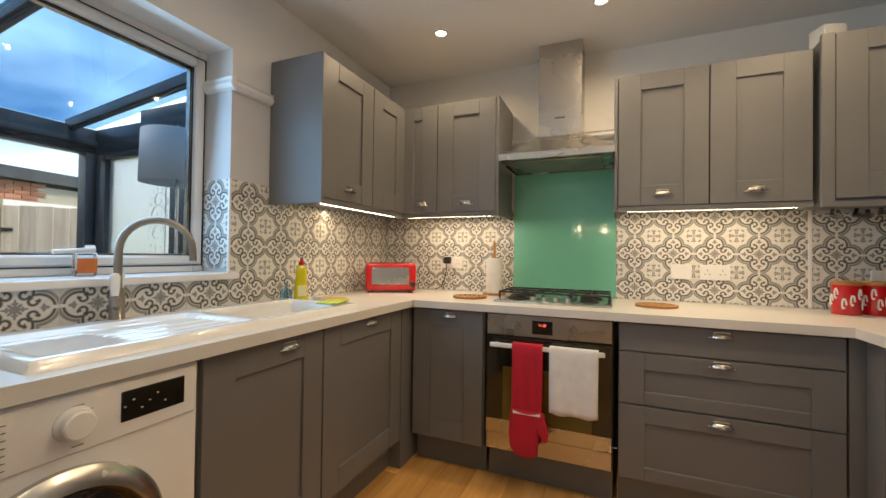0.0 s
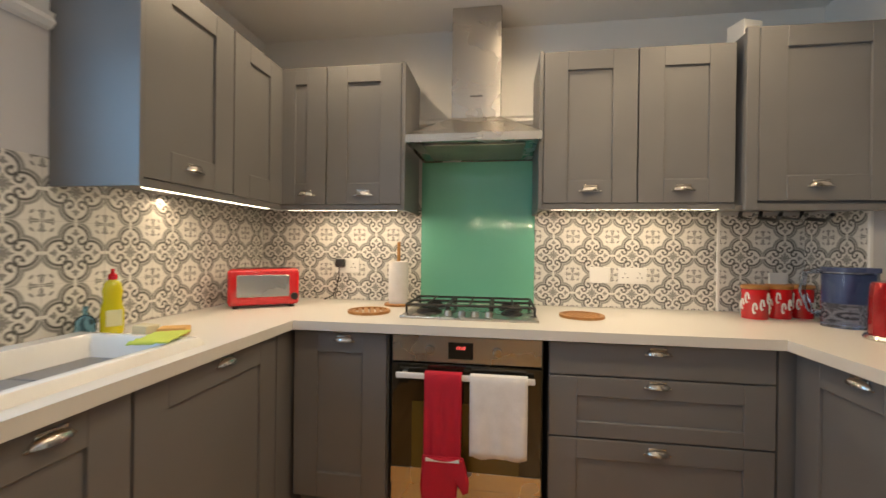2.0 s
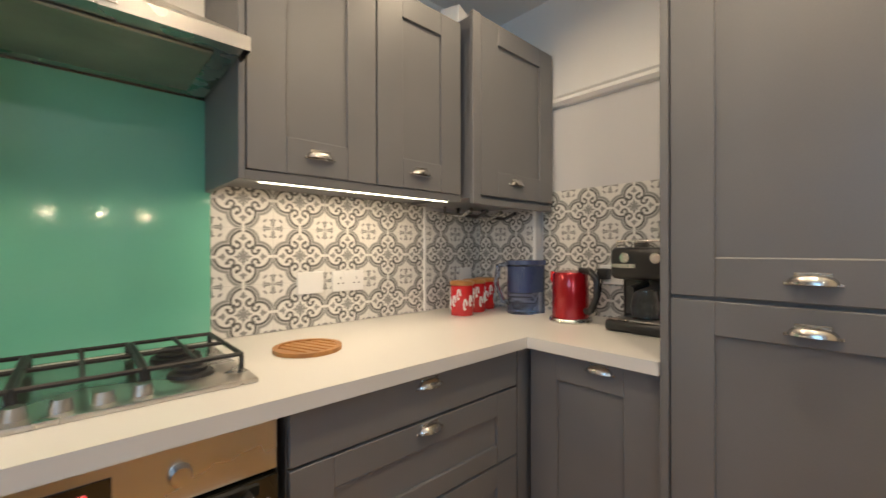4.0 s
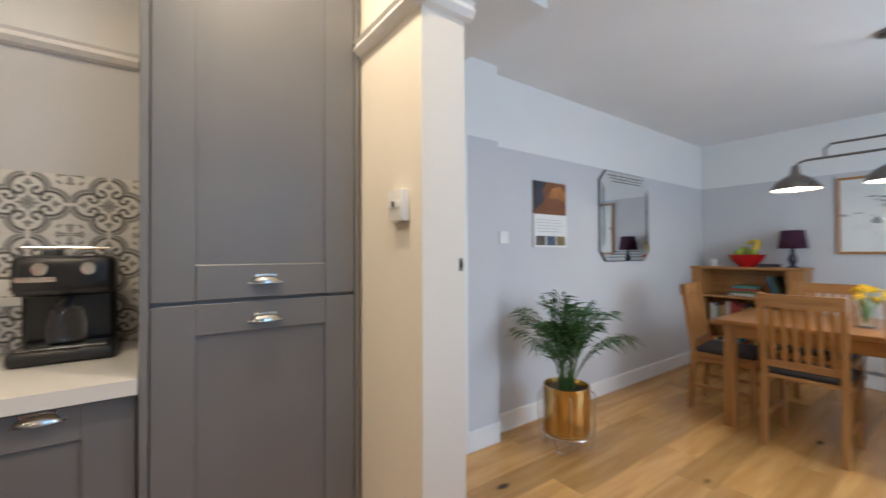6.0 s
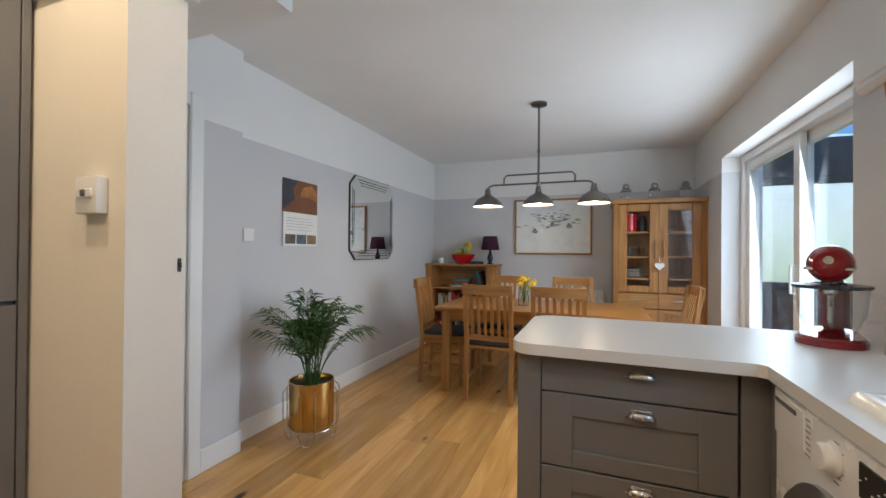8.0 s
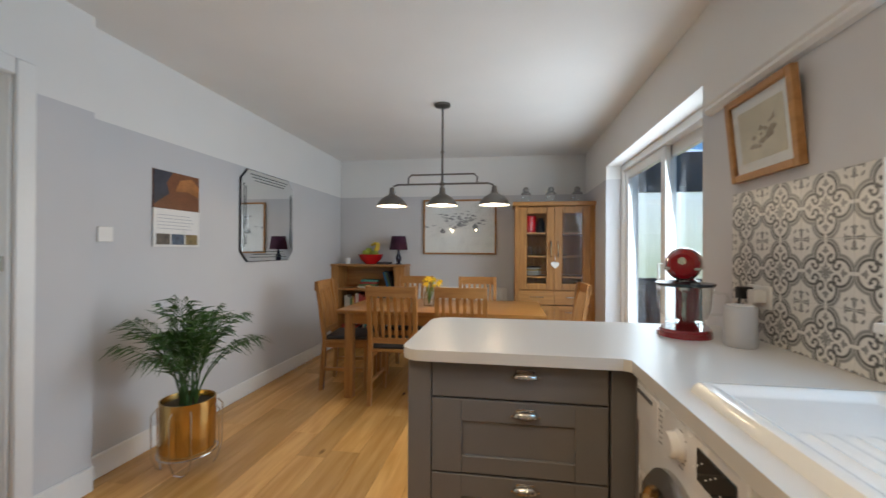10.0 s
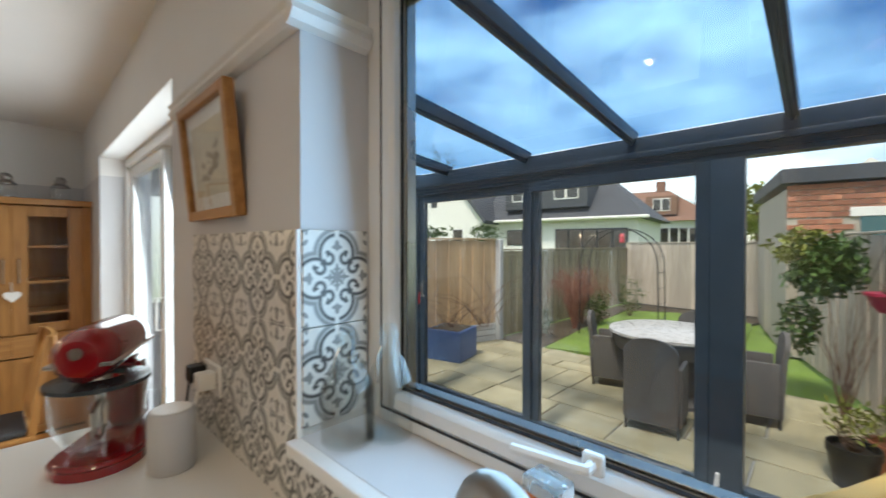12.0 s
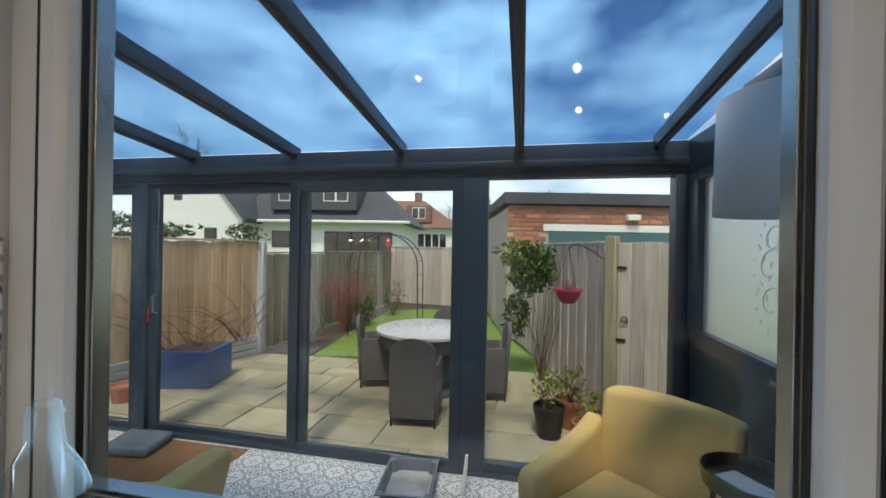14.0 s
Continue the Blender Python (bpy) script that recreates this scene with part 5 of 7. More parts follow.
for x, y, sx, sz, n, s, mt, lb in ((-7.2, -4.75, 0.32, 0.45, 500, 21, LEAFM, "rounded dark evergreen shrub"), (-5.5, -4.95, 0.30, 0.30, 350, 22, surface("lavender_leaf", (0.13, 0.17, 0.13), 0.8, vary=0.3), "low grey-green lavender bush"), (-8.6, -4.6, 0.4, 0.5, 300, 23, LEAFM, "sparse leafy rose bush"), (-9.6, -3.2, 0.25, 0.3, 200, 24, LEAFY, "small yellow-green garden shrub"), (-5.0, -5.75, 0.35, 0.28, 400, 25, LEAFM, "evergreen bush behind the fence")):
    sh = thing("garden_shrub", lb, "shrub", (x, y, GZ))
    z0 = sz * 0.9 if lb.find("behind") < 0 else 1.7
    part("leaves", shrub(bmesh.new(), (0, 0, z0), (sx, sx, sz), n, 0.035, s), mt, sh)
    part("stems", twigs(bmesh.new(), (0, 0, 0), z0, sx * 0.6, 10, s), TWIG, sh)
lt1 = thing("hedge_top", "laurel hedge showing above the fence", "hedge", (-3.9, -6.6, GZ))
part("leaves", shrub(shrub(bmesh.new(), (0, 0, 1.70), (1.3, 0.35, 0.3), 900, 0.06, 31), (0.9, -0.5, 2.2), (0.6, 0.5, 0.5), 500, 0.06, 32), LEAFM, lt1)
part("stems", twigs(bmesh.new(), (0, 0, 0), 1.6, 0.5, 10, 33), TWIG, lt1)

rose = thing("climbing_rose", "bare brown climbing rose trained on the fence panels", "climber", (-4.15, -5.58, GZ))
for k in range(26):
    rr = random.Random(60 + k)
    sx, pts = rr.choice((-1, 1)), []
    rise, run, root = rr.uniform(0.25, 0.9), rr.uniform(0.4, 0.9), rr.uniform(-0.75, 0.6)
    for q in range(7):
        f = q / 6
        along = root + sx * run * f ** 1.2
        pts.append((0.05 + along * 0.96, 0.06 - along * 0.28 + rr.uniform(-0.012, 0.02), 0.28 + rise * math.sin(1.5 * f) + rr.uniform(-0.03, 0.03)))
    part("stem", tube(pts, 0.006, 5, taper=0.4), TWIG, rose)

archw = thing("garden_arch", "black wire rose arch with hanging red lantern", "garden arch", (-6.4, -4.02, GZ))
for x in (-0.18, 0.18):
    pts = [(x, -0.62, 0), (x, -0.60, 1.25)] + [(x, -0.60 * math.cos(math.pi * k / 12), 1.25 + 0.55 * math.sin(math.pi * k / 12)) for k in range(1, 12)] + [(x, 0.60, 1.25), (x, 0.62, 0)]
    part("hoop", tube(pts, 0.009, 6), IRON, archw)
for y in (-0.61, 0.61):
    for k in range(6):
        part("rung", tube([(-0.18, y, 0.15 + 0.24 * k), (0.18, y, 0.15 + 0.24 * k)], 0.005, 5), IRON, archw)
lan = thing("hanging_lantern", "small red metal lantern hanging from the arch", "lantern", (-6.4, -4.0, 1.50))
part("body", lathe([(0.03, 0), (0.045, 0.01), (0.04, 0.02), (0.035, 0.09), (0.05, 0.10), (0.02, 0.15), (0.0, 0.155)], 10), RED, lan)
part("hook", tube([(0, 0, 0.15), (0, 0, 0.235)], 0.004, 5), IRON, lan)


def rattan_chair(at, turn):
    c = thing("rattan_chair", "grey woven rattan garden armchair", "garden chair", at, turn, "garden chairs")
    bm = prism([(-0.255, 0.09), (-0.27, 0.62), *[(0.27 * math.cos(a), 0.74 + 0.13 * math.sin(a)) for a in [math.pi - math.pi * k / 10 for k in range(11)]], (0.27, 0.62), (0.255, 0.09)], 0.20, 0.25, "y")
    for v in bm.verts:
        v.co.y += 0.16 * max(0, v.co.z - 0.42)
    part("backrest", bm, RATTAN, c)
    part("arm", box((-0.295, -0.27, 0.10), (-0.245, 0.215, 0.61), 0.018, 2), RATTAN, c)
    part("arm", box((0.245, -0.27, 0.10), (0.295, 0.215, 0.61), 0.018, 2), RATTAN, c)
    part("seat", box((-0.243, -0.265, 0.26), (0.243, 0.198, 0.41), 0.025, 2), RATTAN, c)
    for x in (-0.26, 0.26):
        for y in (-0.26, 0.22):
            part("leg", tube([(x, y, 0), (x, y, 0.32)], 0.014, 8), IRON, c)
    return c


TX, TY = -4.10, -2.72
rc = rattan_chair((TX - 0.1, TY - 0.62, GZ), 180 + 15)
rc.scale = (0.74, 0.74, 0.90)
for dx, dy, tn in ((0.78, 0.08, -85), (-0.62, 0.1, 95), (0.0, 0.66, 10)):
    copy_thing(rc, pose(TX + dx, TY + dy, GZ, 0, 0, tn)).scale = (0.74, 0.74, 0.90)
gt = thing("garden_table", "round grey rattan garden table with pale top", "garden table", (TX, TY, GZ))
part("tabletop", lathe([(0, 0.64), (0.54, 0.64), (0.565, 0.655), (0.565, 0.68), (0.54, 0.69), (0, 0.69)], 40), surface("pale_stone_top", (0.42, 0.41, 0.40), 0.3, vary=0.1, scale=20), gt)
part("skirt", lathe([(0.50, 0.50), (0.55, 0.64)], 32), RATTAN, gt)
part("pedestal", lathe([(0.34, 0.0), (0.34, 0.04), (0.26, 0.10), (0.26, 0.54), (0.34, 0.64), (0, 0.64)], 28), RATTAN, gt)

pb = thing("planter_box", "square blue glazed planter with dead stems", "planter", (-3.72, -5.32, GZ), 14)
part("tub", box((-0.26, -0.26, 0), (0.26, 0.26, 0.40), 0.015, 2), BLUEP, pb)
part("soil", box((-0.22, -0.22, 0.40), (0.22, 0.22, 0.404)), EARTH, pb)
part("stems", twigs(bmesh.new(), (0, 0, 0.40), 0.16, 0.2, 14, 5, r0=0.004), TWIG, pb)


def pot(at, r, h, mat, label, plant):
    p = thing("plant_pot", label, "plant pot", at)
    part("pot", lathe([(r * 0.72, 0), (r * 0.95, h * 0.8), (r, h * 0.8), (r, h), (r * 0.9, h), (r * 0.85, h * 0.85), (0, h * 0.85)], 22), mat, p)
    if plant:
        part("stems", twigs(bmesh.new(), (0, 0, h * 0.8), 0.28, 0.2, 22, int(r * 1000), r0=0.004), TWIG, p)
        part("leaves", shrub(bmesh.new(), (0, 0, h + 0.16), (0.2, 0.2, 0.16), 90, 0.03, int(r * 900)), LEAFY, p)
    return p


pot((-3.27, -1.47, GZ), 0.135, 0.26, BLACK, "black glazed pot with straggly plant", True)
pot((-3.50, -1.27, GZ), 0.13, 0.25, TERRA, "terracotta pot with straggly plant", True)
pot((-3.22, -1.15, GZ), 0.145, 0.16, TERRA, "shallow terracotta pot with dry plant", True)
pot((-3.05, -5.55, GZ), 0.12, 0.17, TERRA, "small terracotta pot by the fence", False)
hb2 = thing("hanging_basket", "crimson plastic hanging basket on a wall bracket", "hanging basket", (-3.86, -1.27, 1.0))
part("bowl", lathe([(0.06, -0.02), (0.10, 0.03), (0.125, 0.10), (0.14, 0.10), (0.14, 0.12), (0.11, 0.115), (0, 0.11)], 24), surface("crimson_plastic", (0.35, 0.015, 0.05), 0.35), hb2)
for a in (0.3, 2.4, 4.5):
    part("chain", tube([(0.13 * math.cos(a), 0.13 * math.sin(a), 0.11), (0, 0.0, 0.52)], 0.003, 5), IRON, hb2)
part("bracket", tube([(0, 0, 0.52), (0.0, 0.08, 0.56), (0.05, 0.2, 0.50), (0.06, 0.30, 0.42), (0.08, 0.36, 0.42)], 0.006, 6), IRON, hb2)
part("dead_plant", twigs(bmesh.new(), (0, 0, 0.1), 0.12, 0.14, 16, 9, r0=0.003), TWIG, hb2)

# brick garage beyond the gate
BRICK = wood("red_brick", (0.40, 0.17, 0.10), (0.28, 0.115, 0.075), (4, 4, 4), 0.9, 0.3)
gar = thing("garage", "flat-roofed red brick garage beyond the gate", "garage", (-6.86, -1.98, GZ), 101)
part("wall_core", box((0, 0.012, 0), (4.2, 3.0, 2.30)), surface("sand_mortar", (0.40, 0.36, 0.30), 0.95, bump=0.4), gar)
part("roof_fascia", box((-0.08, -0.10, 2.36), (4.3, 3.1, 2.56), 0.01), SLATE, gar)
part("lintel", box((0.62, -0.02, 1.90), (4.2, 0.03, 2.02), 0.004), RENDERW, gar)
part("garage_window", box((0.72, -0.012, 1.35), (4.2, 0.02, 1.90), 0.003), surface("teal_painted_door", (0.05, 0.12, 0.13), 0.4), gar)
part("security_light", box((2.05, -0.12, 2.10), (2.27, 0.0, 2.20), 0.01), PLASTIC, gar)
brick_mesh = [mesh_of("brick", box((0, -0.006 * 1, 0), (0.215, 0.02, 0.065), 0.003), BRICK), mesh_of("brick", box((0, -0.004, 0), (0.1025, 0.02, 0.065), 0.003), BRICK)]
for row in range(6):
    x, z = (0.0 if row % 2 else -0.0), 1.90 + 0.075 * row
    k = row
    while x < 2.9:
        short = row % 2 and x == 0.0
        if not (z < 1.97 and x > 0.6):
            part("brick", brick_mesh[1 if short else 0], None, gar, at=pose(x, 0, z))
        x += 0.1125 if short else 0.225
for row in range(7):
    x, z = 0.0, 1.36 + 0.075 * row
    for x in ((0.0, 0.225, 0.45) if row % 2 else (0.1125, 0.3375)):
        part("brick", brick_mesh[0], None, gar, at=pose(x, 0, z))


def window_unit(parent, x0, x1, z0, z1, y, mat):
    w = part("window", box((x0, y - 0.03, z0), (x1, y + 0.05, z1), 0.01), mat, parent)
    n = max(1, round((x1 - x0) / 0.7))
    for k in range(n):
        a = x0 + (x1 - x0) * k / n
        part("pane", box((a + 0.05, y - 0.04, z0 + 0.06), (a + (x1 - x0) / n - 0.05, y - 0.028, z1 - 0.06)), DARKGLASS, w, smooth=False)


def hip_roof(x0, x1, y0, y1, z0, z1, inset_x, bm=None):
    made, ym = bm or bmesh.new(), (y0 + y1) / 2
    a = [made.verts.new(p) for p in ((x0, y0, z0), (x1, y0, z0), (x1, y1, z0), (x0, y1, z0))]
    r = [made.verts.new(p) for p in ((x0 + inset_x[0], ym, z1), (x1 - inset_x[1], ym, z1))]
    for f in ((a[0], a[1], r[1], r[0]), (a[1], a[2], r[1]), (a[2], a[3], r[0], r[1]), (a[3], a[0], r[0]), (a[3], a[2], a[1], a[0])):
        made.faces.new(f)
    return made


DARKFR = surface("dark_window_frame", (0.03, 0.03, 0.035), 0.4)
h1 = thing("bungalow", "white rendered bungalow with dark slate roof and dormers", "house", (-16.6, -18.6, GZ), 97)
part("wall", box((4.2, 0, 0), (11.3, 6, 2.75)), RENDERW, h1, smooth=False)
part("wing_wall", prism([(0, 0), (4.2, 0), (4.2, 2.9), (2.6, 4.9), (0, 5.2)], -1.2, 5, "y"), RENDERW, h1, smooth=False)
part("roof", hip_roof(3.6, 11.8, -0.5, 6.5, 2.72, 5.6, (0, 3.0)), SLATE, h1, smooth=False)
part("wing_roof", prism([(4.5, 2.6), (4.55, 2.78), (2.6, 5.2), (0, 5.5), (0, 5.2), (2.6, 4.92)], -1.5, 5, "y"), SLATE, h1, smooth=False)
part("gutter", tube([(3.8, -0.55, 2.74), (11.8, -0.55, 2.74)], 0.07, 6), RENDERW, h1)
part("dormer", box((5.0, -0.2, 3.3), (9.2, 3, 4.9), 0.02), SLATE, h1)
window_unit(h1, 5.4, 6.6, 3.7, 4.8, -0.2, RENDERW)
window_unit(h1, 7.6, 8.8, 3.7, 4.8, -0.2, RENDERW)
window_unit(h1, 2.4, 3.0, 1.75, 2.35, -1.2, DARKFR)
window_unit(h1, 0.9, 1.3, 3.6, 4.4, -1.2, DARKFR)
window_unit(h1, 5.0, 5.9, 1.5, 2.3, 0, DARKFR)
window_unit(h1, 7.6, 10.9, 0.9, 2.3, 0, DARKFR)
h2 = thing("far_house", "white house with brown tiled hipped roof and dormer", "house", (-33.5, -16.5, GZ), 100)
part("wall", box((0, 0, 0), (9, 7, 3.4)), RENDERW, h2, smooth=False)
part("roof", hip_roof(-0.5, 9.5, -0.5, 7.5, 3.4, 6.2, (3.5, 3.5)), CLAYT, h2, smooth=False)
part("dormer", box((4.6, -0.1, 3.9), (6.8, 2.5, 5.4), 0.02), CLAYT, h2)
part("chimney", box((5.0, 3.3, 5.6), (5.7, 4.0, 7.0), 0.02), CLAYT, h2)
window_unit(h2, 5.1, 6.3, 4.2, 5.2, -0.1, RENDERW)
window_unit(h2, 5.6, 8.2, 1.6, 2.9, 0, RENDERW)
h3 = thing("far_house", "brown-roofed house behind the garage", "house", (-33, -3.2, GZ), 96)
part("wall", box((0, 0, 0), (7, 6, 3.2)), RENDERW, h3, smooth=False)
part("roof", prism([(-0.4, 3.2), (7.4, 3.2), (3.5, 6.4)], -0.4, 6.4, "y"), CLAYT, h3, smooth=False)
part("bargeboard", prism([(-0.5, 3.05), (-0.4, 3.3), (3.5, 6.55), (7.4, 3.3), (7.5, 3.05), (3.5, 6.25)], -0.5, -0.38, "y"), RENDERW, h3, smooth=False)
window_unit(h3, 2.0, 5.0, 1.2, 2.6, 0, RENDERW)

woods = bmesh.new()
rw = random.Random(12)


def bare_tree(bm, base, h, rnd2, detail=3):
    def grow(p, d, ln, r, level):
        q = p + d * ln
        tube([p, p + d * ln * 0.5 + Vector((rnd2.uniform(-1, 1), rnd2.uniform(-1, 1), 0)) * ln * 0.05, q], r, 4, bm, taper=0.6)
        if level == 0:
            return
        for _ in range(3):
            nd = (d + Vector((rnd2.uniform(-0.8, 0.8), rnd2.uniform(-0.8, 0.8), rnd2.uniform(-0.2, 0.5)))).normalized()
            grow(p + d * ln * rnd2.uniform(0.5, 1), nd, ln * 0.62, r * 0.5, level - 1)

    grow(Vector(base), Vector((0, 0, 1)), h * 0.42, h * 0.014, detail)


for k in range(46):
    d, f = rw.uniform(58, 95), -0.60 + 1.2 * k / 45
    bare_tree(woods, (-d, -12 + f * d, GZ - 0.1), rw.uniform(9, 13), rw, 4)
for k in range(240):
    d, f = rw.uniform(52, 90), rw.uniform(-0.6, 0.6)
    twigs(woods, (-d, -12 + f * d, GZ), rw.uniform(3, 7), rw.uniform(1.0, 2.0), 6, k, r0=0.06)
tagged(new("far_woods", mesh_of("far_woods", woods, surface("winter_wood", (0.17, 0.115, 0.085), 0.95, vary=0.3))), "bare brown winter woodland on the skyline", "woods", "", "stuff")
gt2 = bmesh.new()
bare_tree(gt2, (0, 0, 0), 8.5, random.Random(4), 5)
tr = thing("bare_tree", "tall bare birch tree behind the bungalow", "tree", (-22.0, -21.9, GZ))
tr.scale = (1.35, 1.35, 1.3)
part("trunk", gt2, TWIG, tr)
for x, y, s in ((-27, -4.2, 41), (-30, -1.0, 42), (-26, 1.5, 43)):
    ev = thing("evergreen_tree", "yellow-green evergreen beyond the garage", "tree", (x, y, GZ))
    part("crown", shrub(bmesh.new(), (0, 0, 3.4), (2.0, 2.0, 2.0), 900, 0.22, s), LEAFY, ev)
    part("trunk", tube([(0, 0, 0), (0.05, 0, 3.5)], 0.16, 7, taper=0.5), TWIG, ev)


# an added lamp stands in for the sky's light at the patio door
area_lamp("patio_sky_fill", (-0.34, -4.35, 1.08), (1.75, 1.85), 60, (0.74, 0.88, 1.0), (1, -4.35, 0.85))
# added blue lamp inside the kitchen window, in place of skylight
area_lamp("window_sky_fill", (XW - 0.13, (WIN[0] + WIN[1]) / 2, 1.58), (0.80, 0.80), 9.5, (0.34, 0.65, 1.0), (1, (WIN[0] + WIN[1]) / 2, 1.45))

# ---- dining room ----
LEATHER = surface("charcoal_seat_pad", (0.035, 0.035, 0.04), 0.6, vary=0.2, bump=0.3)
OAKT = wood("honey_oak_top", (0.44, 0.20, 0.05), (0.30, 0.125, 0.03), (2.2, 26, 26), 0.28, 0.05)


def table(at):
    t = thing("dining_table", "honey oak extending dining table", "table", at)
    part("tabletop", box((-0.86, -0.45, 0.722), (0.55, 0.45, 0.75), 0.006, 2), OAKT, t)
    part("extension_leaf", box((0.553, -0.45, 0.722), (0.86, 0.45, 0.75), 0.006, 2), OAKT, t)
    for y in (-0.40, 0.375):
        part("apron", box((-0.78, y, 0.63), (0.78, y + 0.025, 0.722), 0.003), OAKT, t)
    for x in (-0.80, 0.775):
        part("apron", box((x, -0.375, 0.63), (x + 0.025, 0.375, 0.722), 0.003), OAK, t)
    for x in (-0.80, 0.73):
        for y in (-0.41, 0.34):
            part("leg", box((x, y, 0), (x + 0.07, y + 0.07, 0.722), 0.006, 2), OAKZ, t)
    return t


table((1.48, -4.83, 0))


def dining_chair(at, turn):
    """Slatted chair; the sitter looks towards local -y, the back is at +y."""
    c = thing("dining_chair", "honey oak slat-back dining chair with dark seat pad", "chair", at, turn, "dining chairs")
    for x in (-0.205, 0.170):
        bm = bmesh.new()
        prof = [(0.20, 0.0), (0.235, 0.0), (0.205, 0.45), (0.275, 0.96), (0.245, 0.97), (0.17, 0.45)]
        prism(prof, x, x + 0.035, "x", bm)
        part("back_post", bm, OAKZ, c, smooth=False)
        part("leg", box((x, -0.20, 0), (x + 0.035, -0.165, 0.43), 0.004), OAKZ, c)
        part("side_rail", box((x + 0.004, -0.165, 0.38), (x + 0.03, 0.18, 0.43), 0.003), OAK, c)
        part("side_stretcher", box((x + 0.006, -0.165, 0.17), (x + 0.028, 0.20, 0.20), 0.003), OAK, c)
    bm = bmesh.new()
    curve = [(-0.205 + 0.41 * k / 8, 0.255 + 0.02 * math.sin(math.pi * k / 8)) for k in range(9)]
    prism(curve + [(x, y + 0.024) for x, y in reversed(curve)], 0.885, 0.965, "z", bm)
    part("top_rail", bm, OAKX, c, smooth=False)
    part("lower_rail", box((-0.17, 0.182, 0.50), (0.17, 0.205, 0.545), 0.003), OAKX, c)
    for k in range(6):
        x = -0.155 + 0.056 * k
        bm = bmesh.new()
        prism([(0.187, 0.54), (0.198, 0.54), (0.225, 0.72), (0.268, 0.89), (0.257, 0.89), (0.212, 0.72)], x, x + 0.026, "x", bm)
        part("slat", bm, OAKZ, c, smooth=False)
    part("front_rail", box((-0.17, -0.195, 0.38), (0.17, -0.17, 0.43), 0.003), OAKX, c)
    part("seat_frame", box((-0.215, -0.215, 0.43), (0.215, 0.20, 0.45), 0.006, 2), OAKX, c)
    part("seat_pad", box((-0.195, -0.20, 0.45), (0.195, 0.175, 0.485), 0.014, 3), LEATHER, c, "dark seat pad")
    return c


ch = dining_chair((1.83, -4.52, 0), 0)
for x, y, t in ((1.28, -4.54, 0), (2.37, -4.80, -84), (0.52, -4.86, 92), (1.93, -5.30, 180), (1.24, -5.32, 180)):
    copy_thing(ch, pose(x, y, 0, 0, 0, t))

vase = thing("flower_vase", "small clear glass vase of yellow daffodils on the table", "vase", (1.62, -4.75, 0.75))
part("vessel", lathe([(0, 0.004), (0.04, 0.004), (0.045, 0.06), (0.038, 0.12), (0.042, 0.13), (0.045, 0.13), (0.041, 0.12), (0.049, 0.06), (0.044, 0), (0, 0)], 20), CLEAR, vase)
YELLOW = surface("daffodil_yellow", (0.80, 0.52, 0.01), 0.6, vary=0.15)
STALK = surface("flower_stalk", (0.08, 0.20, 0.03), 0.6)
rv = random.Random(3)
for k in range(9):
    a, s, h = rv.uniform(0, math.tau), rv.uniform(0.05, 0.14), rv.uniform(0.17, 0.25)
    tip = (s * math.cos(a), s * math.sin(a), h)
    st2 = part("stalk", tube([(0, 0, 0.02), (tip[0] * 0.4, tip[1] * 0.4, h * 0.6), tip], 0.003, 5), STALK, vase)
    bm = bmesh.new()
    for j in range(6):
        b = j * math.tau / 6
        prism([(0, 0), (0.018 * math.cos(b - 0.4), 0.018 * math.sin(b - 0.4)), (0.036 * math.cos(b), 0.036 * math.sin(b)), (0.018 * math.cos(b + 0.4), 0.018 * math.sin(b + 0.4))], 0, 0.003, "z", bm)
    lathe([(0.008, 0), (0.012, 0.016), (0.015, 0.02), (0.011, 0.02), (0, 0.004)], 8, bm=bm)
    part("bloom", bm, YELLOW, st2, at=pose(*tip, rv.uniform(20, 70), 0, math.degrees(a) + 90))

# pendant over the table
pl = thing("pendant_light", "pewter bar pendant with three metal dome shades", "pendant light", (1.455, -4.45, 0))
part("ceiling_rose", lathe([(0, 2.45), (0.065, 2.45), (0.065, 2.432), (0.02, 2.42), (0, 2.42)], 28), PEWTER, pl)
part("rod", tube([(0, 0, 2.42), (0, 0, 1.79)], 0.009, 8), PEWTER, pl)
part("hub", lathe([(0, 1.815), (0.018, 1.81), (0.024, 1.795), (0.018, 1.78), (0, 1.775)], 14), PEWTER, pl)
part("crossbar", tube([(-0.425, 0, 1.745), (-0.41, 0, 1.785), (-0.375, 0, 1.797), (0.375, 0, 1.797), (0.41, 0, 1.785), (0.425, 0, 1.745)], 0.008, 8), PEWTER, pl)
part("upper_bar", tube([(-0.285, 0, 1.797), (-0.285, 0, 1.85), (-0.26, 0, 1.875), (0.26, 0, 1.875), (0.285, 0, 1.85), (0.285, 0, 1.797)], 0.007, 8), PEWTER, pl)
part("collar", lathe([(0.013, 2.05), (0.015, 2.06), (0.013, 2.07)], 12), PEWTER, pl)
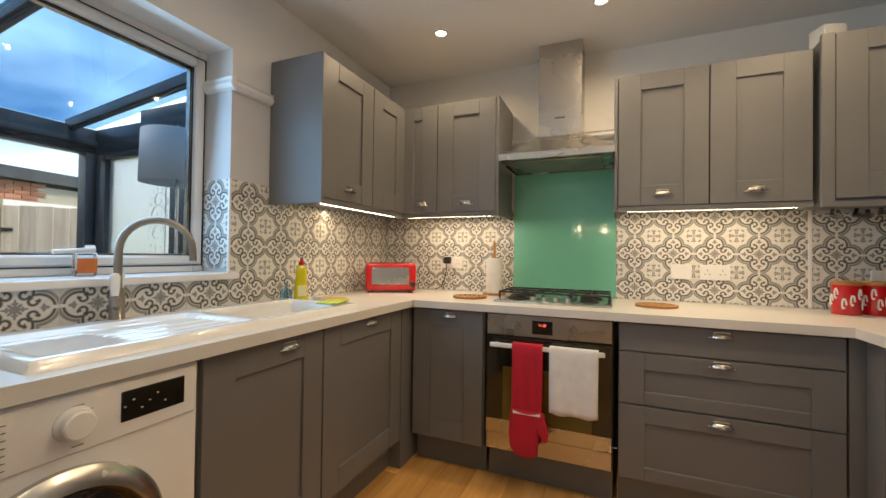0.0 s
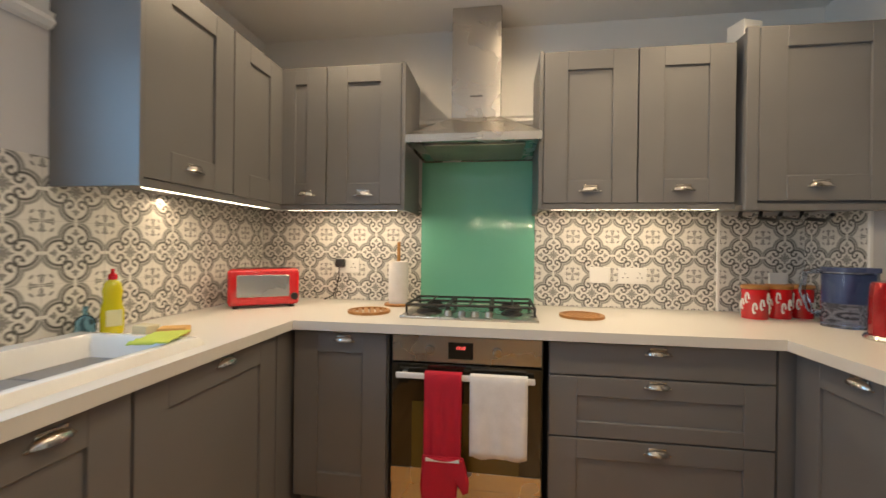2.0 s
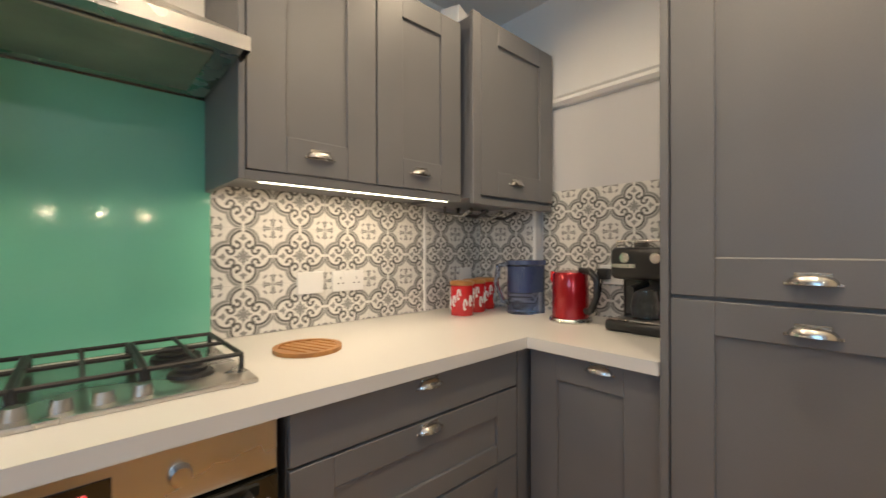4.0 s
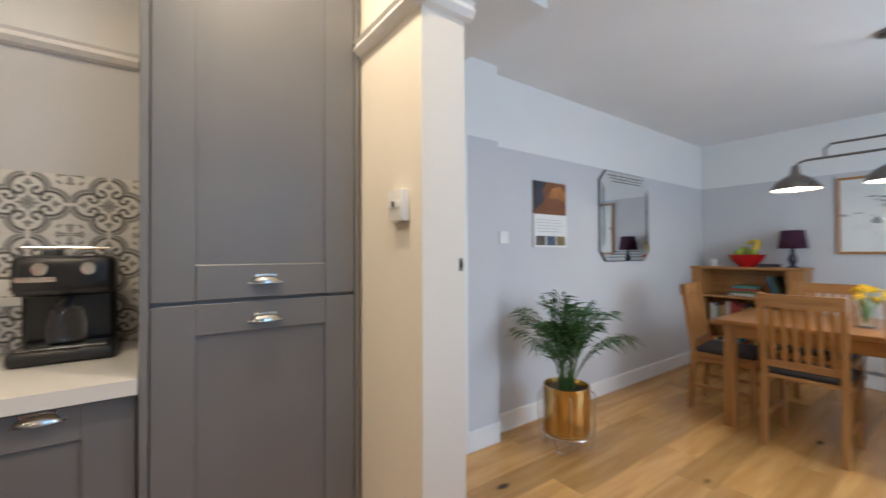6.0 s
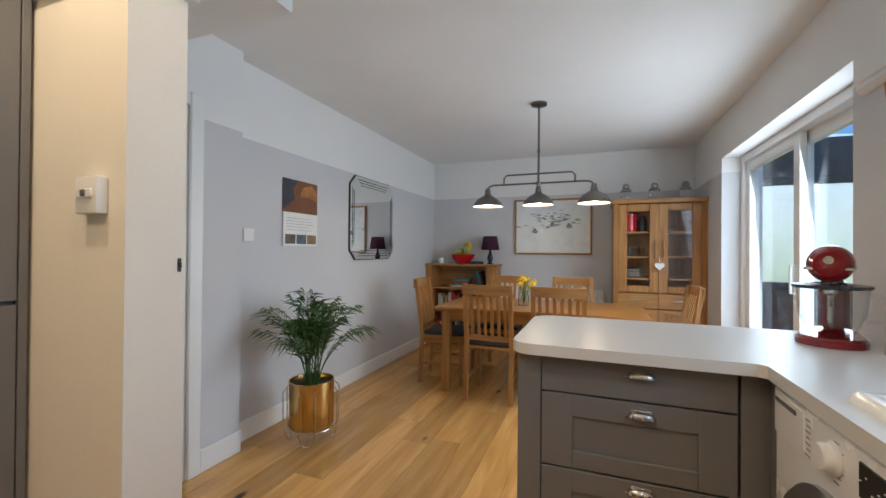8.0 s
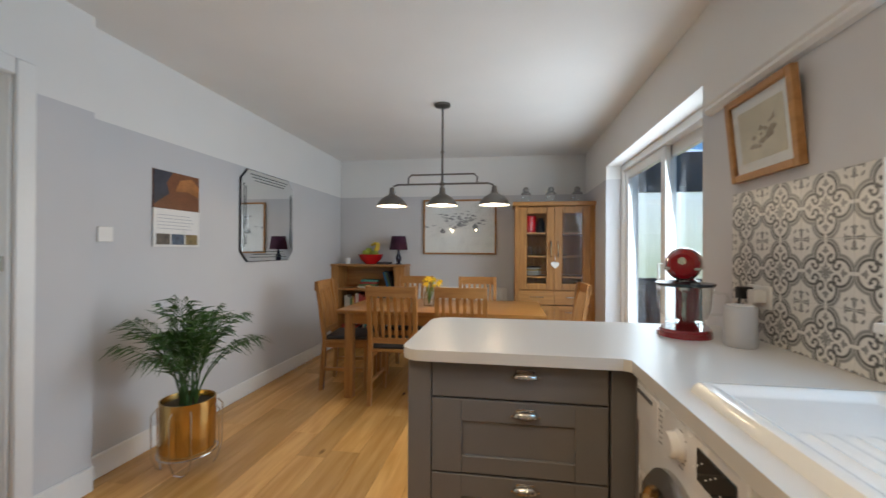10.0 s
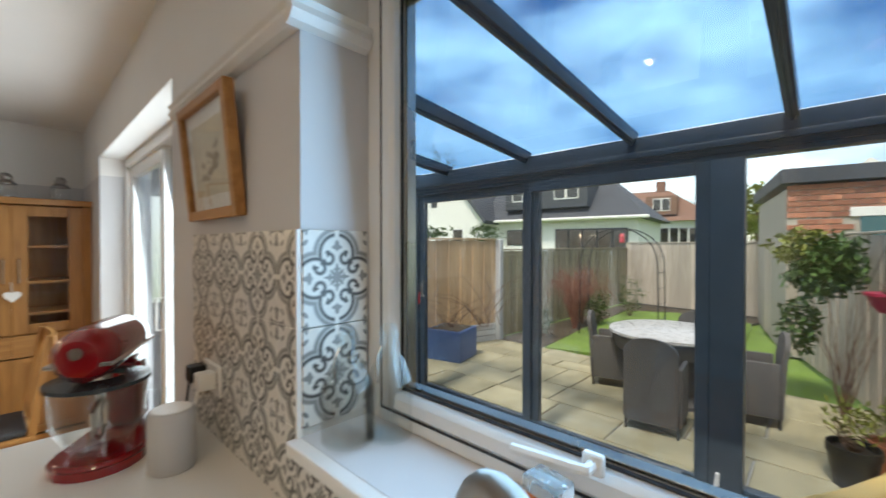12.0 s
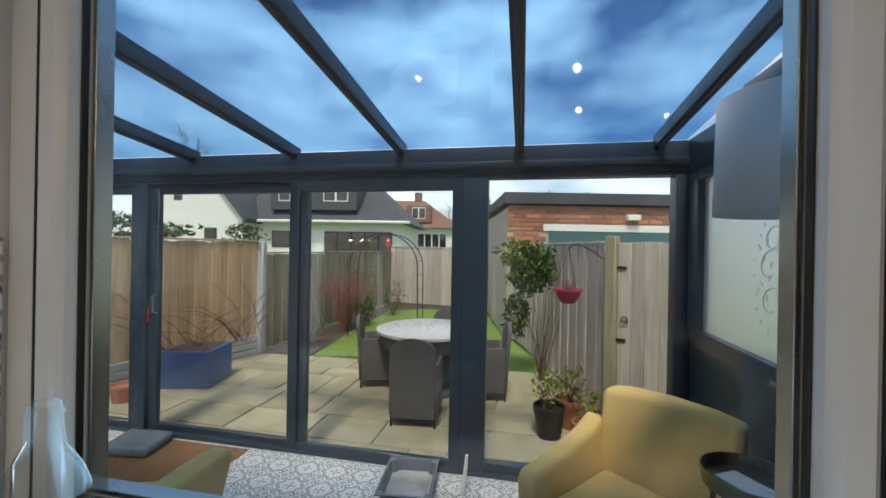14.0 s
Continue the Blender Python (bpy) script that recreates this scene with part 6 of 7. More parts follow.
for x in (-0.425, 0.0, 0.425):
    sd = part("shade", lathe([(0.012, 1.775), (0.020, 1.765), (0.024, 1.735), (0.030, 1.715), (0.052, 1.702), (0.085, 1.682), (0.112, 1.652), (0.128, 1.622), (0.128, 1.617), (0.124, 1.619), (0.108, 1.648), (0.08, 1.676), (0.02, 1.70)], 32, (x, 0, 0)), PEWTER, pl, "pewter dome shade with white inside")
    part("shade_lining", lathe([(0.122, 1.6195), (0.106, 1.646), (0.078, 1.673), (0.02, 1.698)], 32, (x, 0, 0)), WHITE, sd, "white enamel lining")
    part("lamp_bulb", lathe([(0, 1.622), (0.030, 1.627), (0.040, 1.648), (0.018, 1.685), (0, 1.69)], 14, (x, 0, 0)), BULB, sd)
    pd = bpy.data.lights.new("pendant_bulb", "POINT")
    pd.energy, pd.color, pd.shadow_soft_size = 7, WARM, 0.03
    po = new("pendant_bulb", pd)
    po.location = (1.455 + x, -4.45, 1.622)

# bookcase and what stands on it
bc = thing("bookcase", "low oak bookcase, half full of books", "bookcase", (2.18, -6.335, 0))
for x0, x1 in ((0.0, 0.13), (0.86, 0.955)):
    part("side_panel", box((x0, 0, 0), (x1, 0.30, 1.045), 0.004), OAKZ, bc)
for z in (0.06, 0.44, 0.74):
    part("shelf", box((0.13, 0.01, z), (0.86, 0.28, z + 0.025), 0.002), OAKX, bc)
part("top", box((-0.015, -0.0, 1.045), (0.965, 0.315, 1.072), 0.005), OAKX, bc)
part("back_panel", box((0.13, 0.0, 0.06), (0.86, 0.009, 1.045)), OAKX, bc)
rb = random.Random(5)
BOOKS = [surface("book_cloth", c, 0.7, vary=0.1) for c in ((0.03, 0.12, 0.22), (0.35, 0.05, 0.04), (0.55, 0.52, 0.45), (0.02, 0.02, 0.03), (0.05, 0.22, 0.20), (0.10, 0.16, 0.07), (0.5, 0.35, 0.1))]
for z, x0, x1 in ((0.465, 0.15, 0.80), (0.085, 0.15, 0.84)):
    x = x0
    while x < x1:
        w, h = rb.uniform(0.018, 0.042), rb.uniform(0.17, 0.24)
        single("book", box((0, 0, 0), (w - 0.002, 0.16, h), 0.002), rb.choice(BOOKS), "book standing in the oak bookcase", "book", (2.18 + x, -6.335 + 0.06, z), group="books in the bookcase")
        x += w
for k in range(4):
    single("book", box((-0.11, -0.075, 0), (0.11, 0.075, 0.026), 0.002), BOOKS[(k * 3 + 2) % 7], "book lying flat in a pile", "book", (2.70 - 0.01 * k, -6.20, 0.765 + 0.0265 * k), 4 * k - 5, group="books in the bookcase")
for k in range(3):
    b = single("book", box((0, -0.08, 0), (0.025, 0.08, 0.22), 0.002), BOOKS[(k * 2 + 3) % 7], "book leaning in the oak bookcase", "book", (2.34 + 0.03 * k, -6.20, 0.765), group="books in the bookcase")
    b.matrix_basis = pose(2.335 + 0.03 * k, -6.20, 0.769, 0, 18, 0)
fb = thing("fruit_bowl", "red ceramic bowl heaped with bananas and fruit", "fruit bowl", (2.66, -6.18, 1.072))
fb.scale = (1.22, 1.22, 1.25)
part("bowl", lathe([(0.06, 0), (0.065, 0.01), (0.11, 0.05), (0.135, 0.10), (0.13, 0.10), (0.10, 0.055), (0.05, 0.02), (0, 0.018)], 32), RED, fb)
for k, (x, y, z, r) in enumerate(((-0.05, 0.02, 0.11, 0.042), (0.045, 0.03, 0.11, 0.042), (0.0, -0.05, 0.10, 0.04), (0.02, 0.0, 0.135, 0.04))):
    part("fruit", lathe([(0, -r), (r * 0.7, -r * 0.7), (r, 0), (r * 0.7, r * 0.7), (0.004, r * 0.85)], 16, (x, y, z)), surface("green_apple", (0.28, 0.33, 0.04), 0.35, vary=0.15), fb)
for k in range(4):
    part("banana", tube([(0.08 * math.cos(t + 2.2), -0.03 + 0.025 * k, 0.125 + 0.09 * math.sin(t)) for t in [0.2 + 0.3 * j for j in range(8)]], 0.016, 8, taper=0.6), surface("banana_skin", (0.62, 0.42, 0.03), 0.5, vary=0.15), fb)
tl = thing("table_lamp", "small table lamp with dark plum drum shade", "table lamp", (2.29, -6.18, 1.072))
part("base", lathe([(0.045, 0), (0.045, 0.008), (0.02, 0.02), (0.035, 0.06), (0.038, 0.09), (0.018, 0.14), (0.010, 0.20), (0, 0.20)], 22), surface("dark_glazed_base", (0.02, 0.015, 0.03), 0.15), tl)
thicken(part("shade", lathe([(0.115, 0.185), (0.088, 0.36)], 32), surface("plum_fabric", (0.045, 0.006, 0.025), 0.85, bump=0.4), tl, "plum fabric shade"), 0.003)
single("candle_jar", lathe([(0, 0), (0.03, 0), (0.033, 0.07), (0.028, 0.075), (0, 0.075)], 18), PLASTIC, "small white candle jar on the bookcase", "jar", (2.97, -6.17, 1.072))
single("book", box((-0.09, -0.06, 0), (0.09, 0.06, 0.03), 0.002), BOOKS[3], "dark book lying on the bookcase", "book", (2.47, -6.16, 1.072), 10, group="books in the bookcase")

# radiator
rad = thing("radiator", "white panel radiator under the picture", "radiator", (0.92, -6.33, 0))
part("panel", box((0, 0.03, 0.17), (1.12, 0.075, 0.775), 0.01, 2), WHITE, rad)
part("top_grille", box((0, 0.0, 0.775), (1.12, 0.08, 0.785), 0.002), WHITE, rad)
for k in range(34):
    part("ridge", box((0.035 + 0.041 * k, 0.075, 0.19), (0.06 + 0.041 * k, 0.087, 0.755), 0.005), WHITE, rad)
part("valve", tube([(1.13, 0.05, 0.0), (1.13, 0.05, 0.20)], 0.012, 8), CHROME, rad)

# display cabinet
dc = thing("display_cabinet", "tall oak display cabinet with two glazed doors", "display cabinet", (-0.028, -5.78, 0))
W, D, H = 0.865, 0.40, 1.80
part("side_panel", box((0, -D, 0), (0.05, 0, H - 0.045), 0.003), OAKZ, dc)
part("side_panel", box((W - 0.05, -D, 0), (W, 0, H - 0.045), 0.003), OAKZ, dc)
part("back_panel", box((0.05, -D, 0.05), (W - 0.05, -D + 0.012, H - 0.045)), OAKZ, dc)
part("cornice", box((-0.015, -D, H - 0.045), (W + 0.02, 0.025, H), 0.006, 2), OAKX, dc)
part("plinth", box((0.05, -0.03, 0), (W - 0.05, -0.008, 0.07)), OAKX, dc)
for z in (0.60, 0.95, 1.18, 1.44):
    part("shelf", box((0.05, -D + 0.012, z), (W - 0.05, -0.03, z + 0.02), 0.002), OAKX, dc)
for k in (0, 1):
    x0 = 0.05 + 0.3825 * k
    bm = bmesh.new()
    for lo, hi in (((0.0, 0.82), (0.085, 1.745)), ((0.2975, 0.82), (0.3825, 1.745)), ((0.085, 0.82), (0.2975, 0.89)), ((0.085, 1.67), (0.2975, 1.745))):
        box((x0 + lo[0] + 0.001, -0.022, lo[1]), (x0 + hi[0] - 0.001, 0.0, hi[1]), 0.003, bm=bm)
    d = part("glazed_door", bm, OAKZ, dc)
    no_shadow(part("pane", box((x0 + 0.082, -0.013, 0.885), (x0 + 0.30, -0.009, 1.675)), PANE, d, smooth=False))
    hx = x0 + (0.345 if k == 0 else 0.04)
    part("bar_handle", tube([(hx, 0.002, 1.18), (hx, 0.022, 1.19), (hx, 0.022, 1.36), (hx, 0.002, 1.37)], 0.006, 8), CHROME, d)
    for zz, dz in ((0.655, 0.155), (0.09, 0.555)):
        panel, frame_parts = shaker(0.38, dz, 0.05)
        fr = part("lower_drawer" if dz < 0.2 else "lower_door", panel, OAKX if dz < 0.2 else OAKZ, dc, at=pose(x0 + 0.3812, 0.0, zz, 0, 0, 180))
        for piece, shape in frame_parts:
            part(piece, shape, OAKX if piece.endswith("rail") else OAKZ, fr)
        part("bar_handle", tube([(0.12, -0.0, dz - 0.07), (0.12, -0.02, dz - 0.07), (0.26, -0.02, dz - 0.07), (0.26, 0.0, dz - 0.07)], 0.005, 8), CHROME, fr)
ht = thing("heart_ornament", "white hanging heart on the cabinet handle", "ornament", (0.40, -5.752, 1.10))
hp = [(0.045 * (16 * math.sin(t) ** 3) / 16, 0.045 * (13 * math.cos(t) - 5 * math.cos(2 * t) - 2 * math.cos(3 * t) - math.cos(4 * t)) / 16) for t in [k * math.tau / 24 for k in range(24)]]
part("heart", prism(hp, -0.006, 0.006, "y"), PLASTIC, ht)
part("ribbon", tube([(0, 0, 0.02), (0.003, 0, 0.08), (0.006, -0.004, 0.10)], 0.0025, 5), PLASTIC, ht)
rg = random.Random(9)
for k in range(4):
    single("drinking_glass", lathe([(0, 0), (0.026, 0), (0.03, 0.10), (0.027, 0.10), (0.023, 0.006), (0, 0.006)], 14), CLEAR, "clear tumbler inside the display cabinet", "glass", (0.54 + 0.062 * k, -5.98 + 0.02 * (k % 2), 1.20), group="glasses in the cabinet")
single("polka_tin", lathe([(0, 0), (0.075, 0), (0.075, 0.16), (0.078, 0.16), (0.078, 0.19), (0, 0.195)], 24), RED, "red enamel storage tin in the cabinet", "tin", (0.67, -5.95, 1.46))
single("dark_jar", lathe([(0, 0), (0.045, 0), (0.05, 0.12), (0.03, 0.15), (0.032, 0.17), (0, 0.172)], 20), BLACK, "dark storage jar in the cabinet", "jar", (0.545, -5.95, 1.46))
for k in range(6):
    single("plate", lathe([(0, 0), (0.06, 0), (0.10, 0.012), (0.102, 0.016), (0.06, 0.006), (0, 0.005)], 22), BOOKS[(k * 2) % 7] if k % 2 else SINK, "stacked side plate in the cabinet", "plate", (0.63, -5.98, 0.97 + 0.017 * k), group="plates in the cabinet")
PEWTER = surface("pewter", (0.30, 0.29, 0.28), 0.32, 1.0, vary=0.15, scale=30)
for k, x in enumerate((0.14, 0.43, 0.71)):
    ln = thing("storm_lantern", "small pewter and glass lantern on the cabinet", "lantern", (x, -5.92, 1.80), 0, "lanterns on the cabinet")
    ln.scale = (1.05, 1.05, 1.3)
    part("glass", lathe([(0.045, 0.0), (0.05, 0.03), (0.045, 0.075)], 18), CLEAR, ln)
    part("lid", lathe([(0.055, 0.075), (0.055, 0.085), (0.03, 0.105), (0.035, 0.12), (0.022, 0.14), (0, 0.145)], 18), PEWTER, ln)
    part("base", lathe([(0, 0), (0.055, 0), (0.055, 0.012), (0.045, 0.014)], 18), PEWTER, ln)


# ---- on the walls ----
def framed(name, label, at, turn, w, h, bar_w, wood_mat, image):
    """A framed picture hung flat; local -y faces the room."""
    f = thing(name, label, "picture", at, turn)
    bm = bmesh.new()
    for lo, hi in (((-w / 2, -h / 2), (-w / 2 + bar_w, h / 2)), ((w / 2 - bar_w, -h / 2), (w / 2, h / 2)), ((-w / 2 + bar_w, -h / 2), (w / 2 - bar_w, -h / 2 + bar_w)), ((-w / 2 + bar_w, h / 2 - bar_w), (w / 2 - bar_w, h / 2))):
        box((lo[0], -0.028, lo[1]), (hi[0], 0.0, hi[1]), 0.003, bm=bm)
    part("frame", bm, wood_mat, f)
    part("mount", box((-w / 2 + bar_w, -0.012, -h / 2 + bar_w), (w / 2 - bar_w, -0.006, h / 2 - bar_w)), PLASTIC, f, smooth=False)
    image(f, w, h)
    no_shadow(part("glazing", box((-w / 2 + bar_w, -0.020, -h / 2 + bar_w), (w / 2 - bar_w, -0.018, h / 2 - bar_w)), PANE, f, smooth=False))
    return f


def ink_sketch(f, w, h):
    r, bm = random.Random(2), bmesh.new()
    for k in range(70):
        x = r.gauss(0.03, 0.16)
        z = 0.10 + r.gauss(0, 0.05) - 0.25 * max(0, -x - 0.05)
        s = r.uniform(0.008, 0.045)
        prism([(x - s, z), (x - s * 0.2, z + s * r.uniform(0.1, 0.5)), (x + s, z + s * r.uniform(-0.2, 0.3)), (x + s * 0.3, z - s * r.uniform(0.05, 0.3))], -0.0135 - 0.0002 * (k % 8), -0.0122, "y", bm)
    for x, z in ((-0.22, -0.06), (0.0, 0.02), (0.20, 0.0)):
        prism([(x - 0.035, z), (x - 0.02, z - 0.02), (x + 0.03, z - 0.02), (x + 0.04, z + 0.005), (x, z + 0.05)], -0.0136, -0.0122, "y", bm)
    part("drawing", bm, surface("grey_ink_wash", (0.30, 0.30, 0.31), 0.9, vary=0.5, scale=30), f, "grey ink drawing of boats", smooth=False)


def shore_picture(f, w, h):
    part("print", box((-w * 0.33, -0.0135, -h * 0.30), (w * 0.33, -0.0122, h * 0.30)), surface("pale_watercolour", (0.62, 0.56, 0.44), 0.9, vary=0.25, scale=7), f, "pale watercolour of a shore", smooth=False)
    bm, r = bmesh.new(), random.Random(6)
    for k in range(24):
        x = r.uniform(-0.06, 0.11) * w / 0.4
        z = (x * 0.35 + r.uniform(-0.045, 0.012)) * h / 0.31
        s = r.uniform(0.006, 0.018)
        prism([(x - s, z), (x, z + s * 0.8), (x + s, z + s * 0.1), (x, z - s * 0.5)], -0.0145 - 0.0002 * (k % 6), -0.0136, "y", bm)
    part("rocks", bm, surface("brown_wash", (0.34, 0.27, 0.19), 0.9, vary=0.4), f, smooth=False)


framed("wall_picture", "oak-framed ink drawing of boats on white mount", (1.527, YS, 1.555), 180, 0.945, 0.705, 0.022, OAKX, ink_sketch)
leaning = framed("wall_picture", "oak-framed pale watercolour leaning forward above the tiles", (XW, -2.862, 1.703), 90, 0.40, 0.335, 0.028, OAKX, shore_picture)
leaning.matrix_basis = leaning.matrix_basis @ pose(0, -0.016, 0, 5.5)

mr = thing("wall_mirror", "octagonal frameless wall mirror with dark edge lines", "mirror", (XD, -4.66, 1.545), -90)
mw, mh, mc = 0.41, 0.395, 0.09


def octagon(s):
    a, b, c = mw - s, mh - s, mc
    return [(-a, -b + c), (-a + c, -b), (a - c, -b), (a, -b + c), (a, b - c), (a - c, b), (-a + c, b), (-a, b - c)]


part("backing", prism(octagon(-0.006), -0.014, -0.002, "y"), BLACK, mr, smooth=False)
part("mirror_plate", prism(octagon(0.0), -0.019, -0.014, "y"), MIRROR, mr, smooth=False)
for k, s in enumerate((0.03, 0.055, 0.08)):
    bm = bmesh.new()
    o, i = octagon(s), octagon(s + 0.006)
    for z0, z1 in (((-mw + mc + s, mh - s - 0.006), (mw - mc - s, mh - s)), ((-mw + mc + s, -mh + s), (mw - mc - s, -mh + s + 0.006))):
        box((z0[0], -0.0215, z0[1]), (z1[0], -0.019, z1[1]), 0.0008, bm=bm)
    if k < 2:
        for x in (-mw + s, mw - s - 0.006):
            box((x, -0.0215, -mh + mc + s), (x + 0.006, -0.019, mh - mc - s), 0.0008, bm=bm)
    part("bevel_strip", bm, surface("cut_glass_edge", (0.10, 0.13, 0.13), 0.1, 0.6), mr, "dark cut glass line")

cal = thing("wall_calendar", "hanging wall calendar with brown photograph", "calendar", (XD, -3.60, 1.515), -90)
part("picture_page", box((-0.19, -0.010, 0.0), (0.19, -0.003, 0.245)), surface("brown_photo", (0.20, 0.075, 0.03), 0.35, vary=0.6, scale=4), cal, smooth=False)
part("picture_patch", prism([(-0.188, 0.02), (-0.188, 0.243), (-0.04, 0.243), (-0.09, 0.17), (-0.07, 0.10), (-0.13, 0.06)], -0.0112, -0.0098, "y"), surface("dark_photo_patch", (0.035, 0.04, 0.06), 0.35, vary=0.6, scale=9), cal, smooth=False)
part("picture_patch", prism([(-0.02, 0.12), (0.02, 0.20), (0.12, 0.225), (0.188, 0.17), (0.188, 0.10), (0.09, 0.13)], -0.0112, -0.0098, "y"), surface("amber_photo_patch", (0.42, 0.17, 0.05), 0.35, vary=0.5, scale=12), cal, smooth=False)
part("date_page", box((-0.19, -0.014, -0.25), (0.19, -0.004, -0.002)), PLASTIC, cal, smooth=False)
for k in range(5):
    part("date_row", box((-0.16, -0.0155, -0.045 - 0.022 * k), (0.10 + 0.02 * (k % 3), -0.0138, -0.041 - 0.022 * k)), surface("pale_print", (0.45, 0.45, 0.5), 0.7), cal, smooth=False)
for k in range(3):
    part("thumbnail", box((-0.17 + 0.118 * k, -0.0155, -0.235), (-0.065 + 0.118 * k, -0.0138, -0.165)), surface("thumb_photo", ((0.12, 0.10, 0.08), (0.08, 0.11, 0.16), (0.25, 0.18, 0.08))[k], 0.4, vary=0.6, scale=25), cal, smooth=False)

# ---- palm ----
pm = thing("potted_palm", "leafy parlour palm in a brass pot on a wire stand", "potted plant", (2.74, -3.26, 0))
part("pot", lathe([(0, 0.10), (0.135, 0.10), (0.14, 0.11), (0.142, 0.395), (0.135, 0.395), (0.13, 0.36), (0, 0.36)], 40), GOLD, pm, "brushed brass pot")
part("soil", lathe([(0, 0.362), (0.13, 0.362)], 24), EARTH, pm)
st3 = bmesh.new()
for k in range(4):
    a = k * math.tau / 4 + 0.5
    ca, sa = math.cos(a), math.sin(a)
    for off in (-0.30, 0.30):
        cb, sb = math.cos(a + off), math.sin(a + off)
        tube([(0.15 * cb, 0.15 * sb, 0.36), (0.175 * cb, 0.175 * sb, 0.33), (0.172 * cb, 0.172 * sb, 0.10), (0.15 * math.cos(a + off * 0.7), 0.15 * math.sin(a + off * 0.7), 0.03), (0.13 * ca, 0.13 * sa, 0.004)], 0.0035, 5, st3)
tube([(0.15 * math.cos(k * math.tau / 24), 0.15 * math.sin(k * math.tau / 24), 0.098) for k in range(24)], 0.0035, 5, st3, closed=True)
part("wire_stand", st3, CHROME, pm)
PALM = surface("palm_leaf", (0.04, 0.10, 0.018), 0.4, vary=0.35, scale=20)
rp = random.Random(8)
for k in range(34):
    a, reach, h = rp.uniform(0, math.tau), rp.uniform(0.10, 0.33), rp.uniform(0.40, 0.64)
    if k > 22:
        reach, h = reach * 0.4, h + 0.05
    pts = []
    for j in range(9):
        f = j / 8
        pts.append(Vector((0.04 * math.cos(a * 3) + reach * f ** 1.4 * math.cos(a), 0.04 * math.sin(a * 3) + reach * f ** 1.4 * math.sin(a), 0.36 + h * (1.25 * f - 0.55 * f * f * (0.6 + reach)))))
    bm = tube(pts, 0.004, 5, taper=0.4)
    for j in range(13):
        f = 0.34 + 0.66 * j / 13
        i = min(int(f * 8), 7)
        p = pts[i].lerp(pts[i + 1], f * 8 - i)
        d = (pts[i + 1] - pts[i]).normalized()
        side = d.cross(Vector((0, 0, 1))).normalized()
        for s in (-1, 1):
            ln = 0.25 * math.sin(math.pi * (0.25 + 0.62 * j / 13)) * rp.uniform(0.75, 1.15)
            tip = p + (side * s * rp.uniform(0.25, 0.75) + d * 0.75 - Vector((0, 0, 0.10 + 0.42 * f * rp.uniform(0.5, 1.4)))) * ln
            mid = p + (side * s * 0.36 + d * 0.42 + Vector((0, 0, 0.04))) * ln * 0.7
            w = side * s * -0.0025 + d * 0.0045
            v = [bm.verts.new(q) for q in (p, mid + w, tip, mid - w)]
            bm.faces.new((v[0], v[1], v[3]))
            bm.faces.new((v[1], v[2], v[3]))
    part("frond", bm, PALM, pm)

# ---- worktop things ----
WZ = 0.9105
DEEPRED = surface("deep_red_gloss", (0.22, 0.004, 0.008), 0.13, vary=0.06, coat=0.7)
tm = thing("stand_mixer", "glossy red stand mixer with clear glass bowl", "stand mixer", (0.225, -2.955, WZ), -116)
tm.scale = (0.90, 0.90, 0.92)
bm = prism([*arc(0.0, 0.0, 0.11, 90, 270, 10), *arc(0.19, 0.0, 0.085, -90, 90, 10)], 0.0, 0.035, "z")
bmesh.ops.bevel(bm, geom=[e for e in bm.edges if e.verts[0].co.z > 0.03 and e.verts[1].co.z > 0.03], offset=0.012, segments=3, affect="EDGES")
part("base", bm, DEEPRED, tm)
bm = prism([(0.155, 0.03), (0.255, 0.03), (0.245, 0.16), (0.215, 0.25), (0.14, 0.25), (0.165, 0.15)], -0.05, 0.05, "y")
bmesh.ops.bevel(bm, geom=list(bm.edges), offset=0.018, segments=3, affect="EDGES")
part("neck", bm, DEEPRED, tm)
bm = lathe([(0, -0.19), (0.045, -0.185), (0.066, -0.16), (0.072, -0.10), (0.070, 0.08), (0.062, 0.14), (0.04, 0.165), (0, 0.17)], 26)
hd2 = part("motor_head", bm, DEEPRED, tm, at=pose(0.06, 0, 0.315, 0, 90, 0))
part("trim_band", box((-0.12, -0.0725, 0.292), (0.22, 0.0725, 0.302), 0.002), CHROME, tm, "chrome trim band")
part("badge", lathe([(0, 0.022), (0.015, 0.022), (0.016, 0.0)], 18), CHROME, tm, at=pose(-0.112, 0, 0.33, 0, -90, 0))
part("beater_shaft", lathe([(0.03, 0.25), (0.022, 0.20), (0.01, 0.19), (0.008, 0.10), (0, 0.10)], 14, (0, 0, 0)), CHROME, tm)
part("beater", tube([(0, 0, 0.18), (0.045, 0, 0.15), (0.035, 0, 0.09), (0, 0, 0.065), (-0.035, 0, 0.09), (-0.045, 0, 0.15), (0, 0, 0.18)], 0.007, 6), STEEL, tm)
part("glass_bowl", lathe([(0, 0.040), (0.06, 0.040), (0.075, 0.055), (0.105, 0.12), (0.112, 0.215), (0.115, 0.22), (0.109, 0.22), (0.100, 0.12), (0.07, 0.06), (0, 0.046)], 32), THIN, tm, "clear glass mixing bowl")
part("bowl_lid", lathe([(0.055, 0.228), (0.112, 0.218), (0.12, 0.222), (0.12, 0.232), (0.06, 0.240), (0.055, 0.228)], 32), surface("smoky_lid", (0.03, 0.035, 0.04), 0.25), tm, "smoked plastic bowl guard")
part("bowl_handle", tube([(-0.02, -0.108, 0.20), (-0.02, -0.16, 0.19), (-0.02, -0.155, 0.11), (-0.02, -0.10, 0.10)], 0.008, 8), THIN, tm)
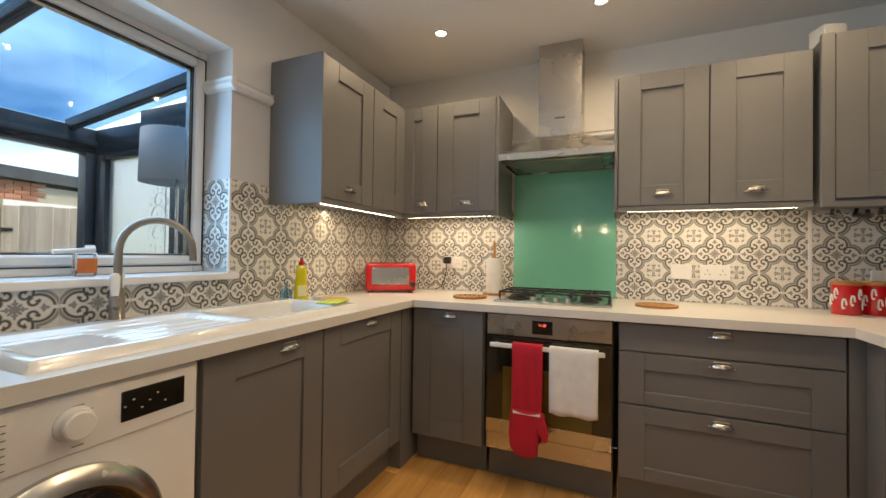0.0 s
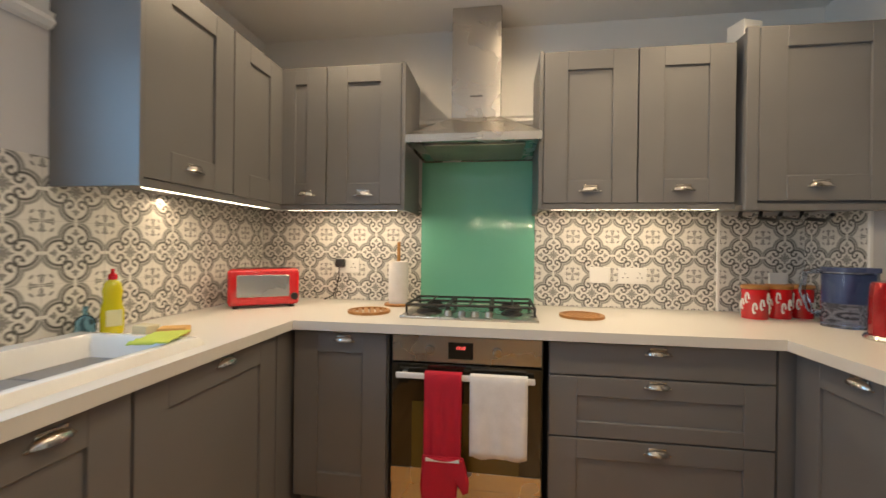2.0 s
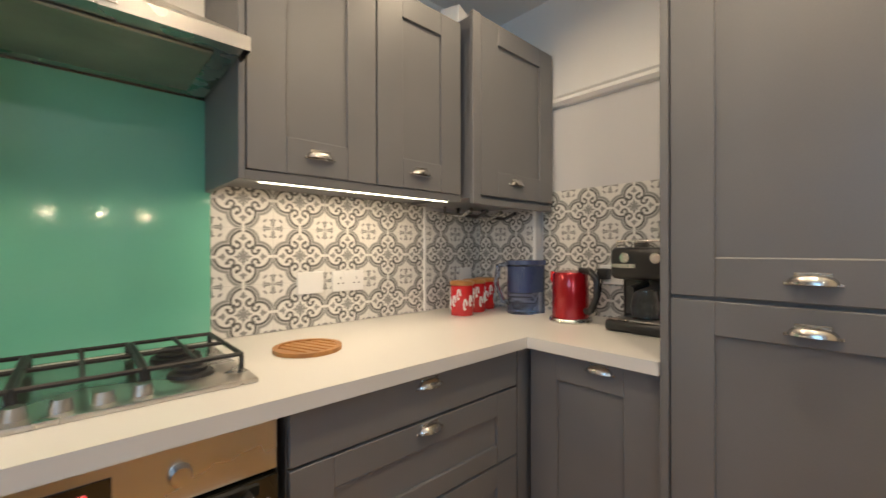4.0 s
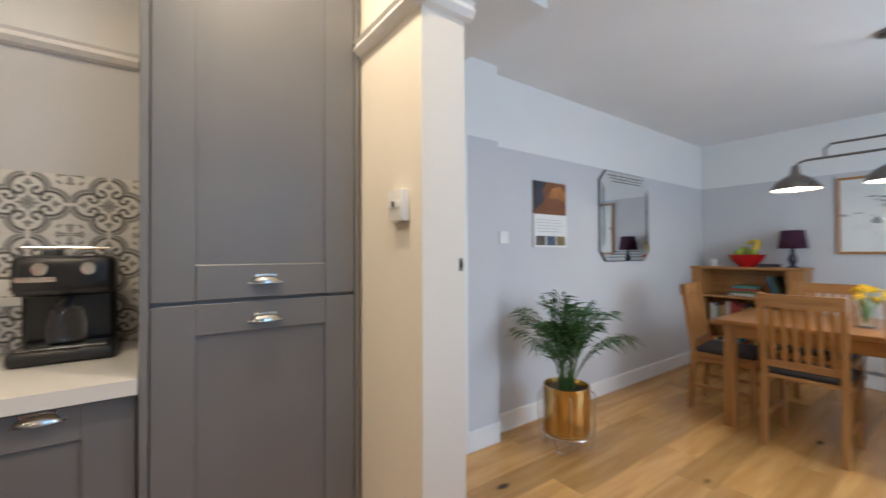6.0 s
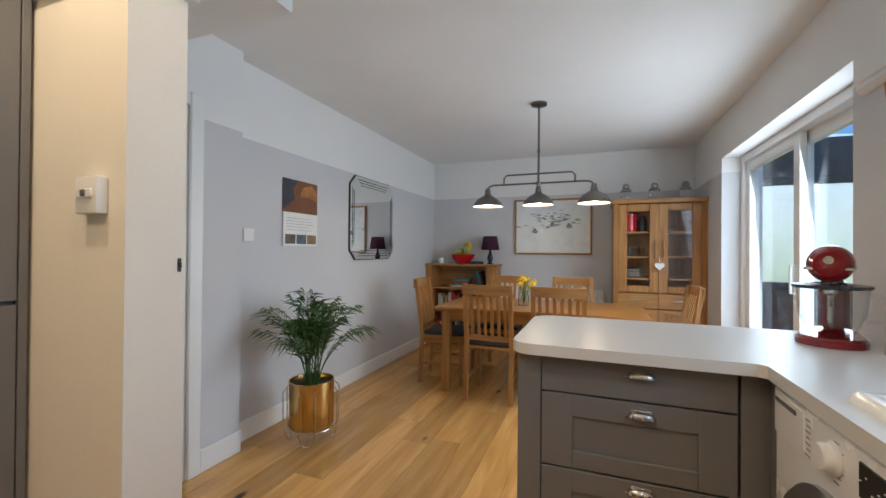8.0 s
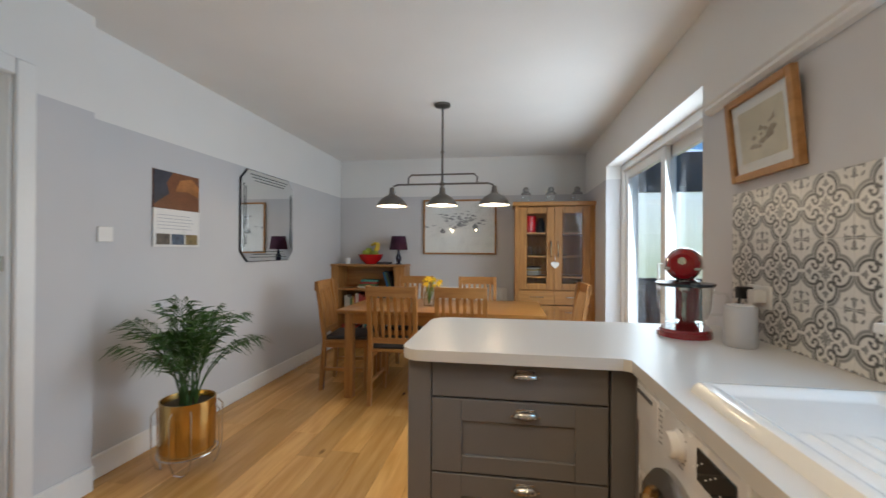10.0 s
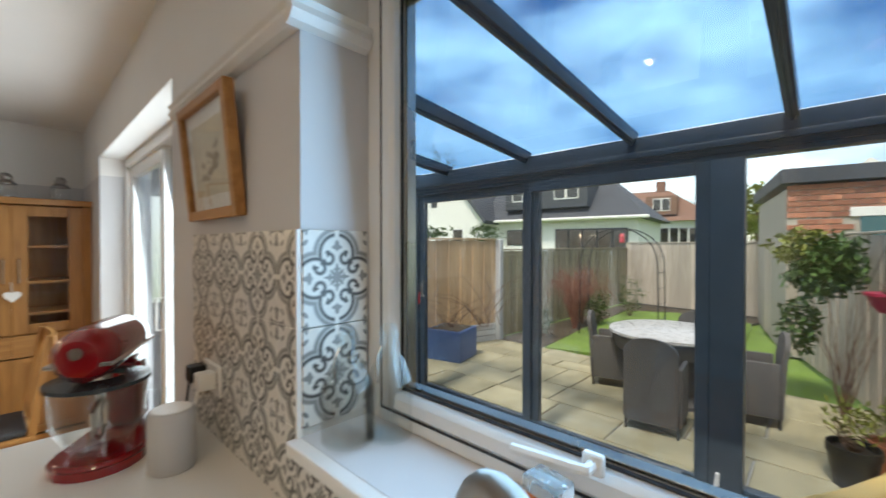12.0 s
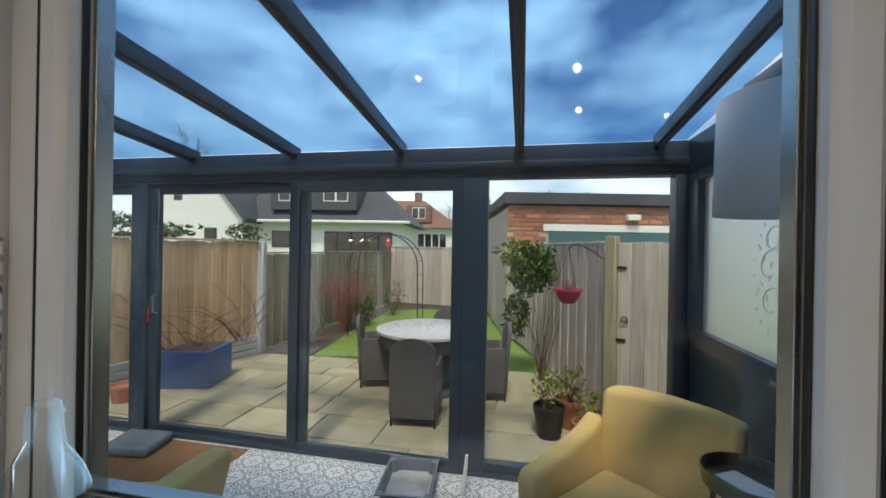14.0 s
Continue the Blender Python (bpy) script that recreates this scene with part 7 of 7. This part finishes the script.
sp2 = thing("smart_speaker", "pale grey fabric cylinder speaker", "speaker", (0.105, -2.79, WZ))
part("body", lathe([(0, 0), (0.048, 0), (0.052, 0.006), (0.052, 0.138), (0.047, 0.146), (0, 0.147)], 32), surface("pale_grey_fabric", (0.50, 0.49, 0.49), 0.9, vary=0.06, bump=0.6, fine=400), sp2)
part("top_disc", lathe([(0, 0.1485), (0.042, 0.1485), (0.043, 0.1465)], 28), PLASTIC, sp2)

tst = thing("toaster", "glossy red four-slice toaster with steel side panel", "toaster", (0.20, -0.345, WZ), 35)
part("shell", box((-0.165, -0.08, 0.012), (0.165, 0.08, 0.195), 0.022, 3), RED, tst)
part("side_panel", box((-0.125, -0.0835, 0.055), (0.115, -0.078, 0.165), 0.004), STEEL, tst, "brushed steel side panel")
part("control_strip", box((-0.12, -0.083, 0.022), (0.10, -0.079, 0.045), 0.002), RED, tst)
part("dial", lathe([(0.018, 0), (0.018, 0.012), (0, 0.013)], 18), BLACK, tst, at=pose(0.14, -0.080, 0.055, 90))
part("slot", box((-0.13, -0.035, 0.1955), (0.13, -0.01, 0.197)), BLACK, tst)
part("slot", box((-0.13, 0.015, 0.1955), (0.13, 0.04, 0.197)), BLACK, tst)
for x in (-0.13, 0.13):
    for y in (-0.06, 0.06):
        part("foot", lathe([(0.012, 0), (0.012, 0.013), (0, 0.013)], 10, (x, y, 0)), BLACK, tst)
tw = thing("kitchen_roll", "white kitchen roll on a wooden holder", "kitchen roll", (0.865, -0.16, WZ))
part("roll", lathe([(0.018, 0.012), (0.05, 0.012), (0.053, 0.02), (0.053, 0.228), (0.05, 0.235), (0.018, 0.235)], 32), TOWEL, tw)
part("pole", tube([(0, 0, 0.01), (0, 0, 0.34)], 0.011, 10, taper=0.8), OAKZ, tw, "wooden pole")
part("base", lathe([(0, 0), (0.075, 0), (0.075, 0.01), (0.07, 0.012), (0, 0.012)], 28), OAK, tw)


def cork_mat(x, y):
    m = thing("trivet", "round slatted wooden trivet", "trivet", (x, y, WZ), 20, "wooden trivets")
    part("rim", lathe([(0.085, 0), (0.10, 0), (0.10, 0.012), (0.085, 0.012), (0.085, 0)], 32), OAK, m)
    for k in range(6):
        o = -0.07 + 0.028 * k
        hl = math.sqrt(max(0.088 ** 2 - o * o, 0))
        part("slat", box((o - 0.010, -hl, 0.001), (o + 0.010, hl, 0.010), 0.002), OAK, m)


cork_mat(0.79, -0.42)
cork_mat(1.78, -0.34)
WHITEPAT = surface("white_print", (0.72, 0.70, 0.68), 0.35)
for k, x in enumerate((2.585, 2.705, 2.82)):
    cn = thing("storage_canister", "red enamel canister with white swirls and wooden lid", "canister", (x, -0.20 + 0.035 * k, WZ), 25 * k, "kitchen canisters")
    part("tin", lathe([(0, 0), (0.052, 0), (0.053, 0.004), (0.053, 0.135), (0.05, 0.137), (0, 0.137)], 30), RED, cn)
    part("lid", lathe([(0.054, 0.137), (0.056, 0.14), (0.056, 0.152), (0.05, 0.156), (0, 0.156)], 30), OAKX, cn, "wooden lid")
    bm, r = bmesh.new(), random.Random(k)
    for j in range(12):
        a, z = j * math.tau / 12 + r.uniform(-0.1, 0.1), 0.06 + 0.03 * math.sin(j * 2.1)
        pts = [(0.0535 * math.cos(a + 0.16 * math.cos(t) * (1 - t / 9)), 0.0535 * math.sin(a + 0.16 * math.cos(t) * (1 - t / 9)), z + 0.036 * math.sin(t) * (1 - t / 9) + 0.006 * (j % 3)) for t in [0.55 * q for q in range(11)]]
        tube(pts, 0.004, 5, bm)
    part("swirl", bm, WHITEPAT, cn, "white swirl pattern")
wj = thing("water_filter_jug", "clear blue-tinted water filter jug", "jug", (2.83, -0.36, WZ), -30)
BLUEG = glass("blue_tint_plastic", (0.55, 0.65, 0.85), 0.05)
bm = prism([*arc(0, 0, 0.07, 60, 300, 12), (0.10, -0.035), (0.10, 0.035)], 0.0, 0.23, "z")
part("jug", bm, BLUEG, wj)
part("funnel", prism([*arc(0, 0, 0.062, 60, 300, 12), (0.09, -0.03), (0.09, 0.03)], 0.10, 0.222, "z"), surface("blue_plastic", (0.14, 0.18, 0.32), 0.3), wj)
part("lid", prism([*arc(0, 0, 0.073, 60, 300, 12), (0.105, -0.037), (0.105, 0.037)], 0.23, 0.25, "z"), surface("navy_plastic", (0.05, 0.07, 0.15), 0.3), wj)
part("handle", tube([(-0.06, 0, 0.235), (-0.12, 0, 0.225), (-0.13, 0, 0.14), (-0.10, 0, 0.06), (-0.065, 0, 0.05)], 0.013, 8), BLUEG, wj)
kt = thing("kettle", "glossy red electric kettle with black handle", "kettle", (2.80, -0.63, WZ), -100)
part("body", lathe([(0.074, 0.018), (0.075, 0.03), (0.074, 0.14), (0.071, 0.195), (0.066, 0.206), (0.03, 0.214), (0, 0.215)], 36), surface("metallic_red", (0.34, 0.006, 0.012), 0.2, 0.55, vary=0.06, coat=0.6), kt)
part("base", lathe([(0, 0), (0.086, 0), (0.088, 0.006), (0.083, 0.017), (0, 0.018)], 32), CHROME, kt)
part("handle", tube([(0.05, 0, 0.215), (0.10, 0, 0.212), (0.13, 0, 0.18), (0.128, 0, 0.11), (0.10, 0, 0.055), (0.078, 0, 0.05)], 0.014, 8), BLACK, kt)
part("spout", prism([(-0.095, 0.17), (-0.055, 0.12), (-0.055, 0.205), (-0.09, 0.205)], -0.018, 0.018, "y"), RED, kt)
cm = thing("coffee_machine", "black espresso machine with chrome details", "coffee machine", (2.855, -0.935, WZ), -90)
cm.scale = (0.88, 0.88, 0.95)
part("base", box((-0.135, -0.16, 0), (0.135, 0.10, 0.045), 0.02, 3), BLACK, cm)
part("drip_grille", box((-0.11, -0.15, 0.045), (0.11, -0.02, 0.050), 0.002), STEEL, cm)
part("column", box((-0.125, 0.0, 0.04), (0.125, 0.11, 0.30), 0.02, 3), BLACK, cm)
part("brew_head", box((-0.13, -0.12, 0.20), (0.13, 0.10, 0.325), 0.03, 3), BLACK, cm)
part("trim", box((-0.12, -0.123, 0.245), (-0.02, -0.118, 0.262), 0.002), CHROME, cm)
part("group_handle", tube([(0.0, -0.06, 0.185), (0.0, -0.14, 0.18), (0.0, -0.22, 0.172)], 0.014, 8), BLACK, cm)
part("glass_pot", lathe([(0, 0.05), (0.05, 0.05), (0.055, 0.10), (0.042, 0.155), (0.044, 0.16)], 22, (0, -0.07, 0)), CLEAR, cm)
part("cup_rail", tube([(-0.11, -0.09, 0.325), (-0.11, -0.09, 0.35), (0.11, -0.09, 0.35), (0.11, -0.09, 0.325)], 0.004, 6), CHROME, cm)
for x in (-0.10, 0.10):
    part("dial", lathe([(0.02, 0), (0.02, 0.012), (0, 0.013)], 16), CHROME, cm, at=pose(x * 0.6, -0.12, 0.285, 90))
part("filter_cup", lathe([(0.03, 0.325), (0.034, 0.345), (0.012, 0.36), (0, 0.362)], 16, (-0.05, 0.02, 0)), CHROME, cm)

# by the sink
sb = thing("washing_up_liquid", "yellow washing-up liquid bottle with red cap", "bottle", (0.085, -1.055, WZ), 60)
bm = lathe([(0, 0), (0.03, 0), (0.034, 0.01), (0.034, 0.08), (0.026, 0.12), (0.030, 0.15), (0.024, 0.175), (0.012, 0.19), (0, 0.19)], 22)
for v in bm.verts:
    v.co.y *= 0.65
part("bottle", bm, surface("yellow_soap_bottle", (0.62, 0.55, 0.01), 0.15, coat=0.5), sb)
part("cap", lathe([(0.014, 0.188), (0.014, 0.205), (0.007, 0.21), (0.006, 0.225), (0, 0.226)], 16), RED, sb)
part("label", box((-0.022, -0.0235, 0.03), (0.022, -0.0218, 0.085), 0.0005), surface("pale_label", (0.7, 0.68, 0.4), 0.5), sb)
single("soap_dispenser", lathe([(0, 0), (0.028, 0), (0.03, 0.05), (0.02, 0.065), (0.008, 0.07), (0.008, 0.10), (0, 0.10)], 18), glass("blue_soap", (0.25, 0.55, 0.8), 0.05), "small clear blue soap bottle", "bottle", (0.03, -1.10, WZ))
bm = bmesh.new()
g = [[bm.verts.new((0.10 * (i / 8 - 0.5), 0.17 * (j / 10 - 0.5), 0.003 + 0.012 * abs(noise.noise(Vector((i * 0.4, j * 0.5, 2.0)))))) for i in range(9)] for j in range(11)]
for j in range(10):
    for i in range(8):
        bm.faces.new((g[j][i], g[j][i + 1], g[j + 1][i + 1], g[j + 1][i]))
thicken(single("dish_cloth", bm, surface("lime_cloth", (0.52, 0.60, 0.10), 0.95, bump=0.8, fine=250), "lime green dishcloth over the sink edge", "cloth", (0.40, -1.19, 0.938), 20), 0.004)
single("sponge", box((-0.045, -0.03, 0), (0.045, 0.03, 0.03), 0.008, 2), surface("peach_sponge", (0.62, 0.36, 0.12), 0.95, bump=1.0, fine=180), "peach washing-up sponge by the sink", "sponge", (0.30, -1.03, WZ), 25)
single("sponge", box((-0.035, -0.025, 0), (0.035, 0.025, 0.035), 0.008, 2), surface("cream_sponge", (0.62, 0.58, 0.42), 0.95, bump=1.0, fine=180), "cream scouring sponge by the sink", "sponge", (0.20, -1.04, WZ), -10)
bx = thing("tablet_box", "clear box of orange dishwasher tablets on the sill", "box", (-0.12, -1.885, 1.0695), 80)
bx.scale = (0.85, 0.85, 0.85)
part("case", box((-0.035, -0.025, 0), (0.035, 0.025, 0.10), 0.006), CLEAR, bx)
part("label", box((-0.030, -0.0265, 0.015), (0.034, -0.0252, 0.075), 0.0004), surface("orange_label", (0.62, 0.16, 0.03), 0.5, vary=0.2, scale=30), bx)
for x, y, r in ((-0.085, -2.305, 0.052), (-0.155, -2.262, 0.048)):
    bt = thing("glass_bottle", "clear swing-top glass bottle on the sill", "bottle", (x, y, 1.0695), 0, "bottles on the sill")
    part("bottle", lathe([(0, 0.004), (r - 0.004, 0.004), (r, 0.01), (r, 0.11), (r * 0.75, 0.145), (0.020, 0.175), (0.017, 0.21), (0.020, 0.215), (0.014, 0.215), (0.013, 0.175), (r * 0.7, 0.14), (r - 0.004, 0.11), (r - 0.004, 0.012), (0, 0.010)], 26), THIN, bt)
    part("stopper", lathe([(0.016, 0.215), (0.016, 0.225), (0.010, 0.232), (0, 0.233)], 14), THIN, bt, "clear glass stopper")
    part("wire_bail", tube([(0.018, 0, 0.19), (0.030, 0, 0.17), (0.032, 0.004, 0.12)], 0.002, 5), CHROME, bt)


# ---- tiles and floorboards, piece by piece ----
def tile_bm(w, h, axis):
    """A glazed tile w by h, 7 mm thick, standing along x or y."""
    t = 0.007
    if axis == "x":
        return box((-w / 2, -t, -h / 2), (w / 2, 0.0, h / 2), 0.0012)
    return box((0.0, -w / 2, -h / 2), (t, w / 2, h / 2), 0.0012)


TILE_MESH = {}


def lay_tiles(parent, axis, fixed, start, end, z0, z1, side=1, skip=()):
    """Rows of tiles on a wall. axis: the way the wall runs; fixed: its other coordinate; side: which way tiles stand proud (y walls)."""
    mat, joint = (TILE_XZ if axis == "x" else TILE_YZ), 0.0018
    back = box((start, fixed - 0.0060, z0), (end, fixed, z1)) if axis == "x" else box((min(fixed, fixed + side * 0.0060), start, z0), (max(fixed, fixed + side * 0.0060), end, z1))
    part("grout_bed", back, GROUT, parent, smooth=False)
    k = 0
    a = start
    while a < end - 0.012:
        b = min(a + TILE, end)
        z = 0.884
        while z < z1 - 0.012:
            lo, hi = max(z, z0), min(z + TILE, z1)
            if hi - lo > 0.012 and not any(s[0] < (a + b) / 2 < s[1] and s[2] < (lo + hi) / 2 < s[3] for s in skip):
                cut = (round(b - a, 4), round(lo - z, 4), round(hi - z, 4), axis, side)
                if cut not in TILE_MESH:
                    bm = bmesh.new()
                    u0, u1 = -TILE / 2 + joint / 2, -TILE / 2 + (b - a) - joint / 2
                    w0, w1 = -TILE / 2 + (lo - z) + joint / 2, -TILE / 2 + (hi - z) - joint / 2
                    if axis == "x":
                        box((u0, -0.007, w0), (u1, 0, w1), 0.001, bm=bm)
                    else:
                        box((min(0, side * 0.007), u0, w0), (max(0, side * 0.007), u1, w1), 0.001, bm=bm)
                    TILE_MESH[cut] = mesh_of("tile", bm, mat)
                spot = (a + TILE / 2, fixed - 0.0005, z + TILE / 2) if axis == "x" else (fixed + side * 0.0005, a + TILE / 2, z + TILE / 2)
                part("tile", TILE_MESH[cut], None, parent, at=pose(*spot))
            z += TILE
        a = b


TZ = 1.4945
lay_tiles(wall_north, "x", YN, XW + 0.008, 0.957, 0.911, TZ)
lay_tiles(wall_north, "x", YN, 1.591, 2.515, 0.911, TZ)
lay_tiles(wall_north, "x", YN, 2.525, 2.925, 0.911, TZ - 0.09)
lay_tiles(boxing, "y", 2.925, -0.36, -0.008, 0.911, TZ - 0.09, -1)
lay_tiles(wall_east_kitchen, "y", XE, -1.12, -0.37, 0.911, TZ, -1)
lay_tiles(wall_west, "y", XW, -1.395, -0.008, 0.911, TZ)
lay_tiles(wall_west, "y", XW, -2.40, -1.395, 0.911, 1.04)
lay_tiles(wall_west, "y", XW, -3.095, -2.395, 0.911, TZ)
reveal_n = setting("tile_reveal", box((XW - 0.16, -1.393, 1.07), (XW, -1.3915, TZ)), GROUT, "tiled window reveal", "tiles")
reveal_s = setting("tile_reveal", box((XW - 0.16, -2.3905, 1.07), (XW, -2.389, TZ)), GROUT, "tiled window reveal", "tiles")
for who, y, s in ((reveal_n, -1.393, -1), (reveal_s, -2.389, 1)):
    for row in range(2):
        bm = box((-0.0785, min(0, s * 0.007), -TILE / 2 + 0.0012), (0.0785, max(0, s * 0.007), TILE / 2 - 0.0012), 0.001)
        part("tile", mesh_of("tile", bm, TILE_XZ), None, who, at=pose(XW - 0.079, y, TZ - TILE / 2 - TILE * row))
for x, y in ((XW + 0.004, -2.392), (XW + 0.004, -1.395)):
    setting("tile_trim", box((x - 0.006, y - 0.005, 1.07), (x + 0.006, y + 0.005, TZ), 0.001), WHITE, "white tile edging strip", "trim")
setting("tile_trim", box((2.512, -0.012, 0.911), (2.528, 0.0, 1.43), 0.002), WHITE, "white tile edging strip", "trim")
setting("tile_trim", box((2.914, -0.372, 0.911), (2.93, -0.36, 1.43), 0.002), WHITE, "white tile edging strip", "trim")

rnd = random.Random(7)
BOARD_W, x = 0.185, XW + 0.004
while x < 3.04:
    w = min(BOARD_W, 3.05 - x)
    y = YS - rnd.uniform(0.1, 1.2)
    while y < YN:
        ln = rnd.choice((1.2, 1.6, 1.9, 2.1))
        y0, y1 = max(y, YS), min(y + ln, YN)
        if y1 - y0 > 0.05:
            bm = box((-w / 2 + 0.0008, -(y1 - y0) / 2 + 0.0008, -0.012), (w / 2 - 0.0008, (y1 - y0) / 2 - 0.0008, 0.0), 0.0015)
            part("floorboard", bm, BOARD, subfloor, smooth=False, at=pose(x + w / 2, (y0 + y1) / 2, 0))
        y += ln
    x += BOARD_W
bm = box((3.05, YS, -0.012), (XD, -2.975, 0.0), 0.001)
part("floorboard", bm, BOARD, subfloor, smooth=False)

# conservatory floor tiles and patio slabs
x = CX
while x < HX - 0.01:
    y = CS
    while y < CN - 0.01:
        w, d = min(TILE, HX - x), min(TILE, CN - y)
        key = ("floor", round(w, 3), round(d, 3))
        if key not in TILE_MESH:
            TILE_MESH[key] = mesh_of("floor_tile", box((-TILE / 2 + 0.001, -TILE / 2 + 0.001, -0.006), (-TILE / 2 + w - 0.001, -TILE / 2 + d - 0.001, 0.0), 0.001), TILE_XY)
        part("floor_tile", TILE_MESH[key], None, cons_floor, at=pose(x + TILE / 2, y + TILE / 2, 0, 0, 0, 90 * rnd.randrange(4) if w == d else 0))
        y += TILE
    x += TILE
x, row = -5.05, 0
while x < CX - 0.1:
    d = min((0.45, 0.30, 0.60, 0.45)[row % 4], CX - 0.065 - x)
    y = -6.3 + rnd.uniform(-0.3, 0)
    while y < 0.3:
        w = rnd.choice((0.45, 0.60, 0.75, 0.90, 0.30))
        bm = box((-d / 2 + 0.008, -w / 2 + 0.008, -0.03), (d / 2 - 0.008, w / 2 - 0.008, 0.0), 0.006)
        part("slab", bm, STONE, paving, smooth=False, at=pose(x + d / 2, y + w / 2, GZ + rnd.uniform(-0.003, 0.002)))
        y += w
    x += d
    row += 1
